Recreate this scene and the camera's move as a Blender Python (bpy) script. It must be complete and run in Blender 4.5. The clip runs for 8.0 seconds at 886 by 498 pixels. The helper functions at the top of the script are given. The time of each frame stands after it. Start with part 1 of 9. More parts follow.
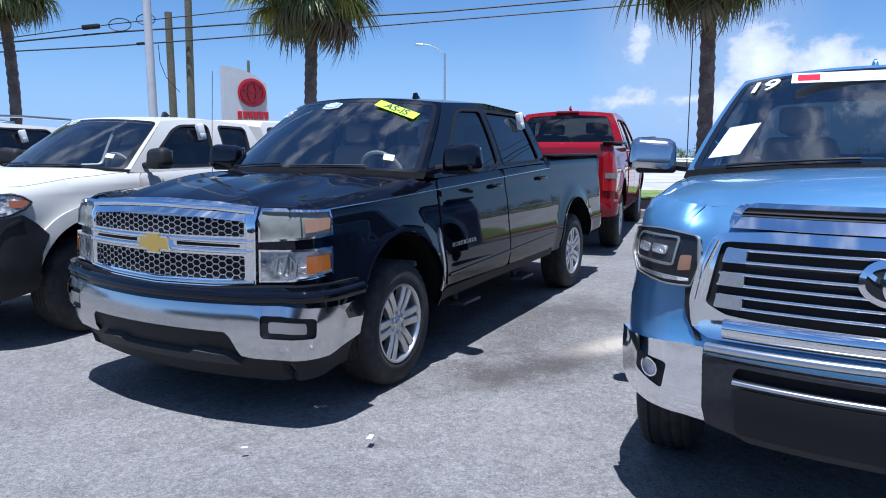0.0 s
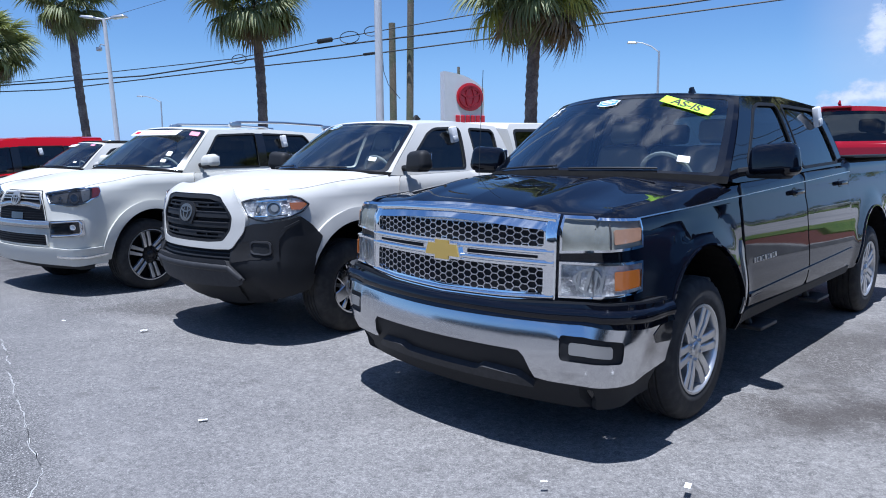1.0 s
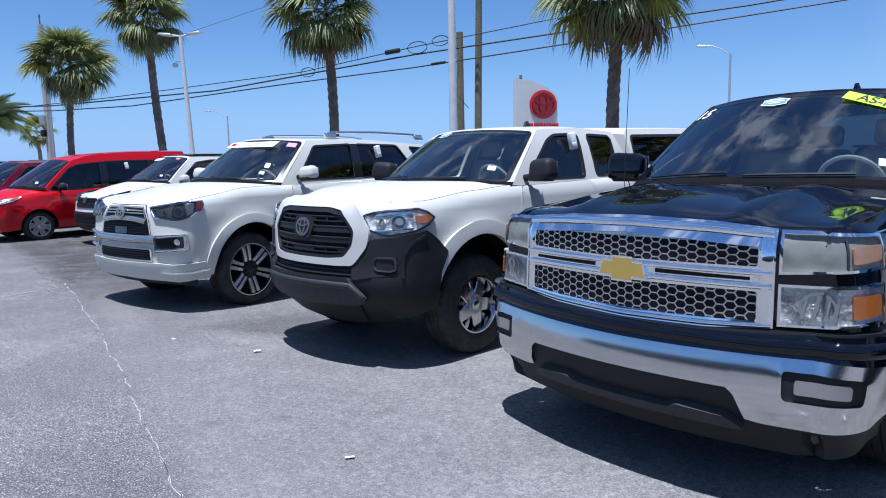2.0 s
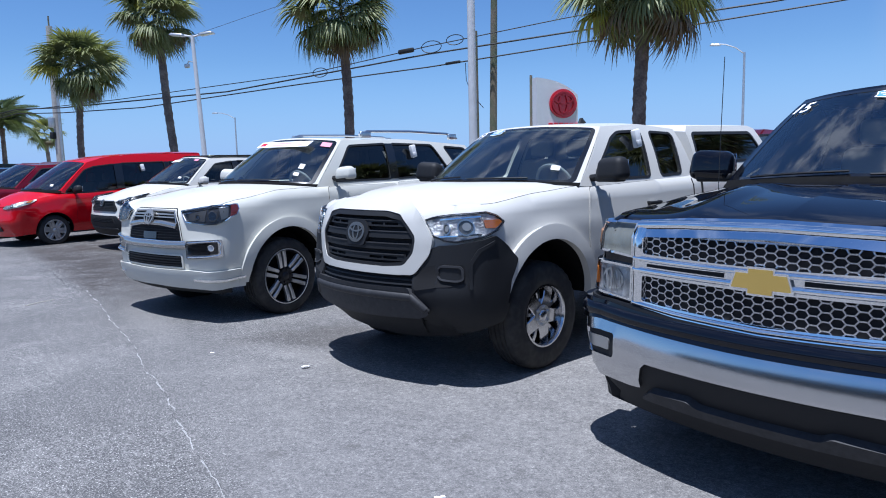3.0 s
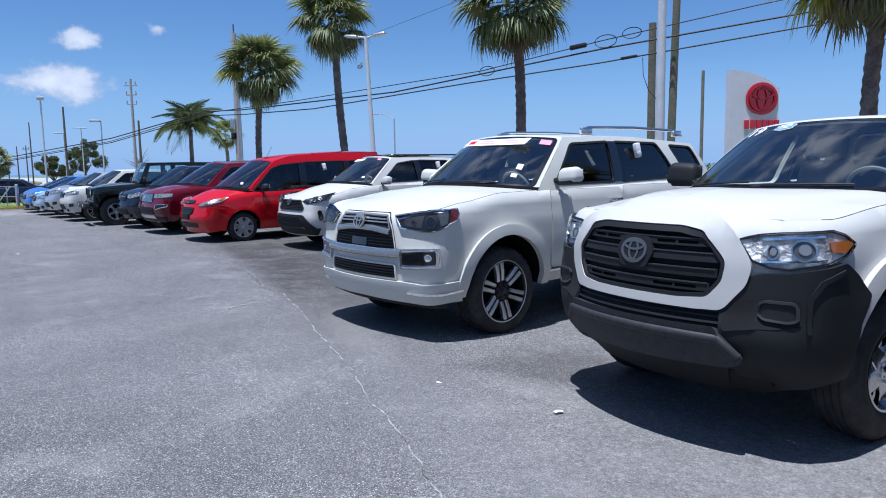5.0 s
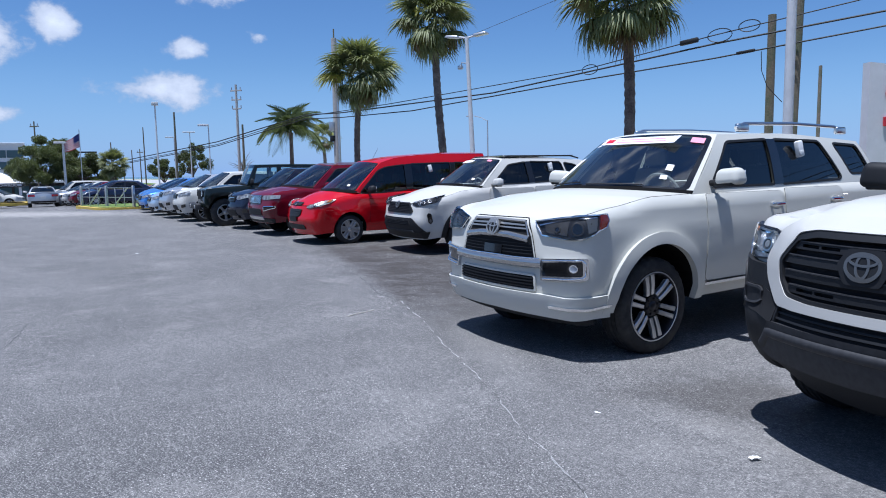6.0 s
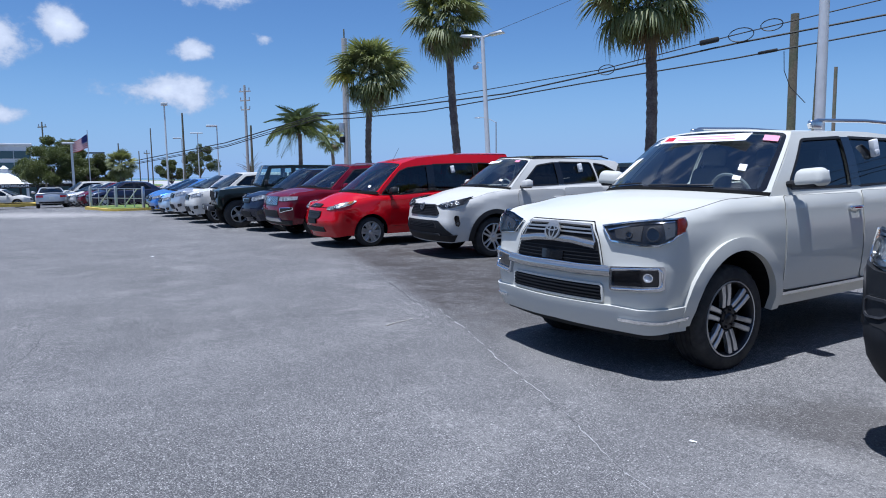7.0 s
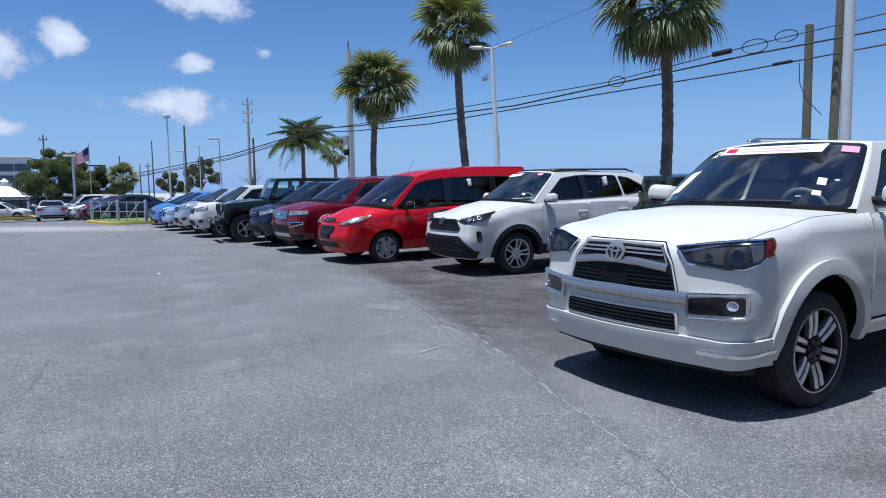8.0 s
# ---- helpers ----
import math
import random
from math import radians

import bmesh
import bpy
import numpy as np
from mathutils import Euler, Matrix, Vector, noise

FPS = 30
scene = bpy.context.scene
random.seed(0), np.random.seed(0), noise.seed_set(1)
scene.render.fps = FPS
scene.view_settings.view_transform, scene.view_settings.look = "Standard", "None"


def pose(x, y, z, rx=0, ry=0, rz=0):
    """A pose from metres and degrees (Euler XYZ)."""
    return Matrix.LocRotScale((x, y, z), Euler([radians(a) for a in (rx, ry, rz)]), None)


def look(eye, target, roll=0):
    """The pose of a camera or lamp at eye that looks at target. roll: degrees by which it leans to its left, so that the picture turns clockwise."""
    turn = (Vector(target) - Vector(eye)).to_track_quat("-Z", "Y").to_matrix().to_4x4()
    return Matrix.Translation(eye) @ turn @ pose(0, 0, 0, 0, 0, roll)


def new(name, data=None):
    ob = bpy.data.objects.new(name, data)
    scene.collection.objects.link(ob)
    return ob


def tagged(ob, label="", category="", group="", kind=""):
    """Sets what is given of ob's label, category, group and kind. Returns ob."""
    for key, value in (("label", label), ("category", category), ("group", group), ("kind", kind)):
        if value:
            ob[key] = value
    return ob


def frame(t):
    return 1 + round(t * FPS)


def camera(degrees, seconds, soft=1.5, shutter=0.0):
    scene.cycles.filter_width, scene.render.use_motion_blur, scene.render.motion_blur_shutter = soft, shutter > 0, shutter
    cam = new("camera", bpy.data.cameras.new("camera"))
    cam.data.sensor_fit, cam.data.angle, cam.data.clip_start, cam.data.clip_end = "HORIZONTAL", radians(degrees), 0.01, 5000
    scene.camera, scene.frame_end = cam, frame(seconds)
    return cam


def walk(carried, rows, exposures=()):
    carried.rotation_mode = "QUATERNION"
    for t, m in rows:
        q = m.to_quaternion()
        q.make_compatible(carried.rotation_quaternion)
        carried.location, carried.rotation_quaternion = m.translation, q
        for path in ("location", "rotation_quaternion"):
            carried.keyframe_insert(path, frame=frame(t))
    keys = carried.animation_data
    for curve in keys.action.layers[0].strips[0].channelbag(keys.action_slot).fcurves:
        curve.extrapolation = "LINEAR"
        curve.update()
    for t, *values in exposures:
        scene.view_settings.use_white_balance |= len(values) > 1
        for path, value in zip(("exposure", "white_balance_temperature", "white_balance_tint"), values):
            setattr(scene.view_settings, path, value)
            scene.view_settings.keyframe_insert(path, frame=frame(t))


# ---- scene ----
cam = camera(64.9, 8.0, 1.0)
PATH = [
    (0, (0.176, 0.414, 1.503), (0.092, 2.392, 1.216), 0.0),
    (0.5, (-0.127, 0.574, 1.49), (-0.499, 2.517, 1.2), -0.3),
    (1, (-0.448, 0.73, 1.492), (-1.077, 2.608, 1.216), -0.4),
    (1.5, (-0.808, 0.813, 1.491), (-1.565, 2.647, 1.237), -0.7),
    (3, (-1.712, 1.162, 1.486), (-2.504, 2.983, 1.243), -1.4),
    (3.5, (-2.002, 1.231, 1.504), (-2.821, 3.04, 1.262), -1.4),
    (4, (-2.29, 1.394, 1.494), (-3.18, 3.169, 1.254), -1.4),
    (4.5, (-2.546, 1.541, 1.484), (-3.555, 3.252, 1.248), -1.2),
    (5, (-2.869, 1.64, 1.503), (-4.022, 3.258, 1.27), -1.0),
    (6.5, (-3.834, 1.837, 1.499), (-5.211, 3.271, 1.279), -1.1),
    (7, (-4.135, 1.87, 1.488), (-5.494, 3.321, 1.271), -0.9),
    (7.5, (-4.455, 1.961, 1.512), (-5.84, 3.39, 1.311), -0.7),
    (8, (-4.774, 2.027, 1.507), (-6.134, 3.482, 1.326), -0.9),
]
walk(cam, [(t, look(eye, target, roll)) for t, eye, target, roll in PATH], [(0.0, 0.57, 5450, 13), (8.0, 0.28, 5450, 13)])

# ---- sky and sun ----
SUN_AZ, SUN_EL = 184.0, 78.5          # degrees: azimuth from +y towards +x, height
world = bpy.data.worlds.new("sky")
scene.world = world
world.use_nodes = True
def build_sky():
    nt = world.node_tree
    nt.nodes.clear()
    n, l = nt.nodes.new, nt.links.new
    out, bg = n("ShaderNodeOutputWorld"), n("ShaderNodeBackground")
    sky = n("ShaderNodeTexSky")
    sky.sky_type, sky.sun_disc = "NISHITA", False
    sky.sun_elevation, sky.sun_rotation = radians(SUN_EL), radians(SUN_AZ)
    sky.air_density, sky.dust_density, sky.ozone_density = 1.0, 0.0, 8.0
    bg.inputs["Strength"].default_value = 0.078
    co = n("ShaderNodeTexCoord")
    sep = n("ShaderNodeSeparateXYZ")
    l(co.outputs["Generated"], sep.inputs[0])

    def calc(op, a, b=None, c=None):
        m = n("ShaderNodeMath")
        m.operation = op
        for i, v in enumerate((a, b, c)):
            if v is None:
                continue
            if isinstance(v, (int, float)):
                m.inputs[i].default_value = v
            else:
                l(v, m.inputs[i])
        return m.outputs[0]

    def puff(scale, detail, rough, zs, shift=0.0):
        mp = n("ShaderNodeMapping")
        mp.inputs["Scale"].default_value = (1.0, 1.0, zs)
        mp.inputs["Location"].default_value = (shift, shift * 0.7, shift * 0.3)
        l(co.outputs["Generated"], mp.inputs[0])
        t = n("ShaderNodeTexNoise")
        t.inputs["Scale"].default_value, t.inputs["Detail"].default_value, t.inputs["Roughness"].default_value = scale, detail, rough
        l(mp.outputs[0], t.inputs["Vector"])
        return t.outputs[0]

    az = calc("ARCTAN2", sep.outputs["X"], sep.outputs["Y"])
    el = calc("ARCSINE", sep.outputs["Z"])
    billow = puff(16.0, 8.0, 0.6, 1.4)
    wisp = puff(5.0, 7.0, 0.6, 3.0, 2.0)
    # heaps: azimuth, height, half width, half height (degrees), body
    heaps = [(21.4, 6.2, 3.4, 3.8, 1.0), (25.5, 5.4, 4.2, 3.0, 1.0), (30.0, 5.0, 6.0, 2.0, 0.9), (19.0, 3.0, 3.0, 2.2, 0.9), (13.0, 8.0, 1.3, 2.2, 0.75), (11.8, 3.6, 3.0, 1.4, 0.8), (16.5, 3.7, 2.6, 0.7, 0.7),
             (-64.0, 6.6, 4.4, 1.9, 1.0), (-74.3, 9.6, 2.8, 2.0, 0.95), (-71.0, 10.8, 2.6, 1.9, 0.95), (-61.8, 9.2, 2.6, 1.1, 0.8), (-57.0, 10.5, 1.2, 0.6, 0.6), (-61.5, 14.0, 5.0, 1.6, 0.9), (-76.0, 4.6, 4.0, 0.8, 0.85), (-77.5, 7.0, 2.2, 1.6, 0.85)]
    total = None
    for a, e, wa, we, body in heaps:
        q = calc("MULTIPLY", calc("SUBTRACT", az, radians(a)), 1 / radians(wa))
        r = calc("MULTIPLY", calc("SUBTRACT", el, radians(e)), 1 / radians(we))
        d = calc("SQRT", calc("ADD", calc("MULTIPLY", q, q), calc("MULTIPLY", r, r)))
        v = calc("MULTIPLY", calc("SUBTRACT", 1.0, d), body)
        total = v if total is None else calc("MAXIMUM", total, v)
    dens = calc("ADD", calc("MULTIPLY", total, 0.9), calc("MULTIPLY", calc("SUBTRACT", billow, 0.5), 2.2))
    heap = n("ShaderNodeMapRange")
    heap.interpolation_type = "SMOOTHSTEP"
    heap.inputs["From Min"].default_value, heap.inputs["From Max"].default_value = 0.10, 0.55
    l(dens, heap.inputs["Value"])
    # broken cloud over the southern half of the dome, and a pale veil to the north-east
    south = n("ShaderNodeMapRange")
    south.inputs["From Min"].default_value, south.inputs["From Max"].default_value = 0.05, -0.25
    l(sep.outputs["Y"], south.inputs["Value"])
    broken = n("ShaderNodeMapRange")
    broken.interpolation_type = "SMOOTHSTEP"
    broken.inputs["From Min"].default_value, broken.inputs["From Max"].default_value = 0.56, 0.70
    l(wisp, broken.inputs["Value"])
    veil_d = calc("ADD", calc("MULTIPLY", calc("SUBTRACT", az, radians(17.0)), calc("SUBTRACT", az, radians(17.0))), calc("MULTIPLY", calc("SUBTRACT", el, radians(9.0)), calc("SUBTRACT", el, radians(9.0))))
    veil = n("ShaderNodeMapRange")
    veil.interpolation_type = "SMOOTHSTEP"
    veil.inputs["From Min"].default_value, veil.inputs["From Max"].default_value, veil.inputs["To Min"].default_value, veil.inputs["To Max"].default_value = 0.03, 0.0, 0.0, 0.5
    l(veil_d, veil.inputs["Value"])
    veil_v = calc("MULTIPLY", veil.outputs[0], calc("ADD", 0.3, wisp))
    high = n("ShaderNodeMapRange")
    high.inputs["From Min"].default_value, high.inputs["From Max"].default_value = 0.45, 0.7
    l(sep.outputs["Z"], high.inputs["Value"])
    # thin torn streaks high overhead
    streak = puff(7.0, 8.0, 0.65, 0.6, 5.0)
    torn = n("ShaderNodeMapRange")
    torn.interpolation_type = "SMOOTHSTEP"
    torn.inputs["From Min"].default_value, torn.inputs["From Max"].default_value, torn.inputs["To Max"].default_value = 0.46, 0.66, 0.75
    l(streak, torn.inputs["Value"])
    above = calc("MAXIMUM", calc("MULTIPLY", high.outputs[0], torn.outputs[0]), calc("MULTIPLY", calc("MULTIPLY", south.outputs[0], broken.outputs[0]), 0.8))
    cover = calc("MAXIMUM", calc("MAXIMUM", heap.outputs[0], veil_v), above)
    cover = calc("MULTIPLY", cover, 0.93)
    tone = n("ShaderNodeMix")
    tone.data_type = "RGBA"
    tone.inputs["A"].default_value, tone.inputs["B"].default_value = (5.0, 5.4, 6.2, 1), (9.6, 9.7, 9.9, 1)
    lit = n("ShaderNodeMapRange")
    lit.inputs["From Min"].default_value, lit.inputs["From Max"].default_value = 0.15, 1.1
    l(dens, lit.inputs["Value"]); l(calc("MAXIMUM", lit.outputs[0], calc("MULTIPLY", high.outputs[0], torn.outputs[0])), tone.inputs["Factor"])
    # pale haze towards the horizon
    haze = n("ShaderNodeMapRange")
    haze.inputs["From Min"].default_value, haze.inputs["From Max"].default_value, haze.inputs["To Min"].default_value, haze.inputs["To Max"].default_value = 0.14, 0.0, 0.0, 0.85
    l(sep.outputs["Z"], haze.inputs["Value"])
    base = n("ShaderNodeMix")
    base.data_type = "RGBA"
    base.inputs["B"].default_value = (2.75, 4.45, 7.3, 1)
    l(haze.outputs[0], base.inputs["Factor"]); l(sky.outputs[0], base.inputs["A"])
    deep = n("ShaderNodeHueSaturation")
    deep.inputs["Saturation"].default_value = 1.03
    l(base.outputs["Result"], deep.inputs["Color"])
    mix = n("ShaderNodeMix")
    mix.data_type = "RGBA"
    l(cover, mix.inputs["Factor"]); l(deep.outputs[0], mix.inputs["A"]); l(tone.outputs["Result"], mix.inputs["B"])
    l(mix.outputs["Result"], bg.inputs["Color"]); l(bg.outputs[0], out.inputs[0])


build_sky()
sun = new("sun", bpy.data.lights.new("sun", "SUN"))
sun.data.energy, sun.data.angle, sun.data.color = 5.0, radians(0.53), (1.0, 0.96, 0.9)
sun_dir = Vector((math.sin(radians(SUN_AZ)) * math.cos(radians(SUN_EL)), math.cos(radians(SUN_AZ)) * math.cos(radians(SUN_EL)), math.sin(radians(SUN_EL))))
sun.matrix_world = look(sun_dir * 60, (0, 0, 0))
# ---- materials ----
def material(name, base, rough=0.5, metal=0.0, coat=0.0, spec=0.5, vary=0.0, grain=0.0, scale=20.0, bump=0.0, rand=0.0, alt=None, alt_scale=2.0, alt_lo=0.45, alt_hi=0.6):
    """A Principled material: vary darkens and lightens by noise at `scale`, alt mixes in a second colour in patches, bump is relief, rand varies by object."""
    m = bpy.data.materials.new(name)
    m.use_nodes = True
    nt = m.node_tree
    n, l = nt.nodes.new, nt.links.new
    p = nt.nodes["Principled BSDF"]
    p.inputs["Base Color"].default_value = (*base, 1)
    p.inputs["Roughness"].default_value = rough
    p.inputs["Metallic"].default_value = metal
    p.inputs["Coat Weight"].default_value = coat
    p.inputs["Coat Roughness"].default_value = 0.03
    p.inputs["Specular IOR Level"].default_value = spec
    if vary or bump or alt or rand:
        co = n("ShaderNodeTexCoord")
        tex = n("ShaderNodeTexNoise")
        tex.inputs["Scale"].default_value, tex.inputs["Detail"].default_value, tex.inputs["Roughness"].default_value = scale, 6.0, 0.6
        l(co.outputs["Object"], tex.inputs["Vector"])
        col = n("ShaderNodeRGB").outputs[0]
        col.default_value = (*base, 1)
        if alt:
            t2, r2, mx = n("ShaderNodeTexNoise"), n("ShaderNodeMapRange"), n("ShaderNodeMix")
            t2.inputs["Scale"].default_value, t2.inputs["Detail"].default_value = alt_scale, 5.0
            r2.inputs["From Min"].default_value, r2.inputs["From Max"].default_value = alt_lo, alt_hi
            mx.data_type = "RGBA"
            l(co.outputs["Object"], t2.inputs["Vector"]); l(t2.outputs[0], r2.inputs["Value"]); l(r2.outputs[0], mx.inputs["Factor"])
            l(col, mx.inputs["A"])
            mx.inputs["B"].default_value = (*alt, 1)
            col = mx.outputs["Result"]
        if vary or rand:
            mr, hsv = n("ShaderNodeMapRange"), n("ShaderNodeHueSaturation")
            mr.inputs["From Min"].default_value, mr.inputs["From Max"].default_value = 0.3, 0.7
            mr.inputs["To Min"].default_value, mr.inputs["To Max"].default_value = 1 - vary, 1 + vary
            l(tex.outputs[0], mr.inputs["Value"])
            val = mr.outputs[0]
            if rand:
                oi, m2, mul = n("ShaderNodeObjectInfo"), n("ShaderNodeMapRange"), n("ShaderNodeMath")
                m2.inputs["To Min"].default_value, m2.inputs["To Max"].default_value = 1 - rand, 1 + rand
                mul.operation = "MULTIPLY"
                l(oi.outputs["Random"], m2.inputs["Value"]); l(m2.outputs[0], mul.inputs[0]); l(val, mul.inputs[1])
                val = mul.outputs[0]
            l(val, hsv.inputs["Value"]); l(col, hsv.inputs["Color"])
            col = hsv.outputs[0]
        l(col, p.inputs["Base Color"])
        if bump:
            b = n("ShaderNodeBump")
            b.inputs["Strength"].default_value, b.inputs["Distance"].default_value = 1.0, bump
            l(tex.outputs[0], b.inputs["Height"]); l(b.outputs[0], p.inputs["Normal"])
    return m


def glass(name, tint, rough=0.0, ior=1.9):
    """A pane: a tinted see-through sheet with a mirror gloss by Fresnel."""
    m = bpy.data.materials.new(name)
    m.use_nodes = True
    nt = m.node_tree
    nt.nodes.clear()
    n, l = nt.nodes.new, nt.links.new
    out, mix, tr, gl, fr = n("ShaderNodeOutputMaterial"), n("ShaderNodeMixShader"), n("ShaderNodeBsdfTransparent"), n("ShaderNodeBsdfGlossy"), n("ShaderNodeFresnel")
    tr.inputs["Color"].default_value = (*tint, 1)
    gl.inputs["Roughness"].default_value = rough
    gl.inputs["Color"].default_value = (1, 1, 1, 1)
    fr.inputs["IOR"].default_value = ior
    l(fr.outputs[0], mix.inputs[0]); l(tr.outputs[0], mix.inputs[1]); l(gl.outputs[0], mix.inputs[2]); l(mix.outputs[0], out.inputs[0])
    return m


def paint(name, base, metal=0.0, rough=0.32, flake=0.05, coat=0.9):
    return material(name, base, rough=0.5 if metal == 0 else rough, metal=metal, coat=coat, spec=0.0 if metal == 0 else 0.3, vary=flake, scale=900.0)


M_BLACK = paint("paint_black", (0.003, 0.0036, 0.007), 0.0, 0.3)
M_WHITE = paint("paint_white", (0.535, 0.522, 0.482), coat=0.5)
M_PEARL = paint("paint_pearl_white", (0.575, 0.565, 0.505), coat=0.6)
M_BLUE = paint("paint_steel_blue", (0.085, 0.21, 0.38), 0.35, 0.35, 0.12)
M_RED = paint("paint_red", (0.24, 0.006, 0.014))
M_VANRED = paint("paint_bright_red", (0.48, 0.004, 0.010))
M_DKRED = paint("paint_ruby", (0.125, 0.004, 0.014), 0.0)
M_NAVY = paint("paint_navy", (0.008, 0.012, 0.04), 0.2)
M_DKBLUE = paint("paint_dark_blue", (0.013, 0.016, 0.032), 0.0)
M_SILVBLUE = paint("paint_silver_blue", (0.48, 0.60, 0.72), 0.4)
M_SKYBLUE = paint("paint_mid_blue", (0.06, 0.20, 0.55), 0.3)
M_SILVER = paint("paint_silver", (0.55, 0.56, 0.58), 0.6)
M_OFFBLACK = paint("paint_off_black", (0.012, 0.017, 0.016))
M_CHROME = material("chrome", (0.86, 0.87, 0.88), rough=0.06, metal=1.0)
M_CHROMESOFT = material("soft_chrome", (0.58, 0.585, 0.60), rough=0.14, metal=1.0)
M_BARCHROME = material("bar_chrome", (0.46, 0.455, 0.44), rough=0.12, metal=0.85)
M_SATIN = material("satin_trim", (0.36, 0.355, 0.34), rough=0.32, metal=0.55)
M_DARKCHROME = material("dark_chrome", (0.13, 0.13, 0.127), rough=0.30, metal=0.5)
M_WHEELCHROME = material("worn_chrome", (0.50, 0.50, 0.51), rough=0.16, metal=1.0, vary=0.15, scale=30)
M_BRUSHED = material("satin_metal", (0.6, 0.61, 0.62), rough=0.28, metal=1.0, vary=0.06, scale=60)
M_ALLOY = material("alloy", (0.56, 0.56, 0.555), rough=0.28, metal=0.8, vary=0.05, scale=40)
M_DARKALLOY = material("dark_alloy", (0.03, 0.03, 0.033), rough=0.35, metal=0.6)
M_PLASTIC = material("black_plastic", (0.013, 0.0135, 0.015), rough=0.6, spec=0.3, vary=0.15, scale=300, bump=0.0006)
M_GREYPLASTIC = material("weathered_plastic", (0.032, 0.032, 0.034), rough=0.62, spec=0.35, vary=0.25, scale=30, bump=0.0008)
M_GLOSSBLACK = material("gloss_black", (0.008, 0.008, 0.009), rough=0.12, coat=0.5)
# near-black for shut lines, and for sheets that paint the shade inside openings
M_SEAMSHADE = material("shut_line", (0.004, 0.004, 0.005), rough=0.9)
M_RUBBER = material("tyre_rubber", (0.018, 0.018, 0.019), rough=0.8, vary=0.25, scale=25, bump=0.0008, alt=(0.035, 0.033, 0.03), alt_scale=6)
M_WELL = material("wheel_well", (0.006, 0.006, 0.006), rough=0.95, spec=0.15, vary=0.3, scale=20)
M_INTERIOR = material("cabin_dark", (0.20, 0.205, 0.20), rough=0.8, vary=0.1, scale=60)
M_SEAT = material("seat_cloth", (0.30, 0.30, 0.285), rough=0.9, vary=0.2, scale=150, bump=0.001)
M_SEATLIGHT = material("seat_light", (0.25, 0.25, 0.25), rough=0.9, vary=0.15, scale=150, bump=0.001)
M_GLASS = glass("windscreen_glass", (0.78, 0.92, 0.91), 0.0, 2.35)
M_TINT = glass("tinted_glass", (0.09, 0.10, 0.105), 0.0, 1.6)
M_LENS = glass("lamp_lens", (0.93, 0.94, 0.94), 0.0, 1.3)
M_HAZE = material("hazed_lens", (0.20, 0.205, 0.185), rough=0.35, coat=0.2, vary=0.2, scale=12)
M_REFLECT = material("reflector", (0.70, 0.70, 0.70), rough=0.32, metal=0.75, vary=0.25, scale=28, bump=0.02, alt=(0.30, 0.30, 0.31), alt_scale=14)
M_AMBERPALE = material("hazed_amber_lens", (0.34, 0.19, 0.11), rough=0.3, coat=0.5, vary=0.1, scale=20)
M_AMBER = material("amber_lens", (0.34, 0.105, 0.018), rough=0.15, coat=1.0)
M_REDAMBER = material("red_amber_lens", (0.13, 0.014, 0.008), rough=0.15, coat=1.0)
M_REDLENS = material("red_lens", (0.35, 0.006, 0.008), rough=0.15, coat=1.0)
M_HEX = material("grille_mesh", (0.50, 0.505, 0.52), rough=0.24, metal=0.9)
M_GOLD = material("gold_badge", (0.62, 0.42, 0.10), rough=0.3, metal=0.5, coat=0.6)
M_PAPER = material("paper", (0.80, 0.79, 0.76), rough=0.7, vary=0.05, scale=30)
M_LIME = material("lime_sticker", (0.48, 0.85, 0.02), rough=0.45)
M_INK = material("black_ink", (0.01, 0.01, 0.01), rough=0.6)
M_STICKBLUE = material("sticker_blue", (0.10, 0.30, 0.62), rough=0.4)
M_STICKWHITE = material("sticker_white", (0.82, 0.82, 0.82), rough=0.4)
M_SIGNRED = material("sign_red", (0.60, 0.008, 0.02), rough=0.3, coat=0.4)
M_PINK = material("sticker_pink", (0.80, 0.28, 0.38), rough=0.4)
M_PLATE = material("plate", (0.60, 0.60, 0.58), rough=0.4)
# ---- mesh helpers ----
from mathutils.geometry import delaunay_2d_cdt


def mesh_object(name, verts, faces, mat, parent=None, label="", smooth=True, sharp=40):
    me = bpy.data.meshes.new(name)
    me.from_pydata([tuple(v) for v in verts], [], [tuple(f) for f in faces])
    me.materials.append(mat)
    if smooth:
        me.shade_smooth()
        if sharp:
            me.set_sharp_from_angle(angle=radians(sharp))
    ob = new(name, me)
    if parent is not None:
        ob.parent = parent
    if label:
        tagged(ob, label)
    return ob


def part(name, bm, mat, parent=None, label="", smooth=True, sharp=40):
    """Links a bmesh as one mesh object under a thing or a part."""
    bmesh.ops.recalc_face_normals(bm, faces=bm.faces)
    me = bpy.data.meshes.new(name)
    bm.to_mesh(me)
    bm.free()
    me.materials.append(mat)
    if smooth:
        me.shade_smooth()
        if sharp:
            me.set_sharp_from_angle(angle=radians(sharp))
    ob = new(name, me)
    if parent is not None:
        ob.parent = parent
    if label:
        tagged(ob, label)
    return ob


def thing(name, m, label, category, group="", kind=""):
    ob = new(name)
    ob.matrix_world = m
    ob.empty_display_size = 0.2
    return tagged(ob, label, category, group, kind)


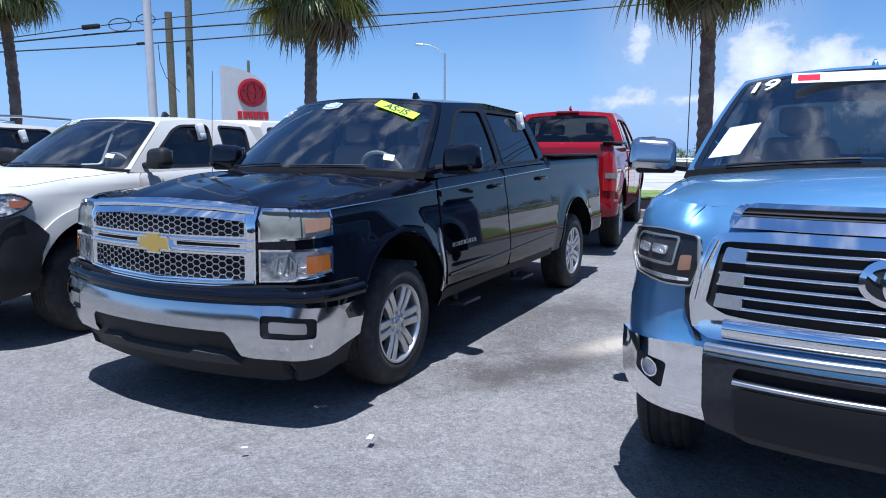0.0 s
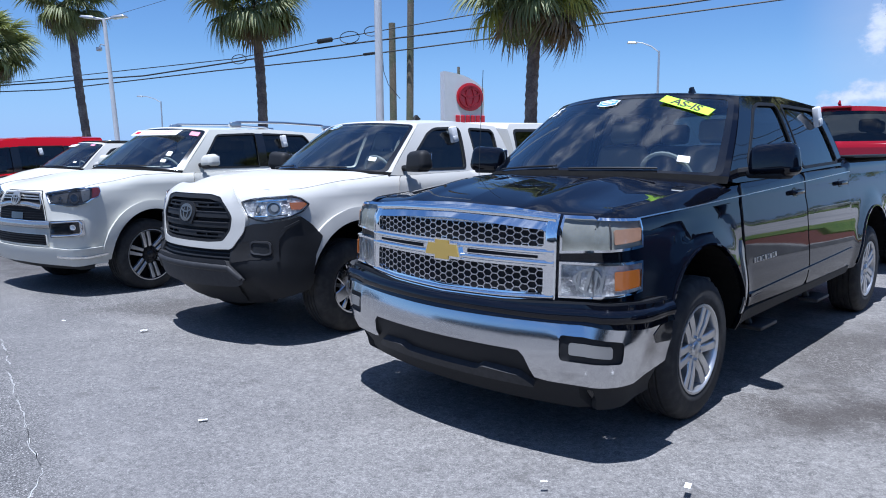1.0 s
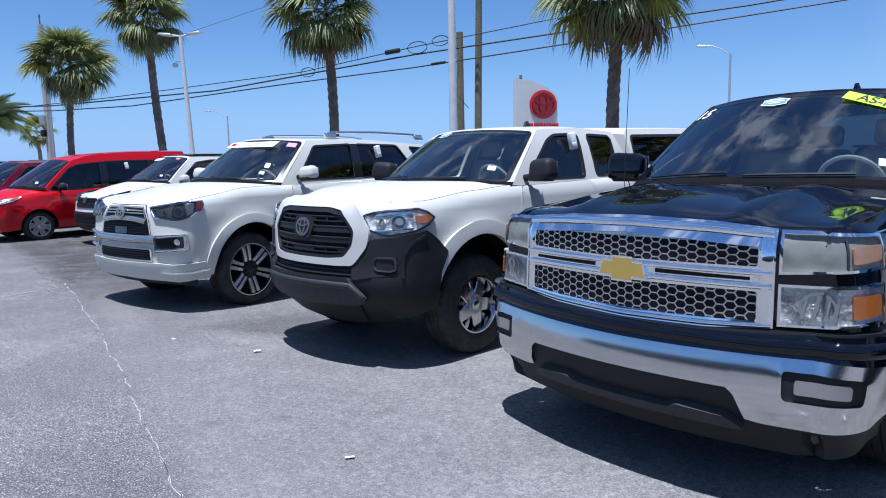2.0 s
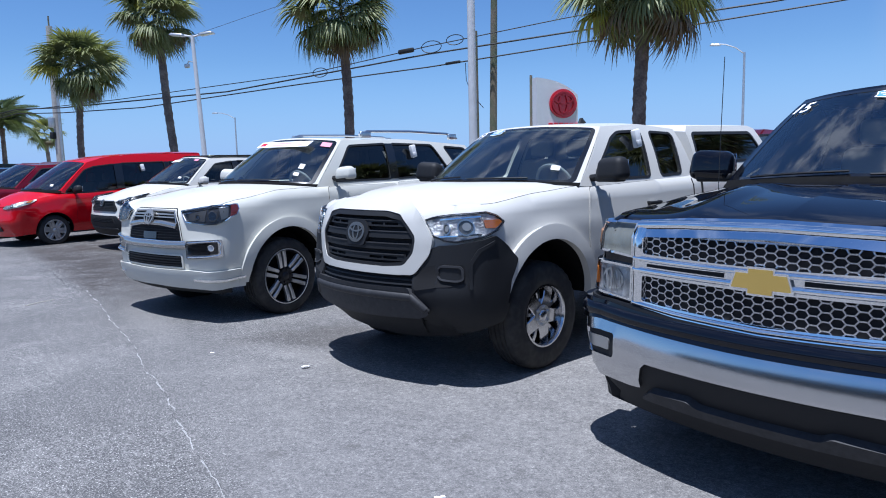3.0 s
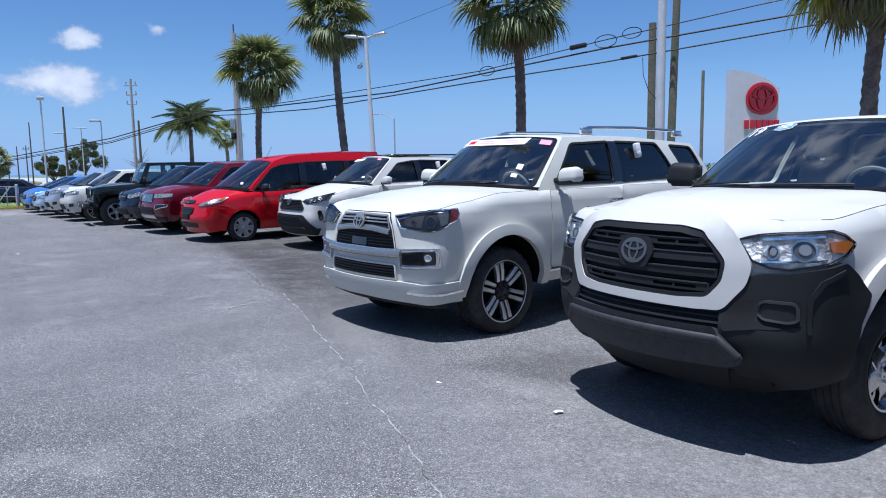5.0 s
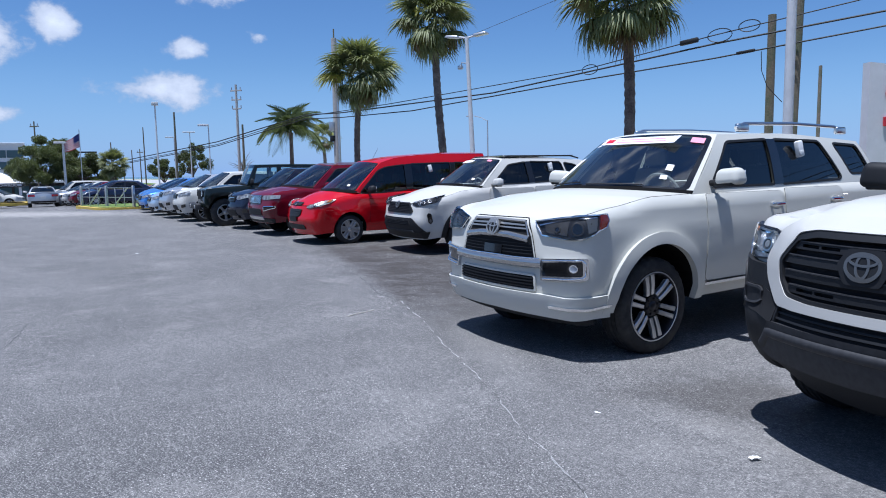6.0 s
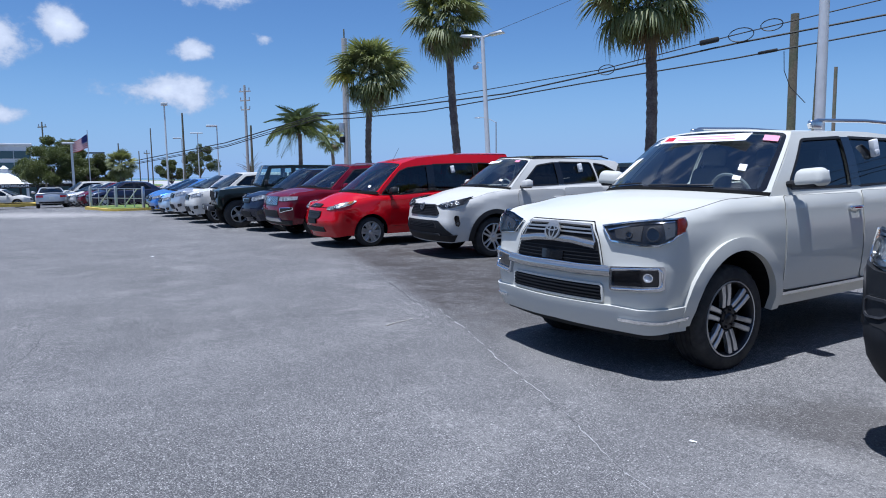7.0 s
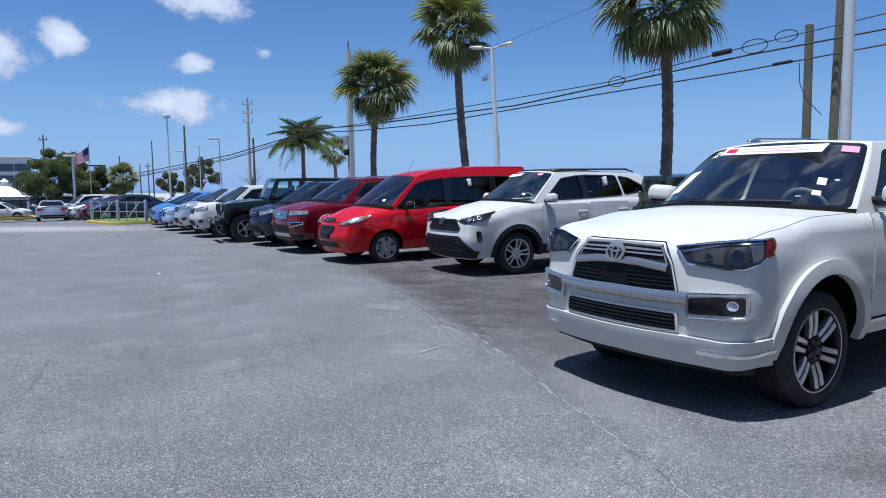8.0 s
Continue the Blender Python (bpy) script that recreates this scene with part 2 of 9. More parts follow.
def add_box(bm, size, m=None, bevel=0.0, seg=2, taper=None):
    """A box centred on m, with rounded edges. taper: (x, y) scale of its top."""
    r = bmesh.ops.create_cube(bm, size=1.0)
    vs = r["verts"]
    for v in vs:
        t = taper if taper and v.co.z > 0 else (1, 1)
        v.co = Vector((v.co.x * size[0] * t[0], v.co.y * size[1] * t[1], v.co.z * size[2]))
    if bevel:
        es = list({e for v in vs for e in v.link_edges})
        r = bmesh.ops.bevel(bm, geom=es, offset=bevel, segments=seg, profile=0.5, affect="EDGES")
        vs = r["verts"]
    if m is not None:
        bmesh.ops.transform(bm, matrix=m, verts=list(set(vs)))
    return vs


def box(size, m=None, bevel=0.0, seg=2, taper=None):
    bm = bmesh.new()
    add_box(bm, size, m, bevel, seg, taper)
    return bm


def add_tube(bm, pts, r, seg=8, r2=None, cap=True):
    """A round bar along points; r to r2 along its way."""
    pts = [Vector(p) for p in pts]
    rings = []
    k = len(pts)
    for i, p in enumerate(pts):
        d = (pts[min(i + 1, k - 1)] - pts[max(i - 1, 0)]).normalized()
        a = d.cross(Vector((0, 0, 1)) if abs(d.z) < 0.95 else Vector((1, 0, 0))).normalized()
        b = d.cross(a)
        rr = r if r2 is None else r + (r2 - r) * i / (k - 1)
        rings.append([bm.verts.new(p + (a * math.cos(2 * math.pi * j / seg) + b * math.sin(2 * math.pi * j / seg)) * rr) for j in range(seg)])
    for a, b in zip(rings, rings[1:]):
        for j in range(seg):
            bm.faces.new((a[j], a[(j + 1) % seg], b[(j + 1) % seg], b[j]))
    if cap:
        bm.faces.new(rings[0][::-1])
        bm.faces.new(rings[-1])
    return bm


def tube(pts, r, seg=8, r2=None):
    return add_tube(bmesh.new(), pts, r, seg, r2)


def revolve(profile, seg=40, axis="y"):
    """Verts and faces of a profile [(radius, along)] turned about the y (or z) axis."""
    verts, faces = [], []
    k = len(profile)
    for i in range(seg):
        a = 2 * math.pi * i / seg
        for r, y in profile:
            verts.append((r * math.cos(a), y, r * math.sin(a)) if axis == "y" else (r * math.cos(a), r * math.sin(a), y))
    for i in range(seg):
        for j in range(k - 1):
            a, b = i * k + j, ((i + 1) % seg) * k + j
            faces.append((a, b, b + 1, a + 1))
    return verts, faces


def inside(poly, pts):
    x, y = pts[:, 0], pts[:, 1]
    res = np.zeros(len(pts), bool)
    n = len(poly)
    for i in range(n):
        (x1, y1), (x2, y2) = poly[i], poly[(i + 1) % n]
        if y1 == y2:
            continue
        c = ((y1 > y) != (y2 > y)) & (x < (x2 - x1) * (y - y1) / (y2 - y1) + x1)
        res ^= c
    return res


def away(poly, pts, d):
    keep = np.ones(len(pts), bool)
    n = len(poly)
    for i in range(n):
        a, b = np.array(poly[i]), np.array(poly[(i + 1) % n])
        ab = b - a
        q = max(float(ab @ ab), 1e-12)
        t = np.clip(((pts - a) @ ab) / q, 0, 1)
        keep &= np.hypot(*(pts - a - t[:, None] * ab).T) > d
    return keep


def densify(poly, step):
    out = []
    n = len(poly)
    for i in range(n):
        a, b = poly[i], poly[(i + 1) % n]
        k = max(1, int(math.ceil(math.hypot(b[0] - a[0], b[1] - a[1]) / step)))
        out += [(a[0] + (b[0] - a[0]) * j / k, a[1] + (b[1] - a[1]) * j / k) for j in range(k)]
    return out


def rounded(poly, r, seg=4):
    """The polygon with its corners cut round."""
    out = []
    n = len(poly)
    for i in range(n):
        p0, p, p2 = Vector(poly[i - 1]), Vector(poly[i]), Vector(poly[(i + 1) % n])
        a, b = p0 - p, p2 - p
        d = min(r, a.length * 0.45, b.length * 0.45)
        a, b = p + a.normalized() * d, p + b.normalized() * d
        for j in range(seg + 1):
            t = j / seg
            q = a * (1 - t) ** 2 + p * 2 * t * (1 - t) + b * t * t
            out.append((q.x, q.y))
    return out


def grown(poly, d):
    """The polygon moved outward by d (inward when negative)."""
    n = len(poly)
    area = sum(poly[i][0] * poly[(i + 1) % n][1] - poly[(i + 1) % n][0] * poly[i][1] for i in range(n))
    s = 1 if area > 0 else -1
    out = []
    for i in range(n):
        p0, p, p2 = Vector(poly[i - 1]), Vector(poly[i]), Vector(poly[(i + 1) % n])
        e1, e2 = (p - p0), (p2 - p)
        if e1.length < 1e-9 or e2.length < 1e-9:
            out.append((p.x, p.y))
            continue
        e1.normalize(), e2.normalize()
        n1, n2 = Vector((e1.y, -e1.x)) * s, Vector((e2.y, -e2.x)) * s
        m = n1 + n2
        m = m / max(0.35, m.dot(n1)) if m.length > 1e-6 else n1
        q = p + m * d
        out.append((q.x, q.y))
    return out


def sheet(f, poly, holes=(), off=0.0, thick=0.0, step=0.06, centre=(0, 0, 0.9), mirror=False):
    """Verts and faces of the polygon of the (a, b) plane laid on the surface f(a, b), raised by off, with an edge of depth thick."""
    loops = [densify(p, step) for p in (poly, *holes)]
    loops = [[q for i, q in enumerate(lp) if math.hypot(q[0] - lp[i - 1][0], q[1] - lp[i - 1][1]) > 1e-5] for lp in loops]
    pts, edges = [], []
    for lp in loops:
        k = len(pts)
        pts += lp
        edges += [(k + i, k + (i + 1) % len(lp)) for i in range(len(lp))]
    arr = np.array(loops[0])
    (x0, y0), (x1, y1) = arr.min(0), arr.max(0)
    gx = np.linspace(x0, x1, max(2, int((x1 - x0) / step) + 1))
    gy = np.linspace(y0, y1, max(2, int((y1 - y0) / step) + 1))
    grid = np.array([(a, b) for a in gx for b in gy])
    keep = inside(loops[0], grid)
    for h in loops[1:]:
        keep &= ~inside(h, grid)
    for lp in loops:
        keep &= away(lp, grid, step * 0.3)
    allp = pts + [tuple(p) for p in grid[keep]]
    vo, eo, fo, *_ = delaunay_2d_cdt([Vector(p) for p in allp], edges, [], 0, 1e-6, False)
    vo = np.array([(v.x, v.y) for v in vo])
    fo = np.array([f3 for f3 in fo if len(f3) == 3])
    mid = vo[fo].mean(1)
    ok = inside(loops[0], mid)
    for h in loops[1:]:
        ok &= ~inside(h, mid)
    fo = fo[ok]
    e = 0.004
    P = np.array([f(a, b) for a, b in vo])
    A = np.array([f(a + e, b) for a, b in vo]) - np.array([f(a - e, b) for a, b in vo])
    B = np.array([f(a, b + e) for a, b in vo]) - np.array([f(a, b - e) for a, b in vo])
    N = np.cross(A, B)
    N /= np.maximum(np.linalg.norm(N, axis=1), 1e-9)[:, None]
    flip = ((P - np.array(centre)) * N).sum() < 0
    if flip:
        N = -N
        fo = fo[:, ::-1]
    V = P + N * off
    faces = [tuple(int(i) for i in t) for t in fo]
    if thick:
        cnt = {}
        for t in faces:
            for i in range(3):
                cnt[(t[i], t[(i + 1) % 3])] = 1
        rim = [ed for ed in cnt if (ed[1], ed[0]) not in cnt]
        low, V2 = {}, list(V)
        for a, b in rim:
            for q in (a, b):
                if q not in low:
                    low[q] = len(V2)
                    V2.append(V[q] - N[q] * thick)
            faces.append((b, a, low[a], low[b]))
        V = np.array(V2)
    if mirror:
        V = V * np.array((1, -1, 1))
        faces = [t[::-1] for t in faces]
    return [tuple(v) for v in V], faces


def join(*pieces):
    verts, faces = [], []
    for v, f in pieces:
        k = len(verts)
        verts += list(v)
        faces += [tuple(i + k for i in t) for t in f]
    return verts, faces


def patch(name, f, poly, mat, parent, holes=(), off=0.003, thick=0.004, step=0.06, mirror=False, label="", centre=(0, 0, 0.9), sharp=35):
    v, fa = sheet(f, poly, holes, off, thick, step, centre, mirror)
    return mesh_object(name, v, fa, mat, parent, label, True, sharp)


def rect(a0, a1, b0, b1):
    return [(a0, b0), (a1, b0), (a1, b1), (a0, b1)]


def oval(ca, cb, ra, rb, n=24, t0=0.0, t1=2 * math.pi):
    full = abs(t1 - t0 - 2 * math.pi) < 1e-6
    return [(ca + ra * math.cos(t0 + (t1 - t0) * i / (n if full else n - 1)), cb + rb * math.sin(t0 + (t1 - t0) * i / (n if full else n - 1))) for i in range(n)]


def lin(table, x):
    xs, ys = zip(*table)
    return float(np.interp(x, xs, ys))


def smooth(table, x):
    """Monotone easing between the table's points."""
    xs = [p[0] for p in table]
    if x <= xs[0]:
        return table[0][1]
    if x >= xs[-1]:
        return table[-1][1]
    for (a, fa), (b, fb) in zip(table, table[1:]):
        if x <= b:
            t = (x - a) / (b - a)
            t = 0.5 * t + 0.5 * t * t * (3 - 2 * t)
            return fa + (fb - fa) * t


def words(name, text, size, m, mat, parent=None, depth=0.002, label="", squash=1.0):
    """Lettering in the built-in font as a mesh, centred on m, in m's xy plane."""
    cu = bpy.data.curves.new(name, "FONT")
    cu.body, cu.size, cu.extrude, cu.align_x, cu.align_y = text, size, depth, "CENTER", "CENTER"
    cu.offset = size * 0.02
    tmp = bpy.data.objects.new("tmp", cu)
    scene.collection.objects.link(tmp)
    me = bpy.data.meshes.new_from_object(tmp.evaluated_get(bpy.context.evaluated_depsgraph_get()))
    bpy.data.objects.remove(tmp)
    bpy.data.curves.remove(cu)
    me.name = name
    me.materials.clear()
    me.materials.append(mat)
    me.transform(m @ Matrix.Diagonal((squash, 1, 1, 1)))
    ob = new(name, me)
    if parent is not None:
        ob.parent = parent
    if label:
        tagged(ob, label)
    return ob
def plane_grid(name, x0, x1, y0, y1, z, mat, kind="structure", label="", nx=1, ny=1):
    V = [(x0 + (x1 - x0) * i / nx, y0 + (y1 - y0) * j / ny, z) for i in range(nx + 1) for j in range(ny + 1)]
    F = [(i * (ny + 1) + j, (i + 1) * (ny + 1) + j, (i + 1) * (ny + 1) + j + 1, i * (ny + 1) + j + 1) for i in range(nx) for j in range(ny)]
    return tagged(mesh_object(name, V, F, mat, None, "", False), label, "", "", kind)


def asphalt():
    m = bpy.data.materials.new("worn_asphalt")
    m.use_nodes = True
    nt = m.node_tree
    n, l = nt.nodes.new, nt.links.new
    p = nt.nodes["Principled BSDF"]
    co = n("ShaderNodeTexCoord")

    def noise_at(scale, detail, rough=0.6, vec=None):
        t = n("ShaderNodeTexNoise")
        t.inputs["Scale"].default_value, t.inputs["Detail"].default_value, t.inputs["Roughness"].default_value = scale, detail, rough
        l(vec or co.outputs["Object"], t.inputs["Vector"])
        return t.outputs[0]

    def ranged(v, a, b, c, d):
        r = n("ShaderNodeMapRange")
        r.inputs["From Min"].default_value, r.inputs["From Max"].default_value, r.inputs["To Min"].default_value, r.inputs["To Max"].default_value = a, b, c, d
        l(v, r.inputs["Value"])
        return r.outputs[0]

    def mixed(f, a, b):
        x = n("ShaderNodeMix")
        x.data_type = "RGBA"
        l(f, x.inputs["Factor"])
        for key, v in (("A", a), ("B", b)):
            if isinstance(v, tuple):
                x.inputs[key].default_value = (*v, 1)
            else:
                l(v, x.inputs[key])
        return x.outputs["Result"]

    # the stalls' side of the long crack is paler than the lane's
    sx = n("ShaderNodeSeparateXYZ")
    l(co.outputs["Object"], sx.inputs[0])
    side1, side2 = n("ShaderNodeMath"), n("ShaderNodeMath")
    side1.operation, side2.operation = "MULTIPLY", "MULTIPLY_ADD"
    side1.inputs[1].default_value, side2.inputs[1].default_value = 0.575, 0.818
    l(sx.outputs["X"], side1.inputs[0]); l(sx.outputs["Y"], side2.inputs[0]); l(side1.outputs[0], side2.inputs[2])
    stall = ranged(side2.outputs[0], 0.55, 0.85, 0, 1)
    wob = noise_at(0.9, 4.0)
    big = noise_at(0.35, 5.0)
    lane = mixed(ranged(big, 0.38, 0.62, 0, 1), (0.052, 0.053, 0.055), (0.080, 0.081, 0.084))
    pale = mixed(ranged(big, 0.38, 0.62, 0, 1), (0.135, 0.135, 0.138), (0.172, 0.172, 0.172))
    # far to the west the stalls are as dark as the lane
    west = ranged(sx.outputs["X"], -3.6, -6.5, 1, 0)
    both = n("ShaderNodeMath")
    both.operation = "MULTIPLY"
    l(stall, both.inputs[0]); l(west, both.inputs[1])
    col = mixed(both.outputs[0], lane, pale)
    patch_n = noise_at(1.3, 6.0, 0.65)
    col = mixed(ranged(patch_n, 0.54, 0.72, 0, 0.4), col, (0.27, 0.268, 0.262))
    stain = noise_at(0.8, 4.0, 0.5)
    col = mixed(ranged(stain, 0.58, 0.70, 0, 0.55), col, (0.075, 0.075, 0.078))
    # light aggregate and dark pores, at three sizes
    grit = noise_at(95.0, 4.0, 0.8)
    mid = noise_at(30.0, 4.0, 0.75)
    clot = noise_at(7.0, 5.0, 0.7)
    col = mixed(ranged(clot, 0.53, 0.66, 0, 0.26), col, (0.24, 0.24, 0.238))
    col = mixed(ranged(clot, 0.47, 0.34, 0, 0.3), col, (0.055, 0.055, 0.058))
    col = mixed(ranged(mid, 0.52, 0.66, 0, 0.38), col, (0.36, 0.36, 0.355))
    col = mixed(ranged(mid, 0.48, 0.35, 0, 0.44), col, (0.04, 0.04, 0.043))
    calm = ranged(both.outputs[0], 0.0, 1.0, 1.0, 0.5)
    for lo, hi, most, tint in ((0.52, 0.62, 0.62, (0.46, 0.46, 0.455)), (0.47, 0.36, 0.6, (0.022, 0.022, 0.024))):
        gm = n("ShaderNodeMath")
        gm.operation = "MULTIPLY"
        l(ranged(grit, lo, hi, 0, most), gm.inputs[0]); l(calm, gm.inputs[1])
        col = mixed(gm.outputs[0], col, tint)
    # spilled sand, and oil stains where vehicles stood
    fray = noise_at(2.2, 6.0, 0.65)
    for cx, cy, rx, ry, ang, tint, most in ((1.35, 5.85, 0.55, 0.16, 35, (0.50, 0.45, 0.36), 0.9), (0.55, 5.2, 0.75, 0.34, 30, (0.035, 0.029, 0.026), 1.15), (0.9, 6.6, 1.3, 0.5, 60, (0.045, 0.040, 0.037), 0.95),
                                            (-9.6, 9.2, 2.6, 1.1, -32, (0.026, 0.024, 0.023), 0.8), (-5.1, 6.4, 0.8, 0.5, 20, (0.035, 0.030, 0.026), 0.75), (-13.2, 9.9, 2.6, 0.8, -20, (0.030, 0.028, 0.027), 0.75),
                                            (-4.9, 5.75, 0.7, 0.16, -5, (0.36, 0.355, 0.34), 0.2), (-7.2, 6.3, 1.2, 0.22, -35, (0.30, 0.30, 0.295), 0.3), (-37.5, 11.2, 6.5, 2.0, 28, (0.40, 0.39, 0.37), 0.8), (-7.36, 4.64, 0.10, 0.05, 20, (0.03, 0.03, 0.031), 0.9)):
        mp = n("ShaderNodeMapping")
        mp.vector_type = "TEXTURE"
        mp.inputs["Location"].default_value, mp.inputs["Rotation"].default_value, mp.inputs["Scale"].default_value = (cx, cy, 0), (0, 0, radians(ang)), (rx, ry, 1)
        l(co.outputs["Object"], mp.inputs[0])
        ln = n("ShaderNodeVectorMath")
        ln.operation = "LENGTH"
        l(mp.outputs[0], ln.inputs[0])
        ad = n("ShaderNodeMath")
        ad.operation = "MULTIPLY_ADD"
        l(fray, ad.inputs[0])
        ad.inputs[1].default_value = 2.4
        l(ln.outputs["Value"], ad.inputs[2])
        col = mixed(ranged(ad.outputs[0], 2.5, 1.6, 0, most * 0.68), col, tint)
    # a net of hairline crazing, paler than the binder
    wv = n("ShaderNodeVectorMath")
    wv.operation = "MULTIPLY_ADD"
    warp = n("ShaderNodeTexNoise")
    warp.inputs["Scale"].default_value, warp.inputs["Detail"].default_value = 9.0, 3.0
    l(co.outputs["Object"], warp.inputs["Vector"]); l(warp.outputs["Color"], wv.inputs[0])
    wv.inputs[1].default_value = (0.14, 0.14, 0.0)
    l(co.outputs["Object"], wv.inputs[2])
    cell = n("ShaderNodeTexVoronoi")
    cell.feature = "DISTANCE_TO_EDGE"
    cell.inputs["Scale"].default_value = 24.0
    l(wv.outputs[0], cell.inputs["Vector"])
    net = n("ShaderNodeMath")
    net.operation = "MULTIPLY"
    l(ranged(cell.outputs["Distance"], 0.06, 0.0, 0, 0.38), net.inputs[0]); l(ranged(wob, 0.42, 0.62, 0, 1), net.inputs[1])
    col = mixed(net.outputs[0], col, (0.40, 0.40, 0.395))
    # single pale stones in the wearing course
    stone = n("ShaderNodeTexVoronoi")
    stone.inputs["Scale"].default_value = 46.0
    l(co.outputs["Object"], stone.inputs["Vector"])
    sc = n("ShaderNodeSeparateColor")
    l(stone.outputs["Color"], sc.inputs[0])
    fleck = n("ShaderNodeMath")
    fleck.operation = "MULTIPLY"
    l(ranged(stone.outputs["Distance"], 0.24, 0.14, 0, 0.85), fleck.inputs[0]); l(ranged(sc.outputs[0], 0.62, 0.75, 0, 1), fleck.inputs[1])
    worn = ranged(both.outputs[0], 0.0, 1.0, 1.0, 0.3)
    fl2 = n("ShaderNodeMath")
    fl2.operation = "MULTIPLY"
    l(fleck.outputs[0], fl2.inputs[0]); l(worn, fl2.inputs[1])
    col = mixed(fl2.outputs[0], col, (0.58, 0.58, 0.57))
    chip = n("ShaderNodeTexVoronoi")
    chip.inputs["Scale"].default_value = 105.0
    l(co.outputs["Object"], chip.inputs["Vector"])
    cc = n("ShaderNodeSeparateColor")
    l(chip.outputs["Color"], cc.inputs[0])
    sp1, sp2 = n("ShaderNodeMath"), n("ShaderNodeMath")
    sp1.operation = sp2.operation = "MULTIPLY"
    l(ranged(chip.outputs["Distance"], 0.34, 0.20, 0, 0.9), sp1.inputs[0]); l(ranged(cc.outputs[0], 0.60, 0.72, 0, 1), sp1.inputs[1])
    l(sp1.outputs[0], sp2.inputs[0]); l(ranged(wob, 0.35, 0.62, 0.35, 1), sp2.inputs[1])
    sp3 = n("ShaderNodeMath")
    sp3.operation = "MULTIPLY"
    l(sp2.outputs[0], sp3.inputs[0]); l(worn, sp3.inputs[1])
    col = mixed(sp3.outputs[0], col, (0.62, 0.62, 0.61))
    # old drips and scuffs in the stalls
    drip = n("ShaderNodeMath")
    drip.operation = "MULTIPLY"
    l(ranged(noise_at(3.4, 5.0, 0.7), 0.60, 0.70, 0, 0.5), drip.inputs[0]); l(both.outputs[0], drip.inputs[1])
    col = mixed(drip.outputs[0], col, (0.07, 0.068, 0.066))
    scuff = n("ShaderNodeMath")
    scuff.operation = "MULTIPLY"
    l(ranged(noise_at(2.1, 7.0, 0.75), 0.58, 0.72, 0, 0.4), scuff.inputs[0]); l(both.outputs[0], scuff.inputs[1])
    col = mixed(scuff.outputs[0], col, (0.34, 0.335, 0.325))
    # the stalls to the west are darker, stained by rubber and oil
    wst = ranged(sx.outputs["X"], -7.0, -9.2, 0, 1)
    east = ranged(sx.outputs["X"], -19.0, -14.0, 0, 1)
    bend = n("ShaderNodeMath")
    bend.operation = "MULTIPLY_ADD"
    bend.inputs[1].default_value = -0.1
    l(sx.outputs["X"], bend.inputs[0]); l(side2.outputs[0], bend.inputs[2])
    band = ranged(bend.outputs[0], 1.46, 1.68, 0, 1)
    mott = ranged(noise_at(1.6, 8.0, 0.75), 0.38, 0.58, 0.25, 0.95)
    amount = wst
    for v in (east, band, mott):
        mm = n("ShaderNodeMath")
        mm.operation = "MULTIPLY"
        l(amount, mm.inputs[0]); l(v, mm.inputs[1])
        amount = mm.outputs[0]
    col = mixed(amount, col, (0.042, 0.037, 0.033))
    warm = n("ShaderNodeMix")
    warm.data_type, warm.blend_type = "RGBA", "MULTIPLY"
    warm.inputs["Factor"].default_value = 1.0
    warm.inputs["B"].default_value = (1.04, 1.0, 0.955, 1)
    l(col, warm.inputs["A"])
    col = warm.outputs["Result"]
    l(col, p.inputs["Base Color"])
    p.inputs["Roughness"].default_value = 0.85
    b = n("ShaderNodeBump")
    b.inputs["Strength"].default_value, b.inputs["Distance"].default_value = 0.7, 0.006
    l(grit, b.inputs["Height"]); l(b.outputs[0], p.inputs["Normal"])
    return m


M_ASPHALT = asphalt()


CRACK_N = Vector((0.607, 0.795, 0))                    # across the long crack, from the lane into the stalls
DIP = 0.045                                            # the stalls lie this much lower than the lane


def sunk(x):
    """How far the stalls lie below the lane: less to the west."""
    k = min(1.0, max(0.0, (-6.5 - x) / 4.5))
    return DIP * (1 - 0.7 * k * k * (3 - 2 * k))


def fall(x):
    """The lot's height: level, but falling gently to the west beyond the gutter."""
    return -min(1.5, 0.026 * max(0.0, -40.0 - x))


def lot_ground():
    """One sheet: lane, a shallow ramp beside the crack, and the stalls a little lower."""
    across = [-1200, -300, -60, -15, 0.0, 0.9, 1.15, 1.4, 1.65, 1.9, 2.15, 6, 20, 60, 250, 1200]
    along = [-1200, -300, -100, -30, 0, 4, 7, 9, 11, 13, 15, 17, 20, 40, 46, 50, 54, 58, 62, 70, 80, 95, 110, 125, 140, 300, 1200]
    e = Vector((-CRACK_N.y, CRACK_N.x, 0))
    V, F = [], []
    for a in along:
        for b in across:
            p = e * a + CRACK_N * (b + 0.17)
            k = min(1.0, max(0.0, (b - 0.9) / 1.25))
            V.append((p.x, p.y, fall(p.x) - sunk(p.x) * k * k * (3 - 2 * k)))
    n = len(across)
    for i in range(len(along) - 1):
        for j in range(n - 1):
            F.append((i * n + j, i * n + j + 1, (i + 1) * n + j + 1, (i + 1) * n + j))
    return tagged(mesh_object("ground", V, [f[::-1] for f in F], M_ASPHALT, None, "", True), "worn grey asphalt lot", "", "", "structure")


lot_ground()
# ---- verge, road and shore beyond the lot ----
E1, E2 = Vector((-0.962, 0.273, 0)), Vector((0.273, 0.962, 0))      # along the road to the west, and across it


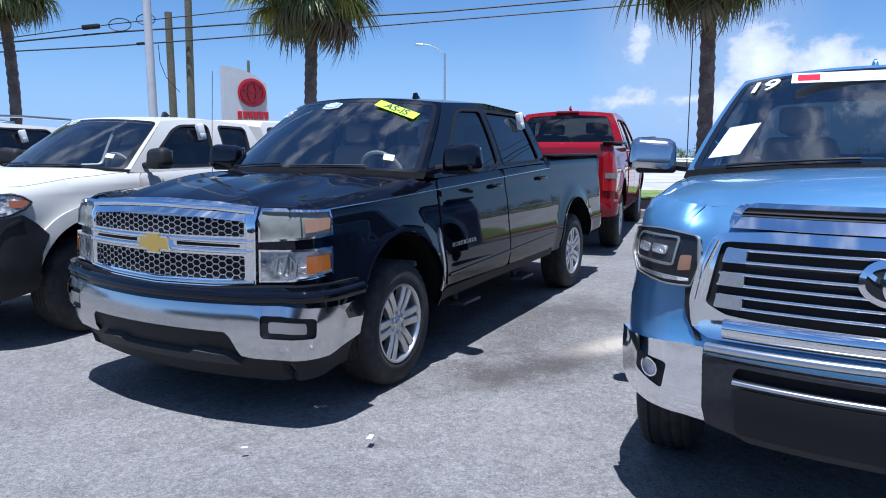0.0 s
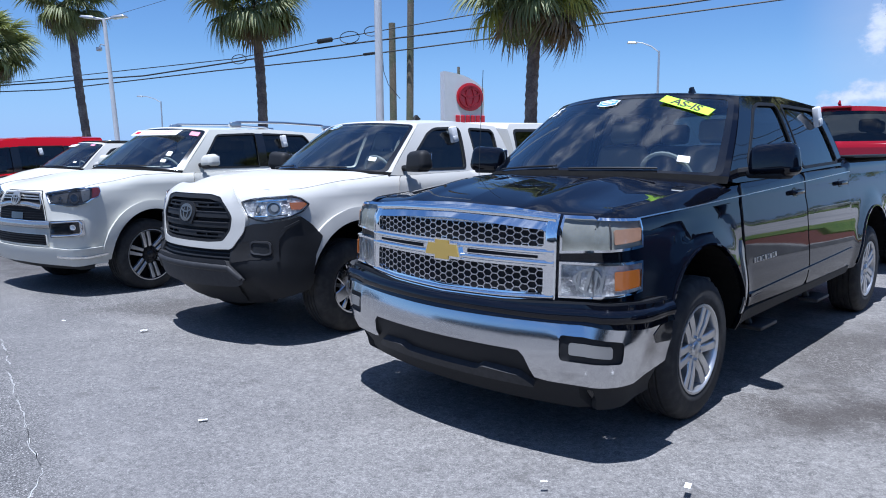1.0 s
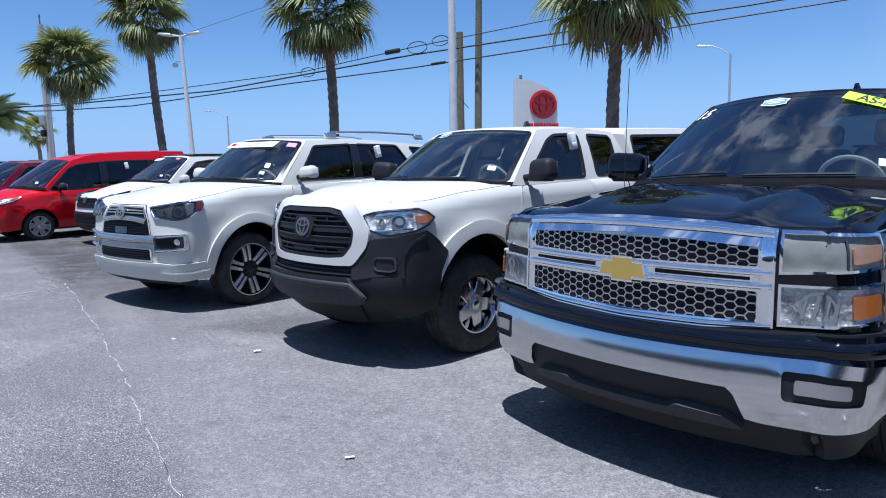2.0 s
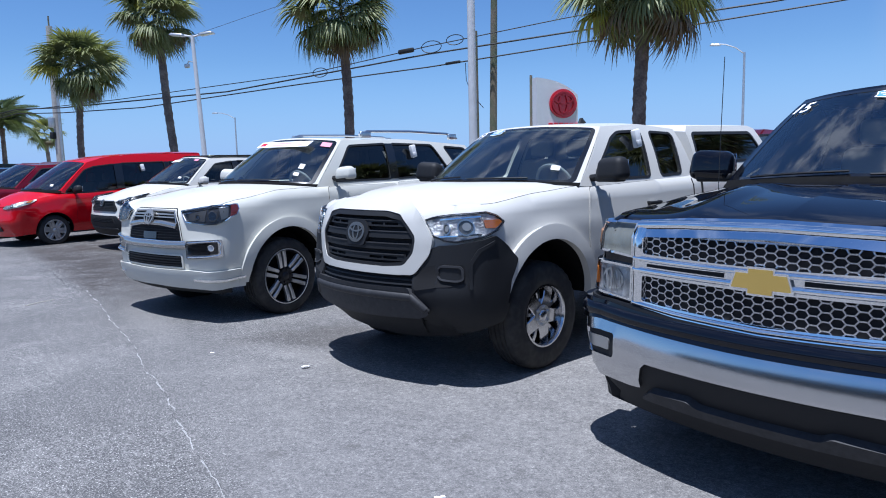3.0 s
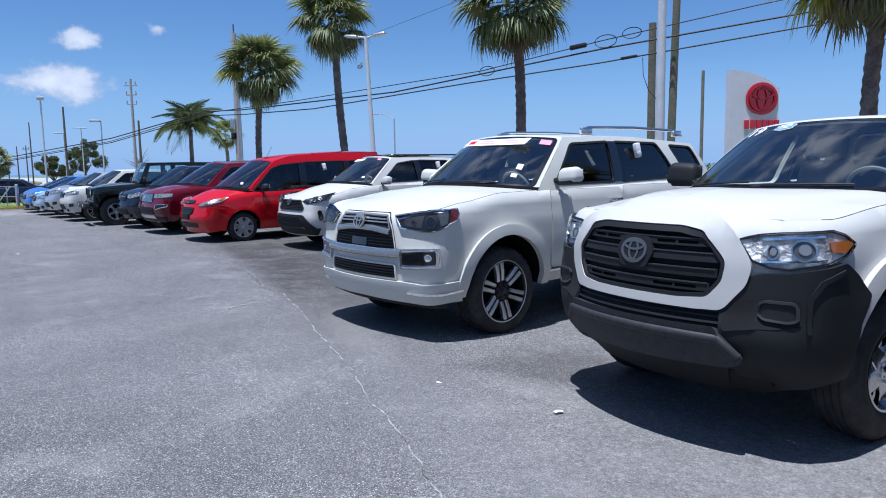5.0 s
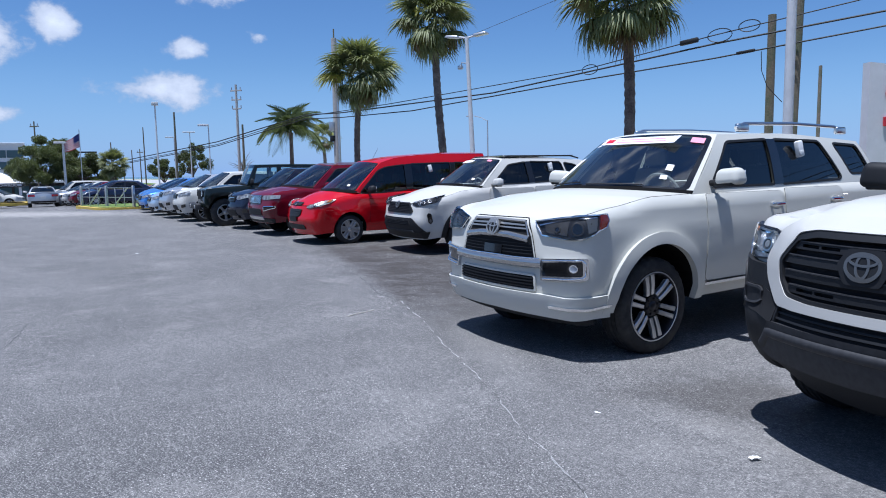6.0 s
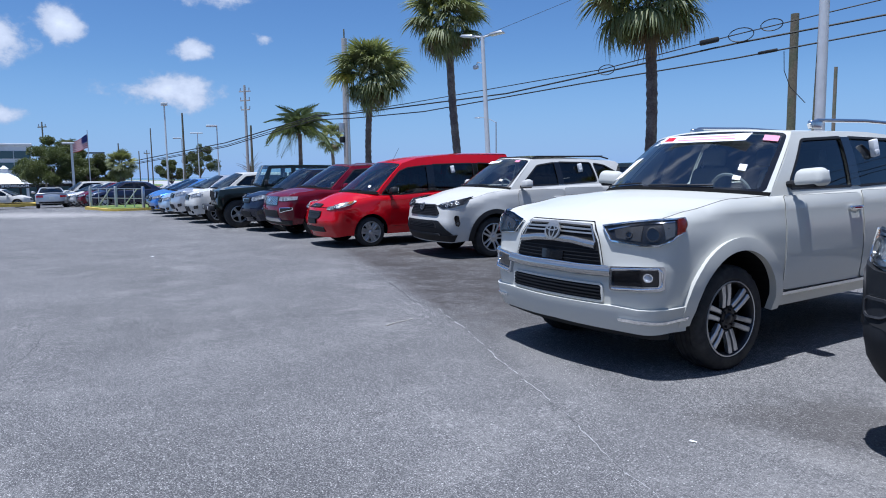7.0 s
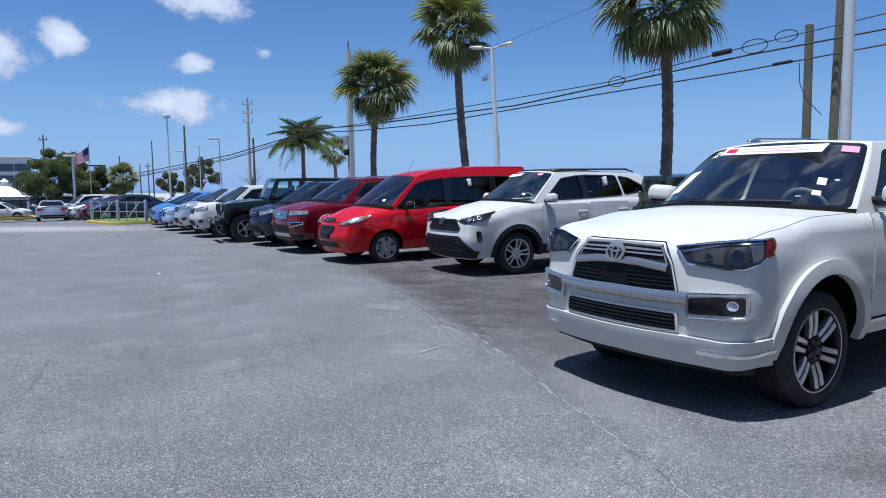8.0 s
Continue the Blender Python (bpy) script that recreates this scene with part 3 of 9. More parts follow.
def strip(name, a0, a1, b0, b1, z0, z1, mat, label, bevel=0.0, kind="structure"):
    """A slab along the road: from a0 to a1 along it, b0 to b1 across it, z0 to z1 high."""
    bm = box((a1 - a0, b1 - b0, z1 - z0), None, bevel, 2)
    m = Matrix.Translation(E1 * ((a0 + a1) / 2) + E2 * ((b0 + b1) / 2) + Vector((0, 0, (z0 + z1) / 2))) @ Matrix(((E1.x, E2.x, 0, 0), (E1.y, E2.y, 0, 0), (0, 0, 1, 0), (0, 0, 0, 1)))
    bmesh.ops.transform(bm, matrix=m, verts=bm.verts)
    return tagged(part(name, bm, mat, None, "", False), label, "", "", kind)


M_CONCRETE = material("concrete", (0.36, 0.35, 0.33), rough=0.85, vary=0.2, scale=6, bump=0.003, alt=(0.25, 0.245, 0.235), alt_scale=1.5)
M_ROAD = material("pale_road", (0.42, 0.41, 0.40), rough=0.9, vary=0.12, scale=3, alt=(0.33, 0.325, 0.32), alt_scale=0.3)
M_MULCH = material("red_mulch", (0.16, 0.06, 0.04), rough=0.95, vary=0.5, scale=25, bump=0.02)
M_GRASS = material("lawn", (0.10, 0.17, 0.03), rough=0.95, vary=0.4, scale=8, bump=0.02, alt=(0.17, 0.20, 0.05), alt_scale=0.8)
M_SEA = material("sea", (0.05, 0.13, 0.19), rough=0.15, vary=0.1, scale=0.02, bump=0.2)
M_GALV = material("galvanised", (0.48, 0.49, 0.50), rough=0.4, metal=0.8, vary=0.1, scale=8)
M_POLEWHITE = material("pole_white", (0.62, 0.63, 0.63), rough=0.5, vary=0.08, scale=4)
M_WOOD = material("pole_wood", (0.17, 0.14, 0.10), rough=0.9, vary=0.3, scale=14, bump=0.006, alt=(0.11, 0.12, 0.075), alt_scale=1.5)
M_POLECONC = material("pole_concrete", (0.40, 0.385, 0.36), rough=0.9, vary=0.12, scale=5)
M_BARK = material("palm_bark", (0.13, 0.105, 0.088), rough=0.95, vary=0.35, scale=18, bump=0.012, alt=(0.20, 0.165, 0.135), alt_scale=3)
M_YELLOWPAINT = material("kerb_yellow", (0.55, 0.40, 0.08), rough=0.8, vary=0.25, scale=8)

strip("kerb", -60, 200, 16.35, 16.55, -1.6, 0.15, M_CONCRETE, "grey concrete kerb along the planting bed", 0.02)
strip("planting_bed", -60, 200, 16.55, 20.0, -1.6, 0.12, M_MULCH, "reddish mulch planting bed")
strip("verge", -60, 200, 20.0, 24.0, -1.6, 0.16, M_GRASS, "green lawn verge beside the road")
strip("road", -400, 600, 24.0, 55.0, -1.6, 0.03, M_ROAD, "pale sunlit road beyond the lot")
strip("far_verge", -400, 600, 55.0, 66.0, -1.6, 0.12, M_GRASS, "green verge on the road's far side")
plane_grid("sea", -2500, 2500, 130, 3500, 0.02, M_SEA, label="distant blue-grey sea")

# cracks with pale sand in them, along the edge of the stalls
M_CRACK = material("crack_sand", (0.46, 0.455, 0.44), rough=0.95, vary=0.3, scale=60)
M_CRACKDARK = material("crack_dark", (0.045, 0.045, 0.047), rough=0.95)


def crack(pts, width, mat, seed, name="crack", label="pale sand-filled crack in the asphalt", gap=0.25):
    rnd = random.Random(seed)
    line = []
    for (x0, y0), (x1, y1) in zip(pts, pts[1:]):
        k = max(2, int(math.hypot(x1 - x0, y1 - y0) / 0.05))
        line += [(x0 + (x1 - x0) * i / k, y0 + (y1 - y0) * i / k) for i in range(k)]
    V, F = [], []
    ox = oy = 0.0
    for i, (x, y) in enumerate(line):
        ox, oy = ox * 0.85 + rnd.uniform(-0.010, 0.010), oy * 0.85 + rnd.uniform(-0.010, 0.010)
        j = min(i + 1, len(line) - 1)
        dx, dy = line[j][0] - line[j - 1][0], line[j][1] - line[j - 1][1]
        q = math.hypot(dx, dy) or 1
        w = width * max(0.12, 0.5 + 0.5 * noise.noise((i * 0.13, seed, 0)) + rnd.uniform(-0.3, 0.5))
        if noise.noise((i * (0.05 if mat == M_CRACKDARK else 0.22), seed, 5.0)) > gap:
            w *= 0.2 if mat == M_CRACKDARK else 0.04
        V += [(x + ox - dy / q * w, y + oy + dx / q * w, 0.003), (x + ox + dy / q * w, y + oy - dx / q * w, 0.003)]
    for i in range(len(line) - 1):
        F.append((2 * i, 2 * i + 2, 2 * i + 3, 2 * i + 1))
    return tagged(mesh_object(name, V, F, mat, None, "", False), label, "", "", "structure")


LONG = [(-2.6, 2.2), (-3.27, 3.08), (-4.35, 3.9), (-5.52, 4.74), (-6.7, 5.59), (-7.47, 6.09), (-8.5, 6.8), (-9.4, 7.39)]
crack(LONG, 0.0022, M_CRACKDARK, 3, "crack", "long thin dark crack in the asphalt", 0.4)
crack([(x + 0.008, y - 0.006) for x, y in LONG], 0.006, M_CRACK, 3, gap=0.12)
crack([(-9.4, 7.36), (-9.97, 7.55), (-10.97, 8.18), (-12.24, 8.90), (-13.4, 9.3)], 0.006, M_CRACKDARK, 7, "crack", "dark thin crack in the asphalt")
crack([(-10.50, 3.55), (-11.0, 3.85), (-11.55, 4.08)], 0.004, M_CRACKDARK, 15, "crack", "dark hairline crack in the asphalt")
# ---- vehicles ----
class Car:
    """A vehicle's skin: x ahead from the front axle, y to its left, z up from the ground. The lower body is one wrap S(u, z), u being the way
    round the plan from the nose's middle; the cabin has its own side, windscreen and rear surfaces."""

    def __init__(s, m, name, label, category, sp, coat, group=""):
        s.sp, s.coat = sp, coat
        s.root = thing(name, m, label, category, group)
        xf, xr, w = sp["xf"], sp["xr"], sp["w"]
        bf, rfx, rfy = sp.get("plan_f", (0.10, 0.35, 0.22))
        br, rrx, rry = sp.get("plan_r", (0.04, 0.12, 0.12))
        P = []
        yc = w - rfy
        for i in range(24):
            y = yc * i / 24
            P.append((xf - bf * (y / yc) ** 2, y))
        for i in range(25):
            a = math.pi / 2 * i / 24
            P.append((xf - bf - rfx + rfx * math.cos(a) ** 0.9, yc + rfy * math.sin(a) ** 1.1))
        xs1 = xr + br + rrx
        for i in range(1, 60):
            P.append((xf - bf - rfx + (xs1 - (xf - bf - rfx)) * i / 60, w))
        yc2 = w - rry
        for i in range(17):
            a = math.pi / 2 * i / 16
            P.append((xs1 - rrx * math.sin(a), yc2 + rry * math.cos(a)))
        for i in range(1, 17):
            y = yc2 * (1 - i / 16)
            P.append((xr + br * (y / yc2) ** 2, y))
        P = np.array(P)
        d = np.r_[0, np.cumsum(np.hypot(*np.diff(P, axis=0).T))]
        s.P, s.d, s.end = P, d, d[-1]
        T = np.gradient(P, d, axis=0)
        T /= np.linalg.norm(T, axis=1)[:, None]
        s.N = np.c_[T[:, 1], -T[:, 0]]
        s.i_c = 24
        s.u_corner = d[40]
        s.u_side = d[48]
        k = np.argmax(P[:, 0] < xs1 - rrx * 0.99)
        s.k_rear = k
        s.side_x, s.side_u = -P[1:k + 1, 0], d[1:k + 1]
        s.wheels_x = (0.0, -sp["wb"])
        s.centre = ((xf + xr) / 2, 0, 0.9)
        s.arch, s.R = sp["arch"], sp["R"]
        s.az = sp.get("az", sp["R"])
        s.bot = sp["bot"]
        s.top = sp["top"]

    # --- surfaces ---
    def UX(s, x):
        return float(np.interp(-x, s.side_x, s.side_u))

    def UY(s, y):
        k = s.i_c + 20
        return math.copysign(float(np.interp(abs(y), s.P[:k, 1], s.d[:k])), y)

    def XU(s, u):
        return float(np.interp(abs(u), s.d, s.P[:, 0]))

    def ztop(s, u):
        u = abs(u)
        y = float(np.interp(u, s.d, s.P[:, 1]))
        z = smooth(s.top, s.XU(u))
        if u < s.u_side:
            z += s.sp.get("lip", 0.03) * (1 - (u / s.u_side) ** 2)
        return z

    def S(s, u, z):
        side = -1 if u < 0 else 1
        u = min(abs(u), s.end)
        x, y = float(np.interp(u, s.d, s.P[:, 0])), float(np.interp(u, s.d, s.P[:, 1]))
        nx, ny = float(np.interp(u, s.d, s.N[:, 0])), float(np.interp(u, s.d, s.N[:, 1]))
        q = nx * nx + ny * ny
        wf, wr, ws = max(nx, 0) ** 2 / q, max(-nx, 0) ** 2 / q, ny * ny / q
        ins = wf * smooth(s.sp["front"], z) + ws * smooth(s.sp["side"], z) + wr * smooth(s.sp["rear"], z)
        r = s.sp.get("round", 0.06)
        k = (z - (s.ztop(u) - r)) / r
        if k > 0:
            k = min(k, 0.97)
            ins += r * (1 - math.sqrt(1 - k * k))
        fl = s.sp.get("flare", 0.0)
        if fl:
            for xw in s.wheels_x:
                rr = math.hypot(x - xw, z - s.az)
                if rr < s.arch + 0.16:
                    t = 1 - max(0.0, rr - s.arch) / 0.16
                    ins -= fl * ws * t * t * (3 - 2 * t)
        return (x - nx * ins, side * (y - ny * ins), z)

    def Yside(s, x, z):
        g = s.sp["cab"]
        h = max(0.0, z - g["zb"])
        H = g["zt"] - g["zb"]
        return g["yb"] - g["lean"] * (h / H) - g.get("curl", 0.05) * (h / H) ** 3 - g.get("taper", 0.02) * max(0.0, (g["xm"] - x) / 2.0) ** 2

    def side(s, x, z):
        return (x, s.Yside(x, z), z)

    def screen(s, t, h, key="ws"):
        b0, b1, t0, t1 = s.sp["cab"][key]          # base middle, base corner, top middle, top corner, each (x, z)
        bul = 4 * h * (1 - h) * s.sp["cab"].get("bulge", 0.02) * (1 if key == "ws" else -1)
        cx, cz = b0[0] + (t0[0] - b0[0]) * h + bul, b0[1] + (t0[1] - b0[1]) * h
        ex, ez = b1[0] + (t1[0] - b1[0]) * h + bul * 0.6, b1[1] + (t1[1] - b1[1]) * h
        y = s.Yside(ex, ez)
        a = abs(t) ** 2.2
        return (cx + (ex - cx) * a, y * t, cz + (ez - cz) * a)

    def coons(s, c0, c1, d0, d1, ns, nt, extra=None):
        V, F = [], []
        for i in range(ns + 1):
            a = i / ns
            for j in range(nt + 1):
                t = j / nt
                p = [(1 - t) * np.array(c0(a)) + t * np.array(c1(a)), (1 - a) * np.array(d0(t)) + a * np.array(d1(t))]
                q = (1 - a) * (1 - t) * np.array(c0(0)) + (1 - a) * t * np.array(c1(0)) + a * (1 - t) * np.array(c0(1)) + a * t * np.array(c1(1))
                v = p[0] + p[1] - q
                if extra:
                    v = v + np.array((0, 0, extra(v[0], v[1], a, t)))
                V.append(v)
        k = nt + 1
        for i in range(ns):
            for j in range(nt):
                F.append((i * k + j, i * k + j + 1, (i + 1) * k + j + 1, (i + 1) * k + j))
        V = np.array(V)
        W = V * np.array((1, -1, 1))
        n = len(V)
        return [tuple(v) for v in V] + [tuple(v) for v in W], F + [tuple(i + n for i in f[::-1]) for f in F]

    # --- main shell ---
    def outline(s):
        """The lower body's half outline in (u, z), with its wheel arches."""
        low = []
        spans = []
        for xw in s.wheels_x:
            zb = lin(s.bot, xw)
            a0 = math.asin(max(-0.9, min(0.9, (zb - s.az) / s.arch)))
            spans.append((xw, a0))
        u = 0.0
        while u < s.end:
            x = s.XU(u)
            if all(abs(x - xw) > s.arch * math.cos(a0) + 0.01 or not (u > s.u_corner * 0.8 and u < s.d[s.k_rear]) for xw, a0 in spans):
                low.append((u, lin(s.bot, x)))
            u += 0.05
        low.append((s.end, lin(s.bot, s.XU(s.end))))
        out = []
        done = set()
        for p in low:
            for k, (xw, a0) in enumerate(spans):
                if k not in done and p[0] > s.UX(xw):
                    done.add(k)
                    uw = s.UX(xw)
                    for i in range(25):
                        a = math.pi - a0 + (2 * a0 - math.pi) * i / 24
                        out.append((uw + s.arch * math.cos(a), s.az + s.arch * math.sin(a)))
            out.append(p)
        topn = [s.end * i / 90 for i in range(91)]
        return out + [(u, s.ztop(u)) for u in reversed(topn)]

    def shell(s, step=0.055):
        pol = s.outline()
        a = sheet(s.S, pol, (), 0.0, 0.0, step, s.centre)
        b = ([(x, -y, z) for x, y, z in a[0]], [f[::-1] for f in a[1]])
        v, f = join(a, b)
        s.body = mesh_object("body", v, f, s.coat, s.root, "", True, 60)
        # inner skins of the wheel wells, and the dark underbody
        for xw in s.wheels_x:
            for sd in (1, -1):
                V, F = [], []
                zb = lin(s.bot, xw)
                a0 = math.asin(max(-0.9, min(0.9, (zb - s.az) / s.arch)))
                for i in range(21):
                    a = math.pi - a0 + (2 * a0 - math.pi) * i / 20
                    x, z = xw - s.arch * math.cos(a), s.az + s.arch * math.sin(a)
                    y = abs(s.S(s.UX(x), z)[1])
                    V += [(x, sd * (y - 0.002), z), (x, sd * (y - 0.34), z)]
                for i in range(20):
                    F.append((2 * i, 2 * i + 1, 2 * i + 3, 2 * i + 2))
                F.append(tuple(range(1, 42, 2)))
                mesh_object("wheel_well", V, F, M_WELL, s.root, "", False)
        z1 = min(z for x, z in s.bot)
        L = s.sp["xf"] - s.sp["xr"]
        bm = box((L - 0.3, s.sp["w"] * 1.28, 0.34), pose((s.sp["xf"] + s.sp["xr"]) / 2, 0, z1 + 0.2), 0.08, 2)
        part("underbody", bm, M_WELL, s.root)
        x0, x1 = -s.arch - 0.02, -s.sp["wb"] + s.arch + 0.02
        zs = lin(s.bot, -0.8)
        part("floor_pan", box((x0 - x1, s.sp["w"] * 1.84, 0.06), pose((x0 + x1) / 2, 0, zs + 0.07), 0.01, 1), M_WELL, s.root)

    def hood(s, bulge=None, ns=26, nt=14):
        uc = s.u_side * s.sp.get("hood_corner", 0.9)
        cab = s.sp["cab"]
        ucowl = s.UX(cab["ws"][1][0])
        b0 = cab["ws"][0]
        f0 = np.array(s.S(0, s.ztop(0)))
        cr = s.sp.get("hood_crown", 0.04)
        c0 = lambda a: (f0[0] + (b0[0] - f0[0]) * a, 0.0, f0[2] + (b0[1] - f0[2]) * a + cr * 4 * a * (1 - a) + cr * 0.8 * a * (1 - a) ** 4 * 4)
        c1 = lambda a: s.S(uc + (ucowl - uc) * a, s.ztop(uc + (ucowl - uc) * a))
        d0 = lambda t: s.S(uc * t, s.ztop(uc * t))
        e1, w1 = np.array(c1(1)), np.array(s.screen(1, 0))
        d1 = lambda t: tuple(np.array(s.screen(t, 0)) + (e1 - w1) * t ** 4)
        v, f = s.coons(c0, c1, d0, d1, ns, nt, bulge)
        s.bonnet = mesh_object("hood", v, f, s.coat, s.root, "", True, 50)
        gap = []
        for a in np.linspace(0, 1, 24):
            p = c1(a)
            gap.append((p[0], p[1] - 0.004, p[2] + 0.0))
        for sd in (1, -1):
            part("shut_line", tube([(x, sd * y, z) for x, y, z in gap], 0.0035, 5), M_SEAMSHADE, s.root)
        seam = s.sp.get("seam", uc)
        us = list(np.linspace(-seam, seam, 61))
        s.face("shut_line", [(u, s.ztop(u) - 0.043) for u in us] + [(u, s.ztop(u) - 0.039) for u in us[::-1]], M_SEAMSHADE, 0.004, 0.002, (), None, "", 0.04)
        # cowl strip with wipers below the windscreen
        v, f = sheet(lambda t, h: s.screen(t, h), rect(-1, 1, -0.03, 0.045), (), 0.004, 0.003, 0.08, s.centre)
        mesh_object("cowl", v, f, M_WELL, s.root)

    def wipers(s, t0=0.55):
        for t_a, t_b, h in ((0.02, 0.62, 0.06), (-0.75, -0.1, 0.06)):
            bm = tube([tuple(np.array(s.screen(t_a + (t_b - t_a) * i / 8, 0.05 + 0.03 * i / 8)) + np.array((0.012, 0, 0.012))) for i in range(9)], 0.007, 5)
            part("wiper", bm, M_PLASTIC, s.root)

    def cabin(s, windows, tint_from=1, mat_first=None, frame_mat=None, rear_win=True, step=0.08, rear_mat=None, side_glass=None):
        """windows: side polygons in (x, z); the first ones lie in doors. The cabin's side is one panel with those openings."""
        cab = s.sp["cab"]
        (b0, b1, t0, t1), (rb0, rb1, rt0, rt1) = cab["ws"], cab["rw"]
        rail = cab["rail"]
        n = 14
        sil = [b1] + [(b1[0] + (t1[0] - b1[0]) * i / 6 , b1[1] + (t1[1] - b1[1]) * i / 6) for i in range(1, 6)]
        sil += [(t1[0] + (rt1[0] - t1[0]) * i / n, lin(rail, t1[0] + (rt1[0] - t1[0]) * i / n)) for i in range(n + 1)]
        sil += [(rt1[0] + (rb1[0] - rt1[0]) * i / 6, rt1[1] + (rb1[1] - rt1[1]) * i / 6) for i in range(1, 7)]
        low = [(rb1[0] + (b1[0] - rb1[0]) * i / 20, smooth(s.top, rb1[0] + (b1[0] - rb1[0]) * i / 20) - 0.01) for i in range(1, 20)]
        sil += low
        fm = frame_mat or s.coat
        for mir in (False, True):
            patch("cab_side", s.side, sil, fm, s.root, windows, 0.0, 0.03, step, mir, "", s.centre)
            for i, wd in enumerate(windows):
                g = (side_glass or M_TINT)
                ob = patch("side_window", s.side, grown(wd, 0.004), g, s.root, (), -0.012, 0.003, 0.1, mir, "", s.centre)
                ob.visible_shadow = False
                patch("window_seal", s.side, grown(wd, 0.012), M_PLASTIC, s.root, [grown(wd, -0.01)], 0.004, 0.01, 0.1, mir, "", s.centre)
        scr = lambda key: (lambda t, h: s.screen(t, h, key))
        ws = rounded(rect(-0.955, 0.955, 0.045, 0.955), 0.06)
        ob = patch("windscreen", scr("ws"), ws, M_GLASS, s.root, (), 0.0, 0.004, 0.12, False, "", s.centre)
        ob.visible_shadow = False
        patch("windscreen_frame", scr("ws"), rect(-1, 1, -0.02, 1.0), s.coat, s.root, [rounded(rect(-0.962, 0.962, 0.035, 0.962), 0.06)], 0.0, 0.03, 0.08, False, "", s.centre)
        patch("windscreen_seal", scr("ws"), grown(ws, 0.012), M_GLOSSBLACK, s.root, [rounded(rect(-0.925, 0.925, 0.075, 0.935), 0.05)], 0.002, 0.003, 0.1, False, "", s.centre)
        if rear_win:
            a0, a1, h0, h1 = rear_win if isinstance(rear_win, tuple) else (-0.8, 0.8, 0.15, 0.9)
            hole = rounded(rect(a0, a1, h0, h1), 0.08)
            patch("rear_panel", scr("rw"), rect(-1, 1, -0.02, 1.0), s.coat, s.root, [hole], 0.0, 0.03, 0.08, False, "", s.centre)
            ob = patch("rear_window", scr("rw"), grown(hole, 0.01), rear_mat or M_TINT, s.root, (), -0.006, 0.003, 0.12, False, "", s.centre)
            ob.visible_shadow = False
        else:
            patch("rear_panel", scr("rw"), rect(-1, 1, -0.02, 1.0), s.coat, s.root, (), 0.0, 0.03, 0.08, False, "", s.centre)
        cr = cab.get("crown", 0.03)
        c0 = lambda a: (t0[0] + (rt0[0] - t0[0]) * a, 0.0, t0[1] + (rt0[1] - t0[1]) * a + cr * 4 * a * (1 - a))
        c1 = lambda a: (lambda x: (x, s.Yside(x, lin(rail, x)), lin(rail, x)))(t1[0] + (rt1[0] - t1[0]) * a)
        d0, d1 = lambda t: s.screen(t, 1), lambda t: s.screen(t, 1, "rw")
        v, f = s.coons(c0, c1, d0, d1, 16, 10)
        s.roof = mesh_object("roof", v, f, s.coat, s.root, "", True, 50)
        return sil

    def interior(s, seat=M_SEAT, rows=(-1.25, -2.15), wheel=True):
        cab = s.sp["cab"]
        zb = cab["zb"]
        b0 = cab["ws"][0]
        wb = cab["yb"] * 1.78
        bm = box((0.5, wb, 0.22), pose(b0[0] - 0.42, 0, zb - 0.13), 0.07, 3)
        part("dashboard", bm, M_INTERIOR, s.root)
        bm = box((max(1.6, -rows[-1] - 0.0), wb, 0.05), pose(b0[0] - 0.4 + rows[-1] / 2, 0, zb - 0.62), 0.01, 1)
        part("cabin_floor", bm, M_INTERIOR, s.root)
        for r in rows:
            for y in (0.38, -0.38):
                bm = bmesh.new()
                add_box(bm, (0.5, 0.5, 0.16), pose(r + 0.22, y, zb - 0.42), 0.06, 3)
                add_box(bm, (0.16, 0.5, 0.62), pose(r - 0.08, y, zb - 0.08, 0, -12, 0), 0.06, 3, (0.8, 0.85))
                add_box(bm, (0.1, 0.26, 0.18), pose(r - 0.17, y, zb + 0.33, 0, -8, 0), 0.045, 3)
                part("seat", bm, seat, s.root)
        if wheel:
            V, F = revolve([(0.185 + 0.014 * math.cos(a), 0.014 * math.sin(a)) for a in np.linspace(0, 2 * math.pi, 9)], 28)
            ob = mesh_object("steering_wheel", V, F, M_INTERIOR, s.root)
            ob.matrix_local = pose(rows[0] + 0.62, 0.38, zb - 0.0, 0, 0, 90) @ pose(0, 0, 0, 25, 0, 0)

    # --- pieces laid on the skin ---
    def face(s, name, poly, mat, off=0.004, thick=0.006, holes=(), parent=None, label="", step=0.06, mirror=False, f=None, sharp=35):
        return patch(name, f or s.S, poly, mat, parent or s.root, holes, off + 0.006, thick + 0.008 if thick else 0.0, step, mirror, label, s.centre, sharp)

    def both(s, name, poly, mat, off=0.004, thick=0.006, holes=(), label="", step=0.06):
        return [s.face(name, poly, mat, off, thick, holes, None, label, step, m) for m in (False, True)]

    def xz(s, pts):
        return [(s.UX(x), z) for x, z in pts]

    def yz(s, pts):
        return [(s.UY(y), z) for y, z in pts]

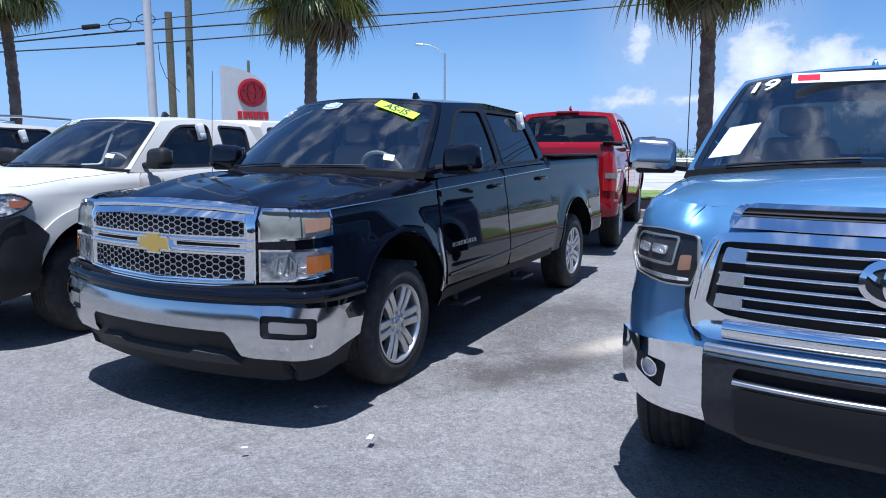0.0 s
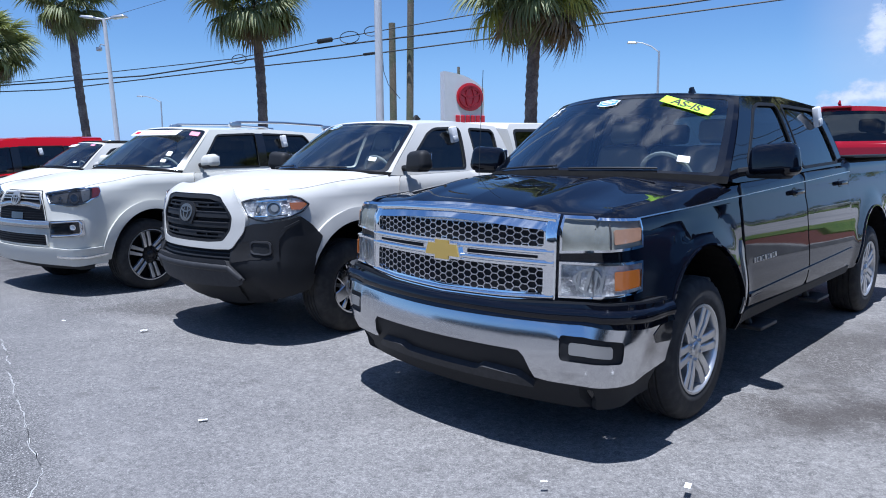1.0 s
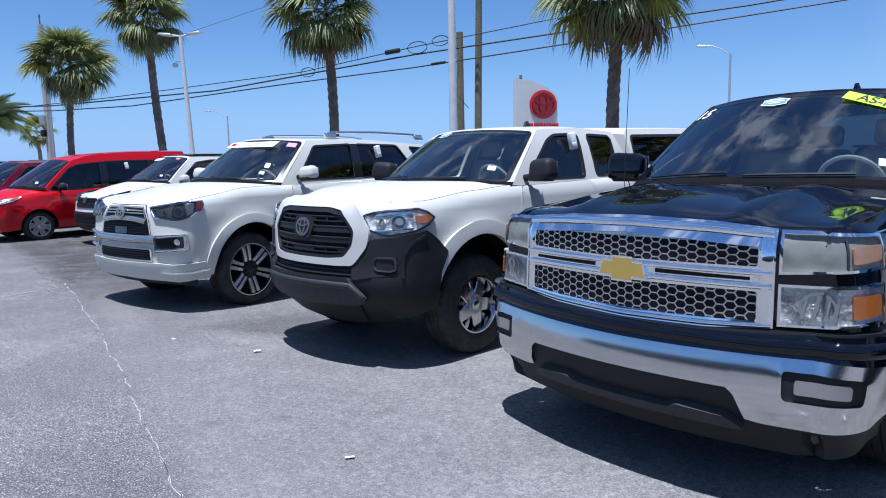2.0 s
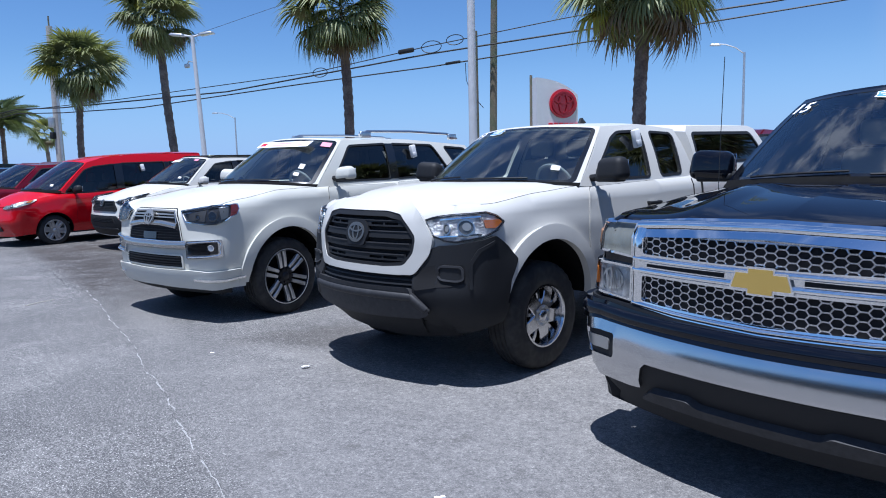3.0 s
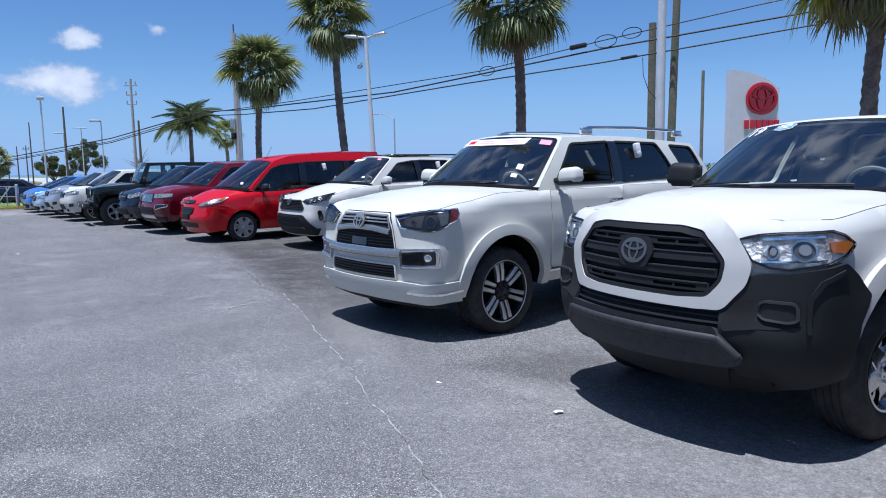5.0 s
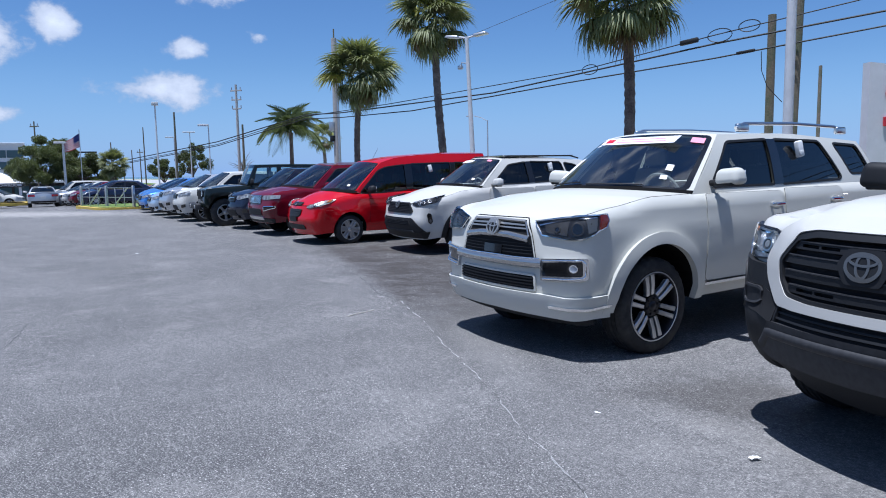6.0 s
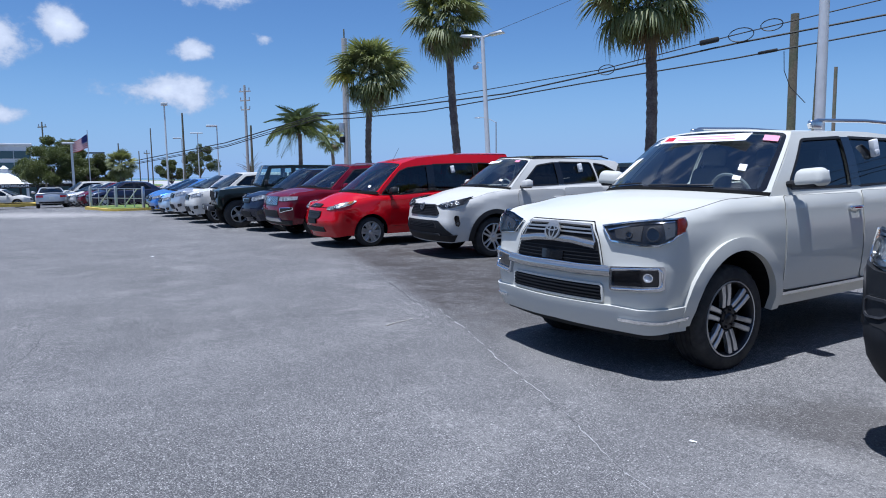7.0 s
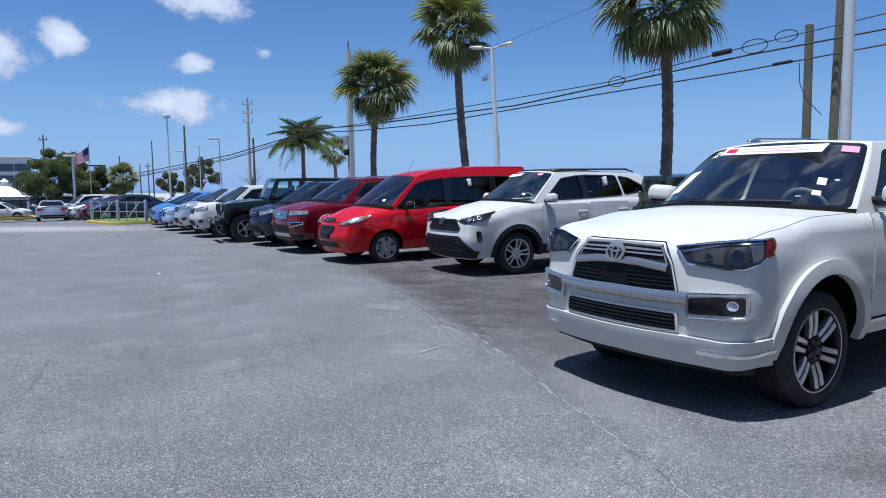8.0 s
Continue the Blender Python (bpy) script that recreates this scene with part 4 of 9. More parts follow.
    def door(s, x0, x1, z0, z1, handle_z, handle_x=None, r=0.06, hmat=None, cut=None):
        """A door's lower panel on both sides, with shut lines and a handle."""
        pol = [(x0, z0), (x0, z1), (x1, z1), (x1, z0)]
        if cut:
            pol = cut
        pol = rounded([(s.UX(x), z) for x, z in pol], r)
        hx = handle_x if handle_x is not None else x1 + 0.14
        for m in (False, True):
            s.face("shut_line", grown(pol, 0.0025), M_SEAMSHADE, 0.0, 0.0, [grown(pol, -0.006)], None, "", 0.05, m)
            d = s.face("door", grown(pol, -0.0015), s.coat, 0.003, 0.006, (), None, "", 0.055, m)
            p = s.S(s.UX(hx), handle_z)
            sd = -1 if m else 1
            bm = bmesh.new()
            add_box(bm, (0.20, 0.022, 0.032), pose(p[0], sd * (p[1] + 0.035), p[2]), 0.01, 3)
            for dx in (-0.085, 0.085):
                add_box(bm, (0.03, 0.05, 0.034), pose(p[0] + dx, sd * (p[1] + 0.015), p[2]), 0.008, 2)
            part("handle", bm, hmat or s.coat, d)
            # without a trim colour the cup is a near-black oval, shade painted in
            s.face("handle_cup", [(s.UX(hx) + a, b) for a, b in oval(0, handle_z, 0.075, 0.035, 16)], M_SEAMSHADE if hmat is None else s.coat, 0.006, 0.004, (), d, "", 0.05, m)

    def arch_trim(s, mat, width, off, a_ext=0.0, name="arch_trim", wheels=(0, 1)):
        for i in wheels:
            xw = s.wheels_x[i]
            zb = lin(s.bot, xw)
            a0 = math.asin(max(-0.9, min(0.9, (zb - s.az) / s.arch))) - a_ext
            uw = s.UX(xw)
            A = oval(uw, s.az, s.arch - 0.008, s.arch - 0.008, 28, a0, math.pi - a0)
            B = oval(uw, s.az, s.arch + width, s.arch + width * 0.9, 28, a0, math.pi - a0)
            s.both(name, A + B[::-1], mat, off, off + 0.02, (), "", 0.06)

    def mirrors(s, x, z, mat, size=(0.12, 0.24, 0.19), arm=M_PLASTIC, reach=0.12, cap=None):
        y = s.Yside(x, max(z, s.sp["cab"]["zb"])) + reach
        for sd in (1, -1):
            bm = bmesh.new()
            add_box(bm, (size[0] * 1.2, size[1], size[2]), pose(x, sd * (y + size[1] / 2), z, sd * 4, 0, sd * -10), min(size) * 0.38, 5, (0.74, 0.9))
            mi = part("wing_mirror", bm, mat, s.root)
            bm = tube([(x - 0.01, sd * (y - reach - 0.02), z - size[2] * 0.42), (x, sd * (y + 0.03), z - size[2] * 0.32), (x, sd * (y + size[1] * 0.5), z - size[2] * 0.34)], 0.028, 8)
            add_box(bm, (size[0] * 0.9, size[1] * 0.8, size[2] * 0.3), pose(x, sd * (y + size[1] * 0.42), z - size[2] * 0.40, 0, 0, sd * -10), size[2] * 0.1, 3)
            part("mirror_arm", bm, arm, mi)
            bm = box((0.006, size[1] * 0.8, size[2] * 0.75), pose(x - size[0] / 2 - 0.002, sd * (y + size[1] / 2), z, 0, 0, sd * -10), 0.002, 1)
            part("mirror_glass", bm, M_CHROME, mi)
            if cap:
                bm = box((size[0] * 0.8, size[1] * 1.02, size[2] * 0.62), pose(x + size[0] * 0.13, sd * (y + size[1] / 2), z + size[2] * 0.12, 0, 0, sd * -10), min(size) * 0.28, 4, (0.8, 0.93))
                part("mirror_cap", bm, cap, mi)

    def wheels(s, rim, width, style, mat, y_out, back=M_DARKALLOY, label="", lettering=False):
        for xw in s.wheels_x:
            for sd in (1, -1):
                make_wheel(s.root, xw, sd, y_out, s.R, rim, width, style, mat, back, label)

    def plate(s, z, u=0.0):
        s.face("number_plate", rect(u - 0.15, u + 0.15, z - 0.075, z + 0.075), M_PLATE, 0.012, 0.012)


WHEEL_CACHE = {}


def make_wheel(root, xw, sd, y_out, R, rim, width, style, mat, back, label):
    """A wheel whose outer face lies at y_out: tyre with grooved tread, rim, spokes, nuts and hub cap."""
    key = (round(R, 3), round(rim, 3), width, style, mat.name, back.name)
    if key not in WHEEL_CACHE:
        WHEEL_CACHE[key] = wheel_meshes(R, rim, width, style, mat, back)
    first = None
    spin = random.uniform(0, 360)
    for name, me in WHEEL_CACHE[key]:
        ob = new(name, me)
        if first is None:
            first = ob
            ob.parent = root
            ob.matrix_local = pose(xw, sd * y_out, R, 0, 0, 0 if sd > 0 else 180) @ pose(0, 0, 0, 0, spin, 0)
            if label:
                tagged(ob, label)
        else:
            ob.parent = first
    return first


def wheel_meshes(R, rim, width, style, mat, back):
    res = []

    def keep(ob):
        me = ob.data
        res.append((ob.name.split(".")[0], me))
        bpy.data.objects.remove(ob)

    # brake disc and hub, then the tyre, rim, spokes, cap
    V, F = revolve([(0.0, -0.11), (0.16, -0.11), (0.165, -0.12), (0.165, -0.14), (0.07, -0.14), (0.07, -0.2), (0.0, -0.2)], 28)
    keep(mesh_object("wheel", V, F, M_BRUSHED))
    h = R - rim
    prof = [(rim - 0.004, -0.02), (rim + 0.006, -0.006), (rim + 0.16 * h, 0.0), (rim + 0.3 * h, 0.004), (rim + 0.34 * h, 0.001), (rim + 0.6 * h, 0.004), (rim + 0.66 * h, 0.0), (R - 0.2 * h, -0.008), (R - 0.06 * h, -0.022), (R - 0.002, -0.04)]
    tw = width - 0.08
    for i in range(4):
        y = -0.04 - tw * (i + 0.75) / 4.0
        prof += [(R, y + 0.012 + tw * 0.02), (R - 0.008, y + 0.009), (R - 0.008, y + 0.001), (R, y - 0.002)]
    prof += [(R - 0.002, -width + 0.04), (R - 0.06 * h, -width + 0.022), (rim + 0.5 * h, -width), (rim, -width + 0.01)]
    seg = 96
    V, F = revolve(prof, seg)
    k = len(prof)
    V = [list(v) for v in V]
    for i in range(seg):
        if i % 3 == 0:
            for j in (8, 9):
                x, y, z = V[i * k + j]
                q = 1 - 0.010 / R
                V[i * k + j] = [x * q, y, z * q]
    keep(mesh_object("tyre", V, F, M_RUBBER, sharp=50))
    V, F = revolve([(rim + 0.004, -0.012), (rim + 0.004, -0.002), (rim - 0.008, 0.0), (rim - 0.014, -0.008), (rim - 0.02, -0.03), (rim - 0.035, -0.12), (rim - 0.035, -width + 0.02)], 64)
    keep(mesh_object("rim", V, F, M_DARKALLOY if style == "twin6thin" else mat))
    if style == "twin6thin":
        V, F = revolve([(rim + 0.006, -0.004), (rim + 0.004, 0.001), (rim - 0.004, 0.002), (rim - 0.007, -0.003)], 64)
        keep(mesh_object("rim_lip", V, F, mat))
    V, F = revolve([(0.0, -0.105), (rim - 0.03, -0.10)], 40)
    keep(mesh_object("rim_back", V, F, M_WELL))

    def spoke(bm, a, r0, r1, w0, w1, y0, y1, dep, shift=0.0, skew=0.0):
        pts = []
        for r, w, y in ((r0, w0, y0), ((r0 + r1) / 2, (w0 + w1) / 2 * 0.92, (y0 + y1) / 2 + 0.006), (r1, w1, y1)):
            sh = shift + skew * (r - r0) / (r1 - r0)
            for q, dy in ((-w / 2, -dep), (-w / 2, -0.006), (-w / 2 + 0.006, 0.0), (w / 2 - 0.006, 0.0), (w / 2, -0.006), (w / 2, -dep)):
                x, z = r, sh + q
                pts.append((x * math.cos(a) - z * math.sin(a), y + dy, x * math.sin(a) + z * math.cos(a)))
        vs = [bm.verts.new(p) for p in pts]
        for i in range(2):
            for j in range(6):
                bm.faces.new((vs[i * 6 + j], vs[i * 6 + (j + 1) % 6], vs[i * 6 + 6 + (j + 1) % 6], vs[i * 6 + 6 + j]))
        bm.faces.new(vs[:6][::-1])
        bm.faces.new(vs[12:])

    bm = bmesh.new()
    tip = rim - 0.012
    nuts = 6
    if style == "twin6":
        for i in range(6):
            a = 2 * math.pi * i / 6
            spoke(bm, a, 0.055, tip, 0.048, 0.054, -0.030, -0.012, 0.045, 0.026, 0.012)
            spoke(bm, a, 0.055, tip, 0.048, 0.054, -0.030, -0.012, 0.045, -0.026, -0.012)
            spoke(bm, a, 0.055, tip, 0.03, 0.05, -0.054, -0.044, 0.03)
    elif style == "twin6thin":
        for i in range(6):
            a = 2 * math.pi * i / 6
            spoke(bm, a, 0.095, tip - 0.006, 0.036, 0.044, -0.03, -0.010, 0.04, 0.028, 0.006)
            spoke(bm, a, 0.095, tip - 0.006, 0.036, 0.044, -0.03, -0.010, 0.04, -0.028, -0.006)
    elif style == "steel":
        for i in range(5):
            a = 2 * math.pi * i / 5
            spoke(bm, a, 0.05, tip, 0.12, 0.10, -0.03, -0.05, 0.06)
            spoke(bm, a + 0.628, 0.09, tip, 0.03, 0.05, -0.055, -0.055, 0.03)
    elif style == "ten":
        for i in range(5):
            a = 2 * math.pi * i / 5
            spoke(bm, a, 0.05, tip, 0.035, 0.034, -0.04, -0.014, 0.035, 0.022, 0.022)
            spoke(bm, a, 0.05, tip, 0.035, 0.034, -0.04, -0.014, 0.035, -0.022, -0.022)
        nuts = 5
    else:
        for i in range(5):
            a = 2 * math.pi * i / 5
            spoke(bm, a, 0.05, tip, 0.07, 0.075, -0.035, -0.014, 0.04)
        nuts = 5
    ob = part("spokes", bm, mat)
    keep(ob)
    V, F = revolve([(0.0, -0.012), (0.03, -0.014), (0.04, -0.022), (0.045, -0.03), (0.085, -0.034), (0.09, -0.07)], 24)
    keep(mesh_object("hub_cap", V, F, M_DARKALLOY if style == "twin6thin" else mat))
    V, F = revolve([(0.052, -0.036), (0.080, -0.036), (0.080, -0.030), (0.052, -0.030)], 24)
    bm = bmesh.new()
    vs = [bm.verts.new(q) for q in V]
    for q in F:
        bm.faces.new([vs[k] for k in q])
    for i in range(nuts):
        a = 2 * math.pi * (i + 0.5) / nuts
        x, z = 0.066 * math.cos(a), 0.066 * math.sin(a)
        add_tube(bm, [(x, -0.04, z), (x, -0.016, z)], 0.0105, 6)
    keep(part("nut_ring", bm, M_DARKALLOY if style == "twin6thin" else M_BRUSHED, None, "", False))
    return res


def emblem_oval(c, u, z, ra, rb, mat=M_CHROME, off=0.02, parent=None):
    """A plain oval badge: an outer ring with a smaller ring and a bar in it."""
    o = oval(u, z, ra, rb, 28)
    v = [sheet(c.S, o, [grown(o, -ra * 0.17)], off, 0.015, 0.03, c.centre)]
    o2 = oval(u, z, ra * 0.40, rb * 0.86, 20)
    v.append(sheet(c.S, o2, [grown(o2, -ra * 0.13)], off, 0.012, 0.03, c.centre))
    o3 = oval(u, z + rb * 0.36, ra * 0.8, rb * 0.42, 20)
    v.append(sheet(c.S, o3, [grown(o3, -ra * 0.12)], off + 0.001, 0.012, 0.03, c.centre))
    V, F = join(*v)
    e = mesh_object("emblem", V, F, mat, parent or c.root, "chrome oval badge")
    c.face("emblem_back", grown(o, -ra * 0.1), M_PLASTIC, off - 0.008, 0.004, (), e)
    return e


def hex_mesh(c, u0, u1, z0, z1, cw, ch, mat, off, parent, bar=0.009):
    """A honeycomb of flattened hexagons as solid bars over a stretch of the nose."""
    v = []
    rows = max(1, int(round((z1 - z0) / ch)))
    H = (z1 - z0) / rows
    cols = int(round((u1 - u0) / cw))
    p = (u1 - u0) / cols
    w, f, b = p * 0.66, p * 0.34, H / 2
    for i in range(cols):
        uc = u0 + (i + 0.5) * p
        full = [(-w, 0), (-f, b), (f, b), (w, 0), (f, -b), (-f, -b)]
        if i % 2 == 0:
            cells = [(z0 + (r + 0.5) * H, full) for r in range(rows)]
        else:
            cells = [(z0 + r * H, full) for r in range(1, rows)] + [(z0, full[:4]), (z1, [full[0], full[5], full[4], full[3]])]
        for zc, hx in cells:
            poly = [(min(max(uc + x, u0), u1), zc + z) for x, z in hx]
            v.append(sheet(c.S, poly, [grown(poly, -bar)], off, 0.022, 0.2, c.centre))
    V, F = join(*v)
    return mesh_object("honeycomb", V, F, mat, parent, "", False)
def bead(c, name, path, w, h, mat, off=0.02, parent=None, label="", mirror=False, seg=8, f=None):
    """A half-round moulding of width w and height h along a path of (u, z) on the skin."""
    f = f or c.S
    pts = []
    for (a, b), (a2, b2) in zip(path, path[1:]):
        k = max(1, int(math.hypot(a2 - a, b2 - b) / 0.05))
        pts += [(a + (a2 - a) * i / k, b + (b2 - b) * i / k) for i in range(k)]
    pts.append(path[-1])
    e = 0.004
    V, F = [], []
    for i, (a, b) in enumerate(pts):
        P = np.array(f(a, b))
        n = np.cross(np.array(f(a + e, b)) - np.array(f(a - e, b)), np.array(f(a, b + e)) - np.array(f(a, b - e)))
        n /= max(np.linalg.norm(n), 1e-9)
        if n @ (P - np.array(c.centre)) < 0:
            n = -n
        q0, q1 = np.array(f(*pts[max(i - 1, 0)])), np.array(f(*pts[min(i + 1, len(pts) - 1)]))
        t = (q1 - q0) / max(np.linalg.norm(q1 - q0), 1e-9)
        s2 = np.cross(n, t)
        for j in range(seg + 1):
            g = math.pi * j / seg
            V.append(P + s2 * (w / 2 * math.cos(g)) + n * (off + h * math.sin(g)))
    k = seg + 1
    for i in range(len(pts) - 1):
        for j in range(seg):
            F.append((i * k + j, (i + 1) * k + j, (i + 1) * k + j + 1, i * k + j + 1))
    F += [tuple(range(k)), tuple(range((len(pts) - 1) * k, len(pts) * k))[::-1]]
    V = [tuple(v) for v in V]
    if mirror:
        V = [(x, -y, z) for x, y, z in V]
        F = [q[::-1] for q in F]
    return mesh_object(name, V, F, mat, parent or c.root, label, True, 50)


def parked(hub, y_out, theta):
    """The pose of a vehicle whose left front hub stands over `hub`; theta: degrees by which its nose turns west of straight towards the lane."""
    a = radians(theta)
    return pose(hub[0] - math.cos(a) * y_out, hub[1] + math.sin(a) * y_out, -sunk(hub[0]), 0, 0, -90 - theta)


def window_tag(c, x, z, m=None):
    """A white plastic key box hung on a side window."""
    y = c.Yside(x, z) + 0.035
    bm = box((0.085, 0.05, 0.16), pose(x, y, z, 6, 10, 0), 0.012, 2)
    k = part("key_box", bm, M_PAPER, c.root, "white key lock box on the window")
    part("key_box_lid", box((0.07, 0.02, 0.05), pose(x, y + 0.026, z - 0.04, 6, 10, 0), 0.006, 2), M_PLATE, k)


def on_screen(c, t, h, off=0.008):
    """A pose lying on the windscreen: x to the viewer's right, y up the glass."""
    p = Vector(c.screen(t, h))
    r = (Vector(c.screen(t + 0.03, h)) - p).normalized()
    u = Vector(c.screen(t, h + 0.03)) - p
    n = r.cross(u).normalized()
    u = n.cross(r)
    if n.x < 0:
        n = -n
    p = p + n * off
    return Matrix(((r.x, u.x, n.x, p.x), (r.y, u.y, n.y, p.y), (r.z, u.z, n.z, p.z), (0, 0, 0, 1)))


def screen_card(c, name, t, h, wd, ht, mat, turn=0, off=0.008, label="", parent=None):
    bm = box((wd, ht, 0.002), on_screen(c, t, h, off) @ pose(0, 0, 0, 0, 0, turn), 0)
    return part(name, bm, mat, parent or c.root, label, False)


def round_sticker(c, t, h):
    """The pale blue shield-shaped sticker at the top of a windscreen."""
    o = [(a * 0.085, b * 0.055) for a, b in ((-1, 0.55), (-0.55, 0.75), (0, 1), (0.55, 0.75), (1, 0.55), (0.92, -0.2), (1, -0.6), (0, -1), (-1, -0.6), (-0.92, -0.2))]
    m = on_screen(c, t, h)
    def flat(poly, z):
        bm = bmesh.new()
        bm.faces.new([bm.verts.new(m @ Vector((a, b, z))) for a, b in poly])
        return bm
    st = part("sticker", flat(o, 0), M_STICKWHITE, c.root, "white and pale blue dealer sticker", False)
    part("sticker_field", flat(grown(o, -0.008), 0.002), M_STICKBLUE, st, "", False)
    for i, wd in enumerate((0.10, 0.12, 0.08)):
        part("sticker_bar", box((wd, 0.011, 0.001), m @ pose(0, 0.022 - 0.022 * i, 0.004)), M_STICKWHITE, st, "", False)


def black_truck(m):
    sp = dict(seam=0.62, xf=1.12, xr=-4.84, w=1.01, wb=3.70, R=0.412, arch=0.535, az=0.485, round=0.075, lip=0.02, hood_crown=0.05, flare=0.02, hood_corner=0.93,
              plan_f=(0.13, 0.26, 0.16), plan_r=(0.03, 0.1, 0.08),
              front=[(0.24, 0.16), (0.36, 0.10), (0.42, 0.065), (0.48, 0.030), (0.55, 0.012), (0.62, 0.012), (0.68, 0.030), (0.74, 0.055), (0.83, 0.075), (1.16, 0.085), (1.22, 0.11), (1.32, 0.2)],
              side=[(0.36, 0.09), (0.52, 0.03), (0.62, 0.006), (0.70, 0.0), (0.76, 0.004), (0.94, 0.022), (1.08, 0.036), (1.15, 0.046), (1.20, 0.060), (1.32, 0.070), (1.48, 0.076)],
              rear=[(0.44, 0.05), (0.64, 0.0), (1.47, 0.03)],
              bot=[(-4.84, 0.58), (-4.2, 0.56), (-3.1, 0.50), (-0.55, 0.47), (0.6, 0.38), (1.12, 0.30)],
              top=[(-4.84, 1.47), (-2.98, 1.46), (-2.92, 1.41), (-0.45, 1.345), (0.0, 1.315), (0.6, 1.262), (1.12, 1.215)],
              cab=dict(zb=1.35, zt=1.95, yb=0.93, lean=0.19, curl=0.06, xm=-1.4, taper=0.02, bulge=0.03, crown=0.045,
                       ws=((-0.06, 1.385), (-0.42, 1.35), (-0.88, 1.94), (-1.08, 1.90)), rw=((-3.00, 1.35), (-2.96, 1.35), (-2.84, 1.935), (-2.78, 1.895)),
                       rail=[(-2.78, 1.895), (-1.9, 1.938), (-1.08, 1.90)]))
    c = Car(m, "pickup_truck", "black crew cab pickup truck with chrome bumper and lime sticker", "pickup truck", sp, M_BLACK, "parked trucks")
    c.shell(0.05)
    c.hood(lambda x, y, a, t: 0.030 * math.exp(-((abs(y) - 0.46) / 0.075) ** 2) * math.sin(math.pi * min(1, a * 1.05)) ** 0.6 - 0.012 * math.exp(-(y / 0.25) ** 2) * math.sin(math.pi * a))
    c.wipers()
    c.cabin([rounded([(-0.80, 1.40), (-0.82, 1.47), (-1.22, 1.815), (-1.34, 1.855), (-1.72, 1.865), (-1.74, 1.40)], 0.05), rounded([(-1.84, 1.405), (-1.82, 1.865), (-2.54, 1.855), (-2.64, 1.825), (-2.78, 1.43)], 0.05)], side_glass=M_TINT)
    c.interior(M_SEAT, (-1.35, -2.25))
    # bed: inner walls and floor, tailgate
    bm = bmesh.new()
    for y in (0.81, -0.81):
        add_box(bm, (1.80, 0.03, 0.5), pose(-3.95, y, 1.20), 0.005, 1)
        add_box(bm, (1.82, 0.14, 0.025), pose(-3.94, math.copysign(0.89, y), 1.472), 0.01, 2)
    add_box(bm, (1.80, 1.7, 0.03), pose(-3.95, 0, 0.96), 0.005, 1)
    add_box(bm, (0.03, 1.7, 0.5), pose(-3.06, 0, 1.20), 0.005, 1)
    part("bed_liner", bm, M_PLASTIC, c.root)
    part("tailgate", box((0.06, 1.62, 0.56), pose(-4.80, 0, 1.18), 0.02, 2), M_BLACK, c.root)
    part("rear_bumper", box((0.16, 1.9, 0.2), pose(-4.9, 0, 0.66), 0.04, 3), M_CHROME, c.root)
    part("third_brake_light", box((0.02, 0.3, 0.03), pose(-2.87, 0, 1.90), 0.005, 1), M_REDLENS, c.root)
    # doors, belt pinstripe, lower moulding
    c.door(-0.60, -1.77, 0.54, 1.33, 1.235, -1.56, hmat=M_BLACK, cut=[(-0.59, 0.56), (-0.56, 1.09), (-0.58, 1.325), (-1.77, 1.36), (-1.77, 0.54)])
    c.door(-1.79, -2.92, 0.54, 1.36, 1.26, -2.68, hmat=M_BLACK, cut=[(-1.79, 0.54), (-1.79, 1.36), (-2.92, 1.38), (-2.95, 1.04), (-2.90, 0.54)])
    c.both("pinstripe", [(c.UX(0.72), 1.205), (c.UX(-2.95), 1.345), (c.UX(-2.95), 1.350), (c.UX(0.72), 1.210)], M_BRUSHED, 0.008, 0.002, (), "", 0.12)
    c.both("side_moulding", c.xz([(-0.62, 0.625), (-0.62, 0.645), (-2.92, 0.705), (-2.92, 0.685)]), M_BLACK, 0.012, 0.01, (), "", 0.12)
    c.both("rocker", c.xz([(-0.55, 0.46), (-0.55, 0.54), (-2.95, 0.54), (-2.95, 0.48)]), M_PLASTIC, 0.006, 0.01, (), "", 0.1)
    c.arch_trim(M_BLACK, 0.004, 0.004)
    c.both("fender_gap", c.xz([(-0.53, 0.54), (-0.545, 0.94), (-0.52, 0.99), (-0.505, 0.94), (-0.50, 0.54)]), M_BRUSHED, 0.004, 0.004)
    # model badge on the front door as plain bars
    for sd in (False, True):
        for i in range(9):
            c.face("badge_bar", c.xz([(-0.69 - 0.046 * i, 0.830), (-0.69 - 0.046 * i, 0.860), (-0.718 - 0.046 * i, 0.860), (-0.718 - 0.046 * i, 0.830)]), M_BRUSHED, 0.008, 0.006, [c.xz([(-0.698 - 0.046 * i, 0.835), (-0.698 - 0.046 * i, 0.855), (-0.715 - 0.046 * i, 0.855), (-0.715 - 0.046 * i, 0.835)])] if i % 2 else (), None, "", 0.05, sd)
    # folding side steps
    for sd in (1, -1):
        for x in (-1.05, -2.25):
            bm = bmesh.new()
            add_box(bm, (0.30, 0.15, 0.03), pose(x, sd * 0.93, 0.36), 0.012, 2)
            add_box(bm, (0.05, 0.04, 0.22), pose(x + 0.1, sd * 0.86, 0.47, sd * 25, 0, 0), 0.01, 1)
            part("side_step", bm, M_GREYPLASTIC, c.root)
    # front: grille surround, honeycombs, bar with gold badge
    G = 0.695
